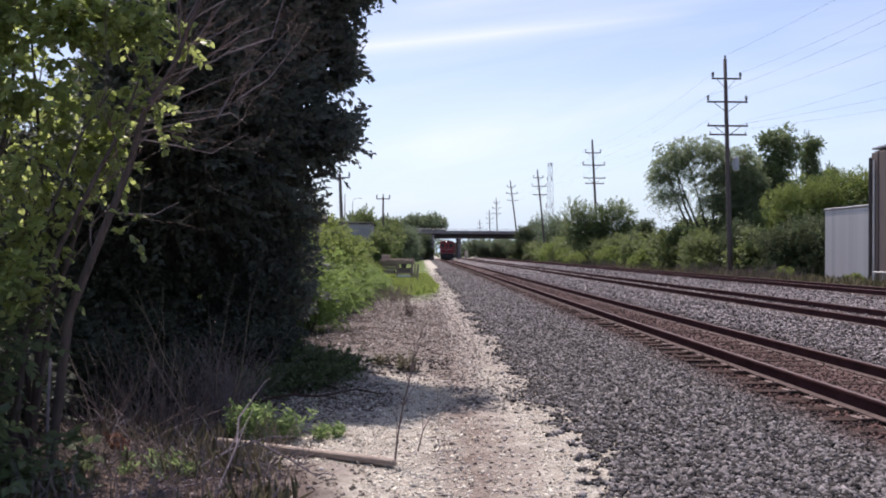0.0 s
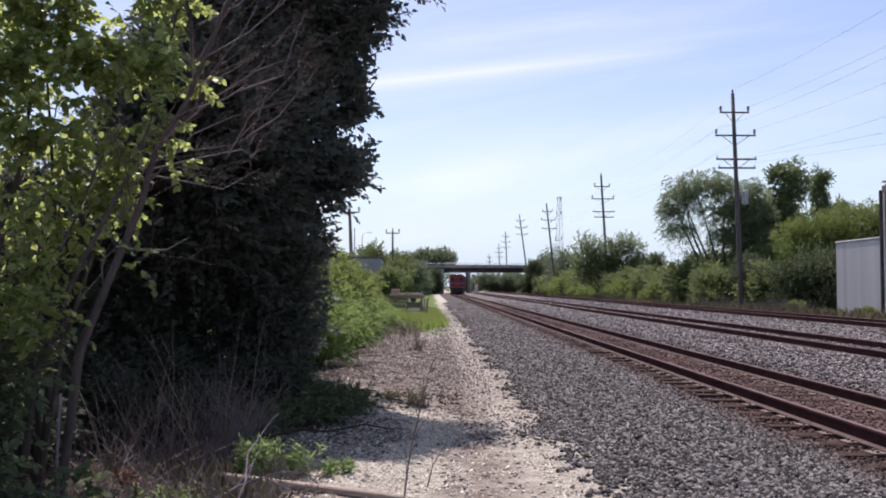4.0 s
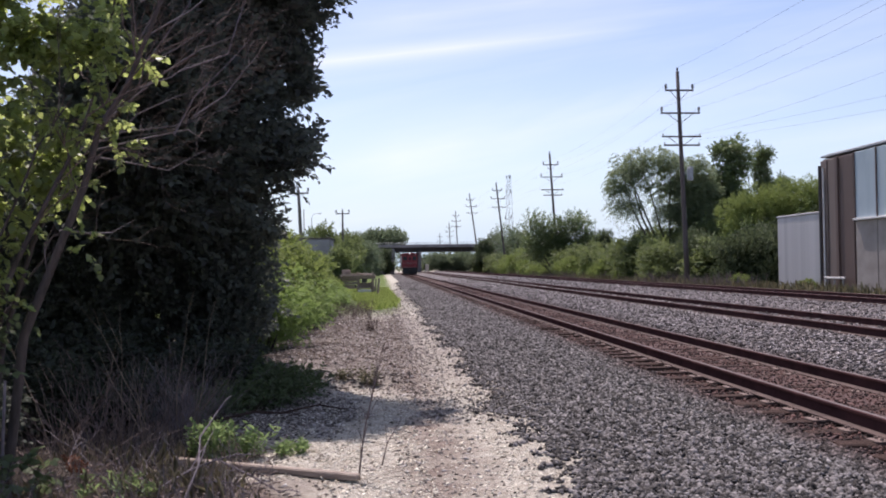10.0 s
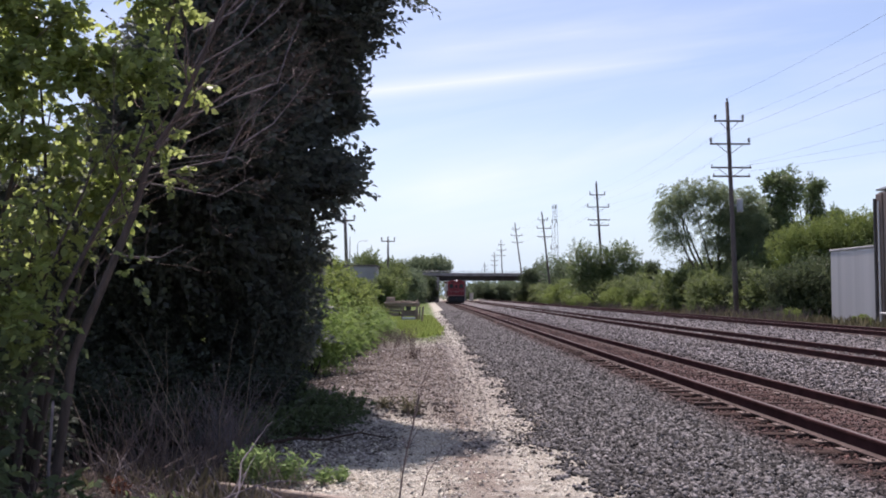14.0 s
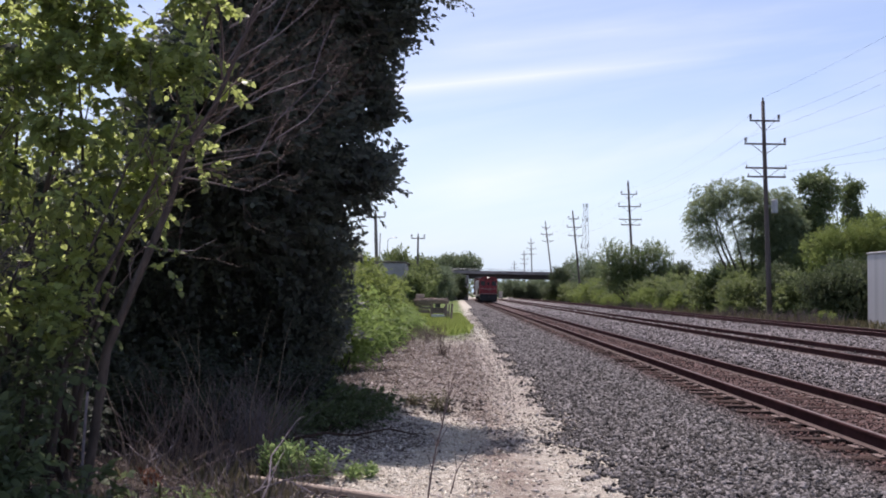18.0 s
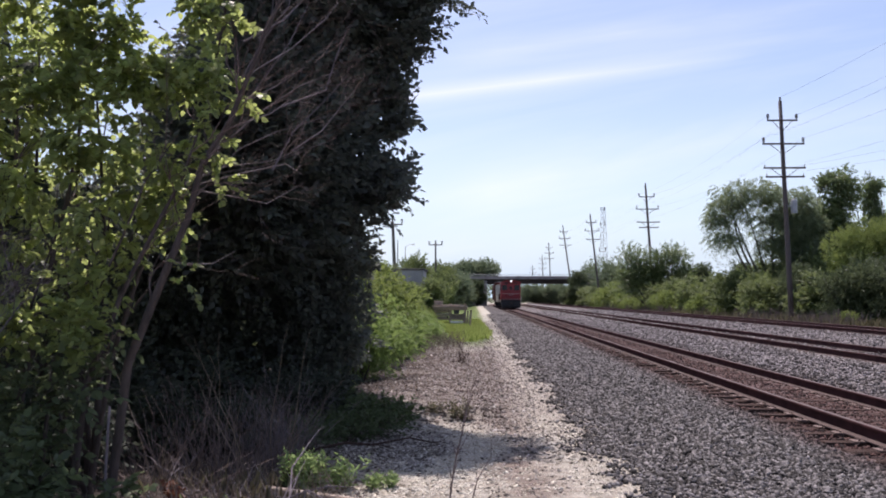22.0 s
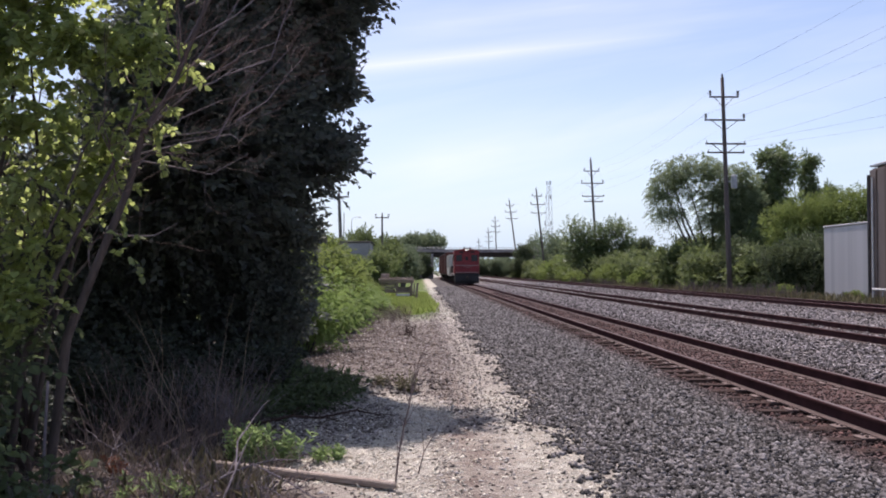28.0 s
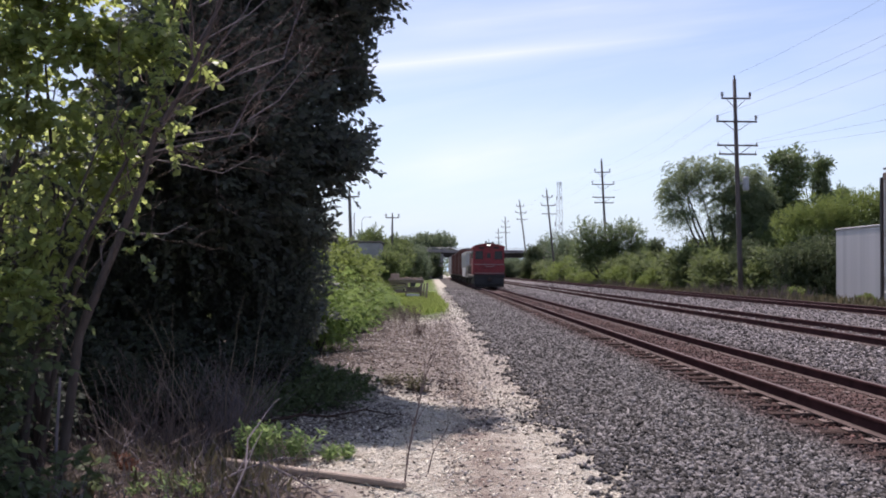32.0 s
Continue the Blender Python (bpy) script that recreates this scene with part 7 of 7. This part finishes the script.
    # hood
    hood = [(-1.28, 1.3), (1.28, 1.3), (1.28, 3.55), (0.9, 3.86), (-0.9, 3.86), (-1.28, 3.55)]
    h = part("hood", Shape().extrude(hood, 4.1, 12.6), MAT["loco_black"], p, "grimy dark hood")
    for sx in (-1.3, 1.3):
        for i in range(8):
            part("hood_door", Shape().box((sx, 4.8 + i * 1.0, 2.4), (0.05, 0.9, 1.9), 0.02), MAT["car_brown"], h)
    for y in (6.2, 7.6):
        part("exhaust_stack", Shape().tube([(0, y, 3.8), (0, y, 4.1)], 0.18, 10), MAT["loco_black"], p)
    for sx in (-1.44, 1.44):
        part("side_handrail", Shape().tube([(sx, 4.3, 2.3), (sx, 13.4, 2.3)], 0.03, 6), MAT["cream"], p)
        for i in range(6):
            part("rail_post", Shape().tube([(sx, 4.6 + i * 1.7, 1.3), (sx, 4.6 + i * 1.7, 2.3)], 0.025, 5), MAT["loco_black"], p)
    part("fuel_tank", Shape().box((0, L / 2, 0.66), (2.4, 3.0, 0.75), 0.12), MAT["loco_black"], p)
    for y in (2.9, L - 2.9):
        truck(p, y, 2.4)
    coupler(p, 0.0, -1)
    coupler(p, L, 1)
    RIDERS.append((p, 0.0, L))


def box_car(at, length, mat, label, high, seed):
    c = thing("boxcar", (5.63, 190 + at, 0.3), 0, label, "freight car", "cars of the train")
    hw = 1.53
    part("underframe", Shape().box((0, length / 2, 1.02), (2.7, length, 0.25), 0.03), MAT["loco_black"], c)
    body = part("body", Shape().box((0, length / 2, (1.12 + high) / 2), (hw * 2, length - 0.3, high - 1.12), 0.04), MAT[mat], c)
    n = int(length / 1.05)
    for sx in (-1, 1):
        for i in range(n + 1):
            y = 0.3 + (length - 0.6) * i / n
            if abs(y - length / 2) > 1.6:
                part("rib", Shape().box((sx * (hw + 0.02), y, (1.15 + high) / 2), (0.07, 0.11, high - 1.25), 0.015), MAT[mat], body)
        door = part("door", Shape().box((sx * (hw + 0.04), length / 2, (1.2 + high) / 2), (0.08, 3.0, high - 1.4), 0.02), MAT[mat], body)
        for k in range(4):
            part("door_rib", Shape().box((sx * (hw + 0.085), length / 2, 1.6 + k * (high - 2.1) / 3), (0.05, 2.8, 0.09), 0.01), MAT[mat], door)
    roof = Shape().extrude([(-hw - 0.05, high), (hw + 0.05, high), (hw * 0.5, high + 0.13), (0, high + 0.17), (-hw * 0.5, high + 0.13)], 0.12, length - 0.12)
    part("roof", roof, MAT["galv"], c)
    for k in range(7):
        part("ladder_rung", Shape().tube([(-hw + 0.1, 0.08, 1.4 + k * 0.4), (-hw + 0.6, 0.08, 1.4 + k * 0.4)], 0.02, 5), MAT["loco_black"], c)
    for y in (1.9, length - 1.9):
        truck(c, y)
    coupler(c, 0.0, -1)
    coupler(c, length, 1)
    RIDERS.append((c, at, length))


def hopper_car(at, length):
    c = thing("covered_hopper", (5.63, 190 + at, 0.3), 0, "dirty white covered hopper car behind the locomotive", "freight car", "cars of the train")
    hw = 1.55
    side = [(0.9, 2.1), (0.2, 3.72), (length - 0.2, 3.72), (length - 0.9, 2.3), (length - 2.6, 1.0), (2.6, 1.0)]
    s = Shape()
    n = len(side)
    s.add([(sx * hw, y, z) for sx in (-1, 1) for y, z in side], [tuple(range(n)), tuple(range(2 * n - 1, n - 1, -1))] + [(i, i + n, (i + 1) % n + n, (i + 1) % n) for i in range(n)])
    body = part("body", s, MAT["car_white"], c)
    for sx in (-1, 1):
        for i in range(11):
            y = 1.0 + (length - 2.0) * i / 10
            part("rib", Shape().box((sx * (hw + 0.03), y, 2.85), (0.07, 0.10, 1.65), 0.015), MAT["car_white"], body)
    part("end_sheet", Shape().box((0, 0.35, 2.95), (hw * 2, 0.12, 1.5), 0.02), MAT["car_white"], c)
    part("end_sheet", Shape().box((0, length - 0.35, 2.95), (hw * 2, 0.12, 1.5), 0.02), MAT["car_white"], c)
    part("sill", Shape().box((0, length / 2, 1.0), (2.8, length, 0.2), 0.03), MAT["car_white"], c)
    part("roof", Shape().box((0, length / 2, 3.76), (hw * 2 + 0.1, length - 0.3, 0.14), 0.04), MAT["car_white"], c)
    for i in range(4):
        part("hatch", Shape().box((0, 2.0 + i * (length - 4) / 3, 3.88), (0.8, 1.6, 0.14), 0.03), MAT["car_white"], c)
    for y in (1.9, length - 1.9):
        truck(c, y)
    coupler(c, 0.0, -1)
    coupler(c, length, 1)
    RIDERS.append((c, at, length))


def train():
    locomotive()
    at = 13.8 + 1.5
    hopper_car(at, 13.0)
    at += 13.0 + 1.3
    for i in range(7):
        ln = (16.2, 16.2, 15.4, 16.8, 16.2, 15.4, 16.2)[i]
        box_car(at, ln, "car_white" if i in (3, 4) else "car_brown", "white boxcar with ribbed sides" if i in (3, 4) else "rusty brown boxcar with ribbed sides", (4.5, 4.45, 4.55, 4.4, 4.6, 4.5, 4.5)[i], i)
        at += ln + 1.3


def front_at(t):
    """How far along the track the locomotive's front stands at t seconds."""
    return TRAIN_Y[0] + t * (TRAIN_Y[1] + t * (TRAIN_Y[2] + t * TRAIN_Y[3]))


TRAIN_Y = (189.4, -1.916, -0.0238, -0.000708)


def motions():
    for ob, at, length in RIDERS:
        rows = []
        for t in range(0, 33, 2):
            y = front_at(t) + at
            rows.append((t, pose(5.63 + bend(y), y, 0.3, 0, 0, -math.degrees(math.atan((bend(y + length) - bend(y)) / length)))))
        walk(ob, rows)
    times, last = [0.0], front_at(0.0)
    for k in range(1, 321):
        t = k / 10
        if last - front_at(t) > WHEEL_R * radians(75) - 0.01 or k == 320:
            times.append(t)
            last = front_at(t)
    for ob, y in WHEELS:
        walk(ob, [(t, pose(0, y, WHEEL_R, math.degrees((TRAIN_Y[0] - front_at(t)) / WHEEL_R), 0, 0)) for t in times])


bridge()
embankment("embankment_west", -90, -18)
embankment("embankment_east", 120, 47)
poles()
street_lamp(-14.9, 185, -0.2, 13.8, 1.4, 0)
street_lamp(53.0, 207, 5.8, 6.5, 1.4, 180)
street_lamp(33.0, 212, 7.0, 6.5, 1.2, 180)
lattice_tower(48.8, 320, 36.1)
right_buildings()
left_warehouse()
timber_rack()
relay_cabinet()
dark_tree()
light_tree()
left_bushes()
right_plants()
far_woods()
grasses()
near_things()
train()
for number, (cx, top) in enumerate(TRACKS):
    track(number, cx, top, (230, 140, 140)[number])
motions()
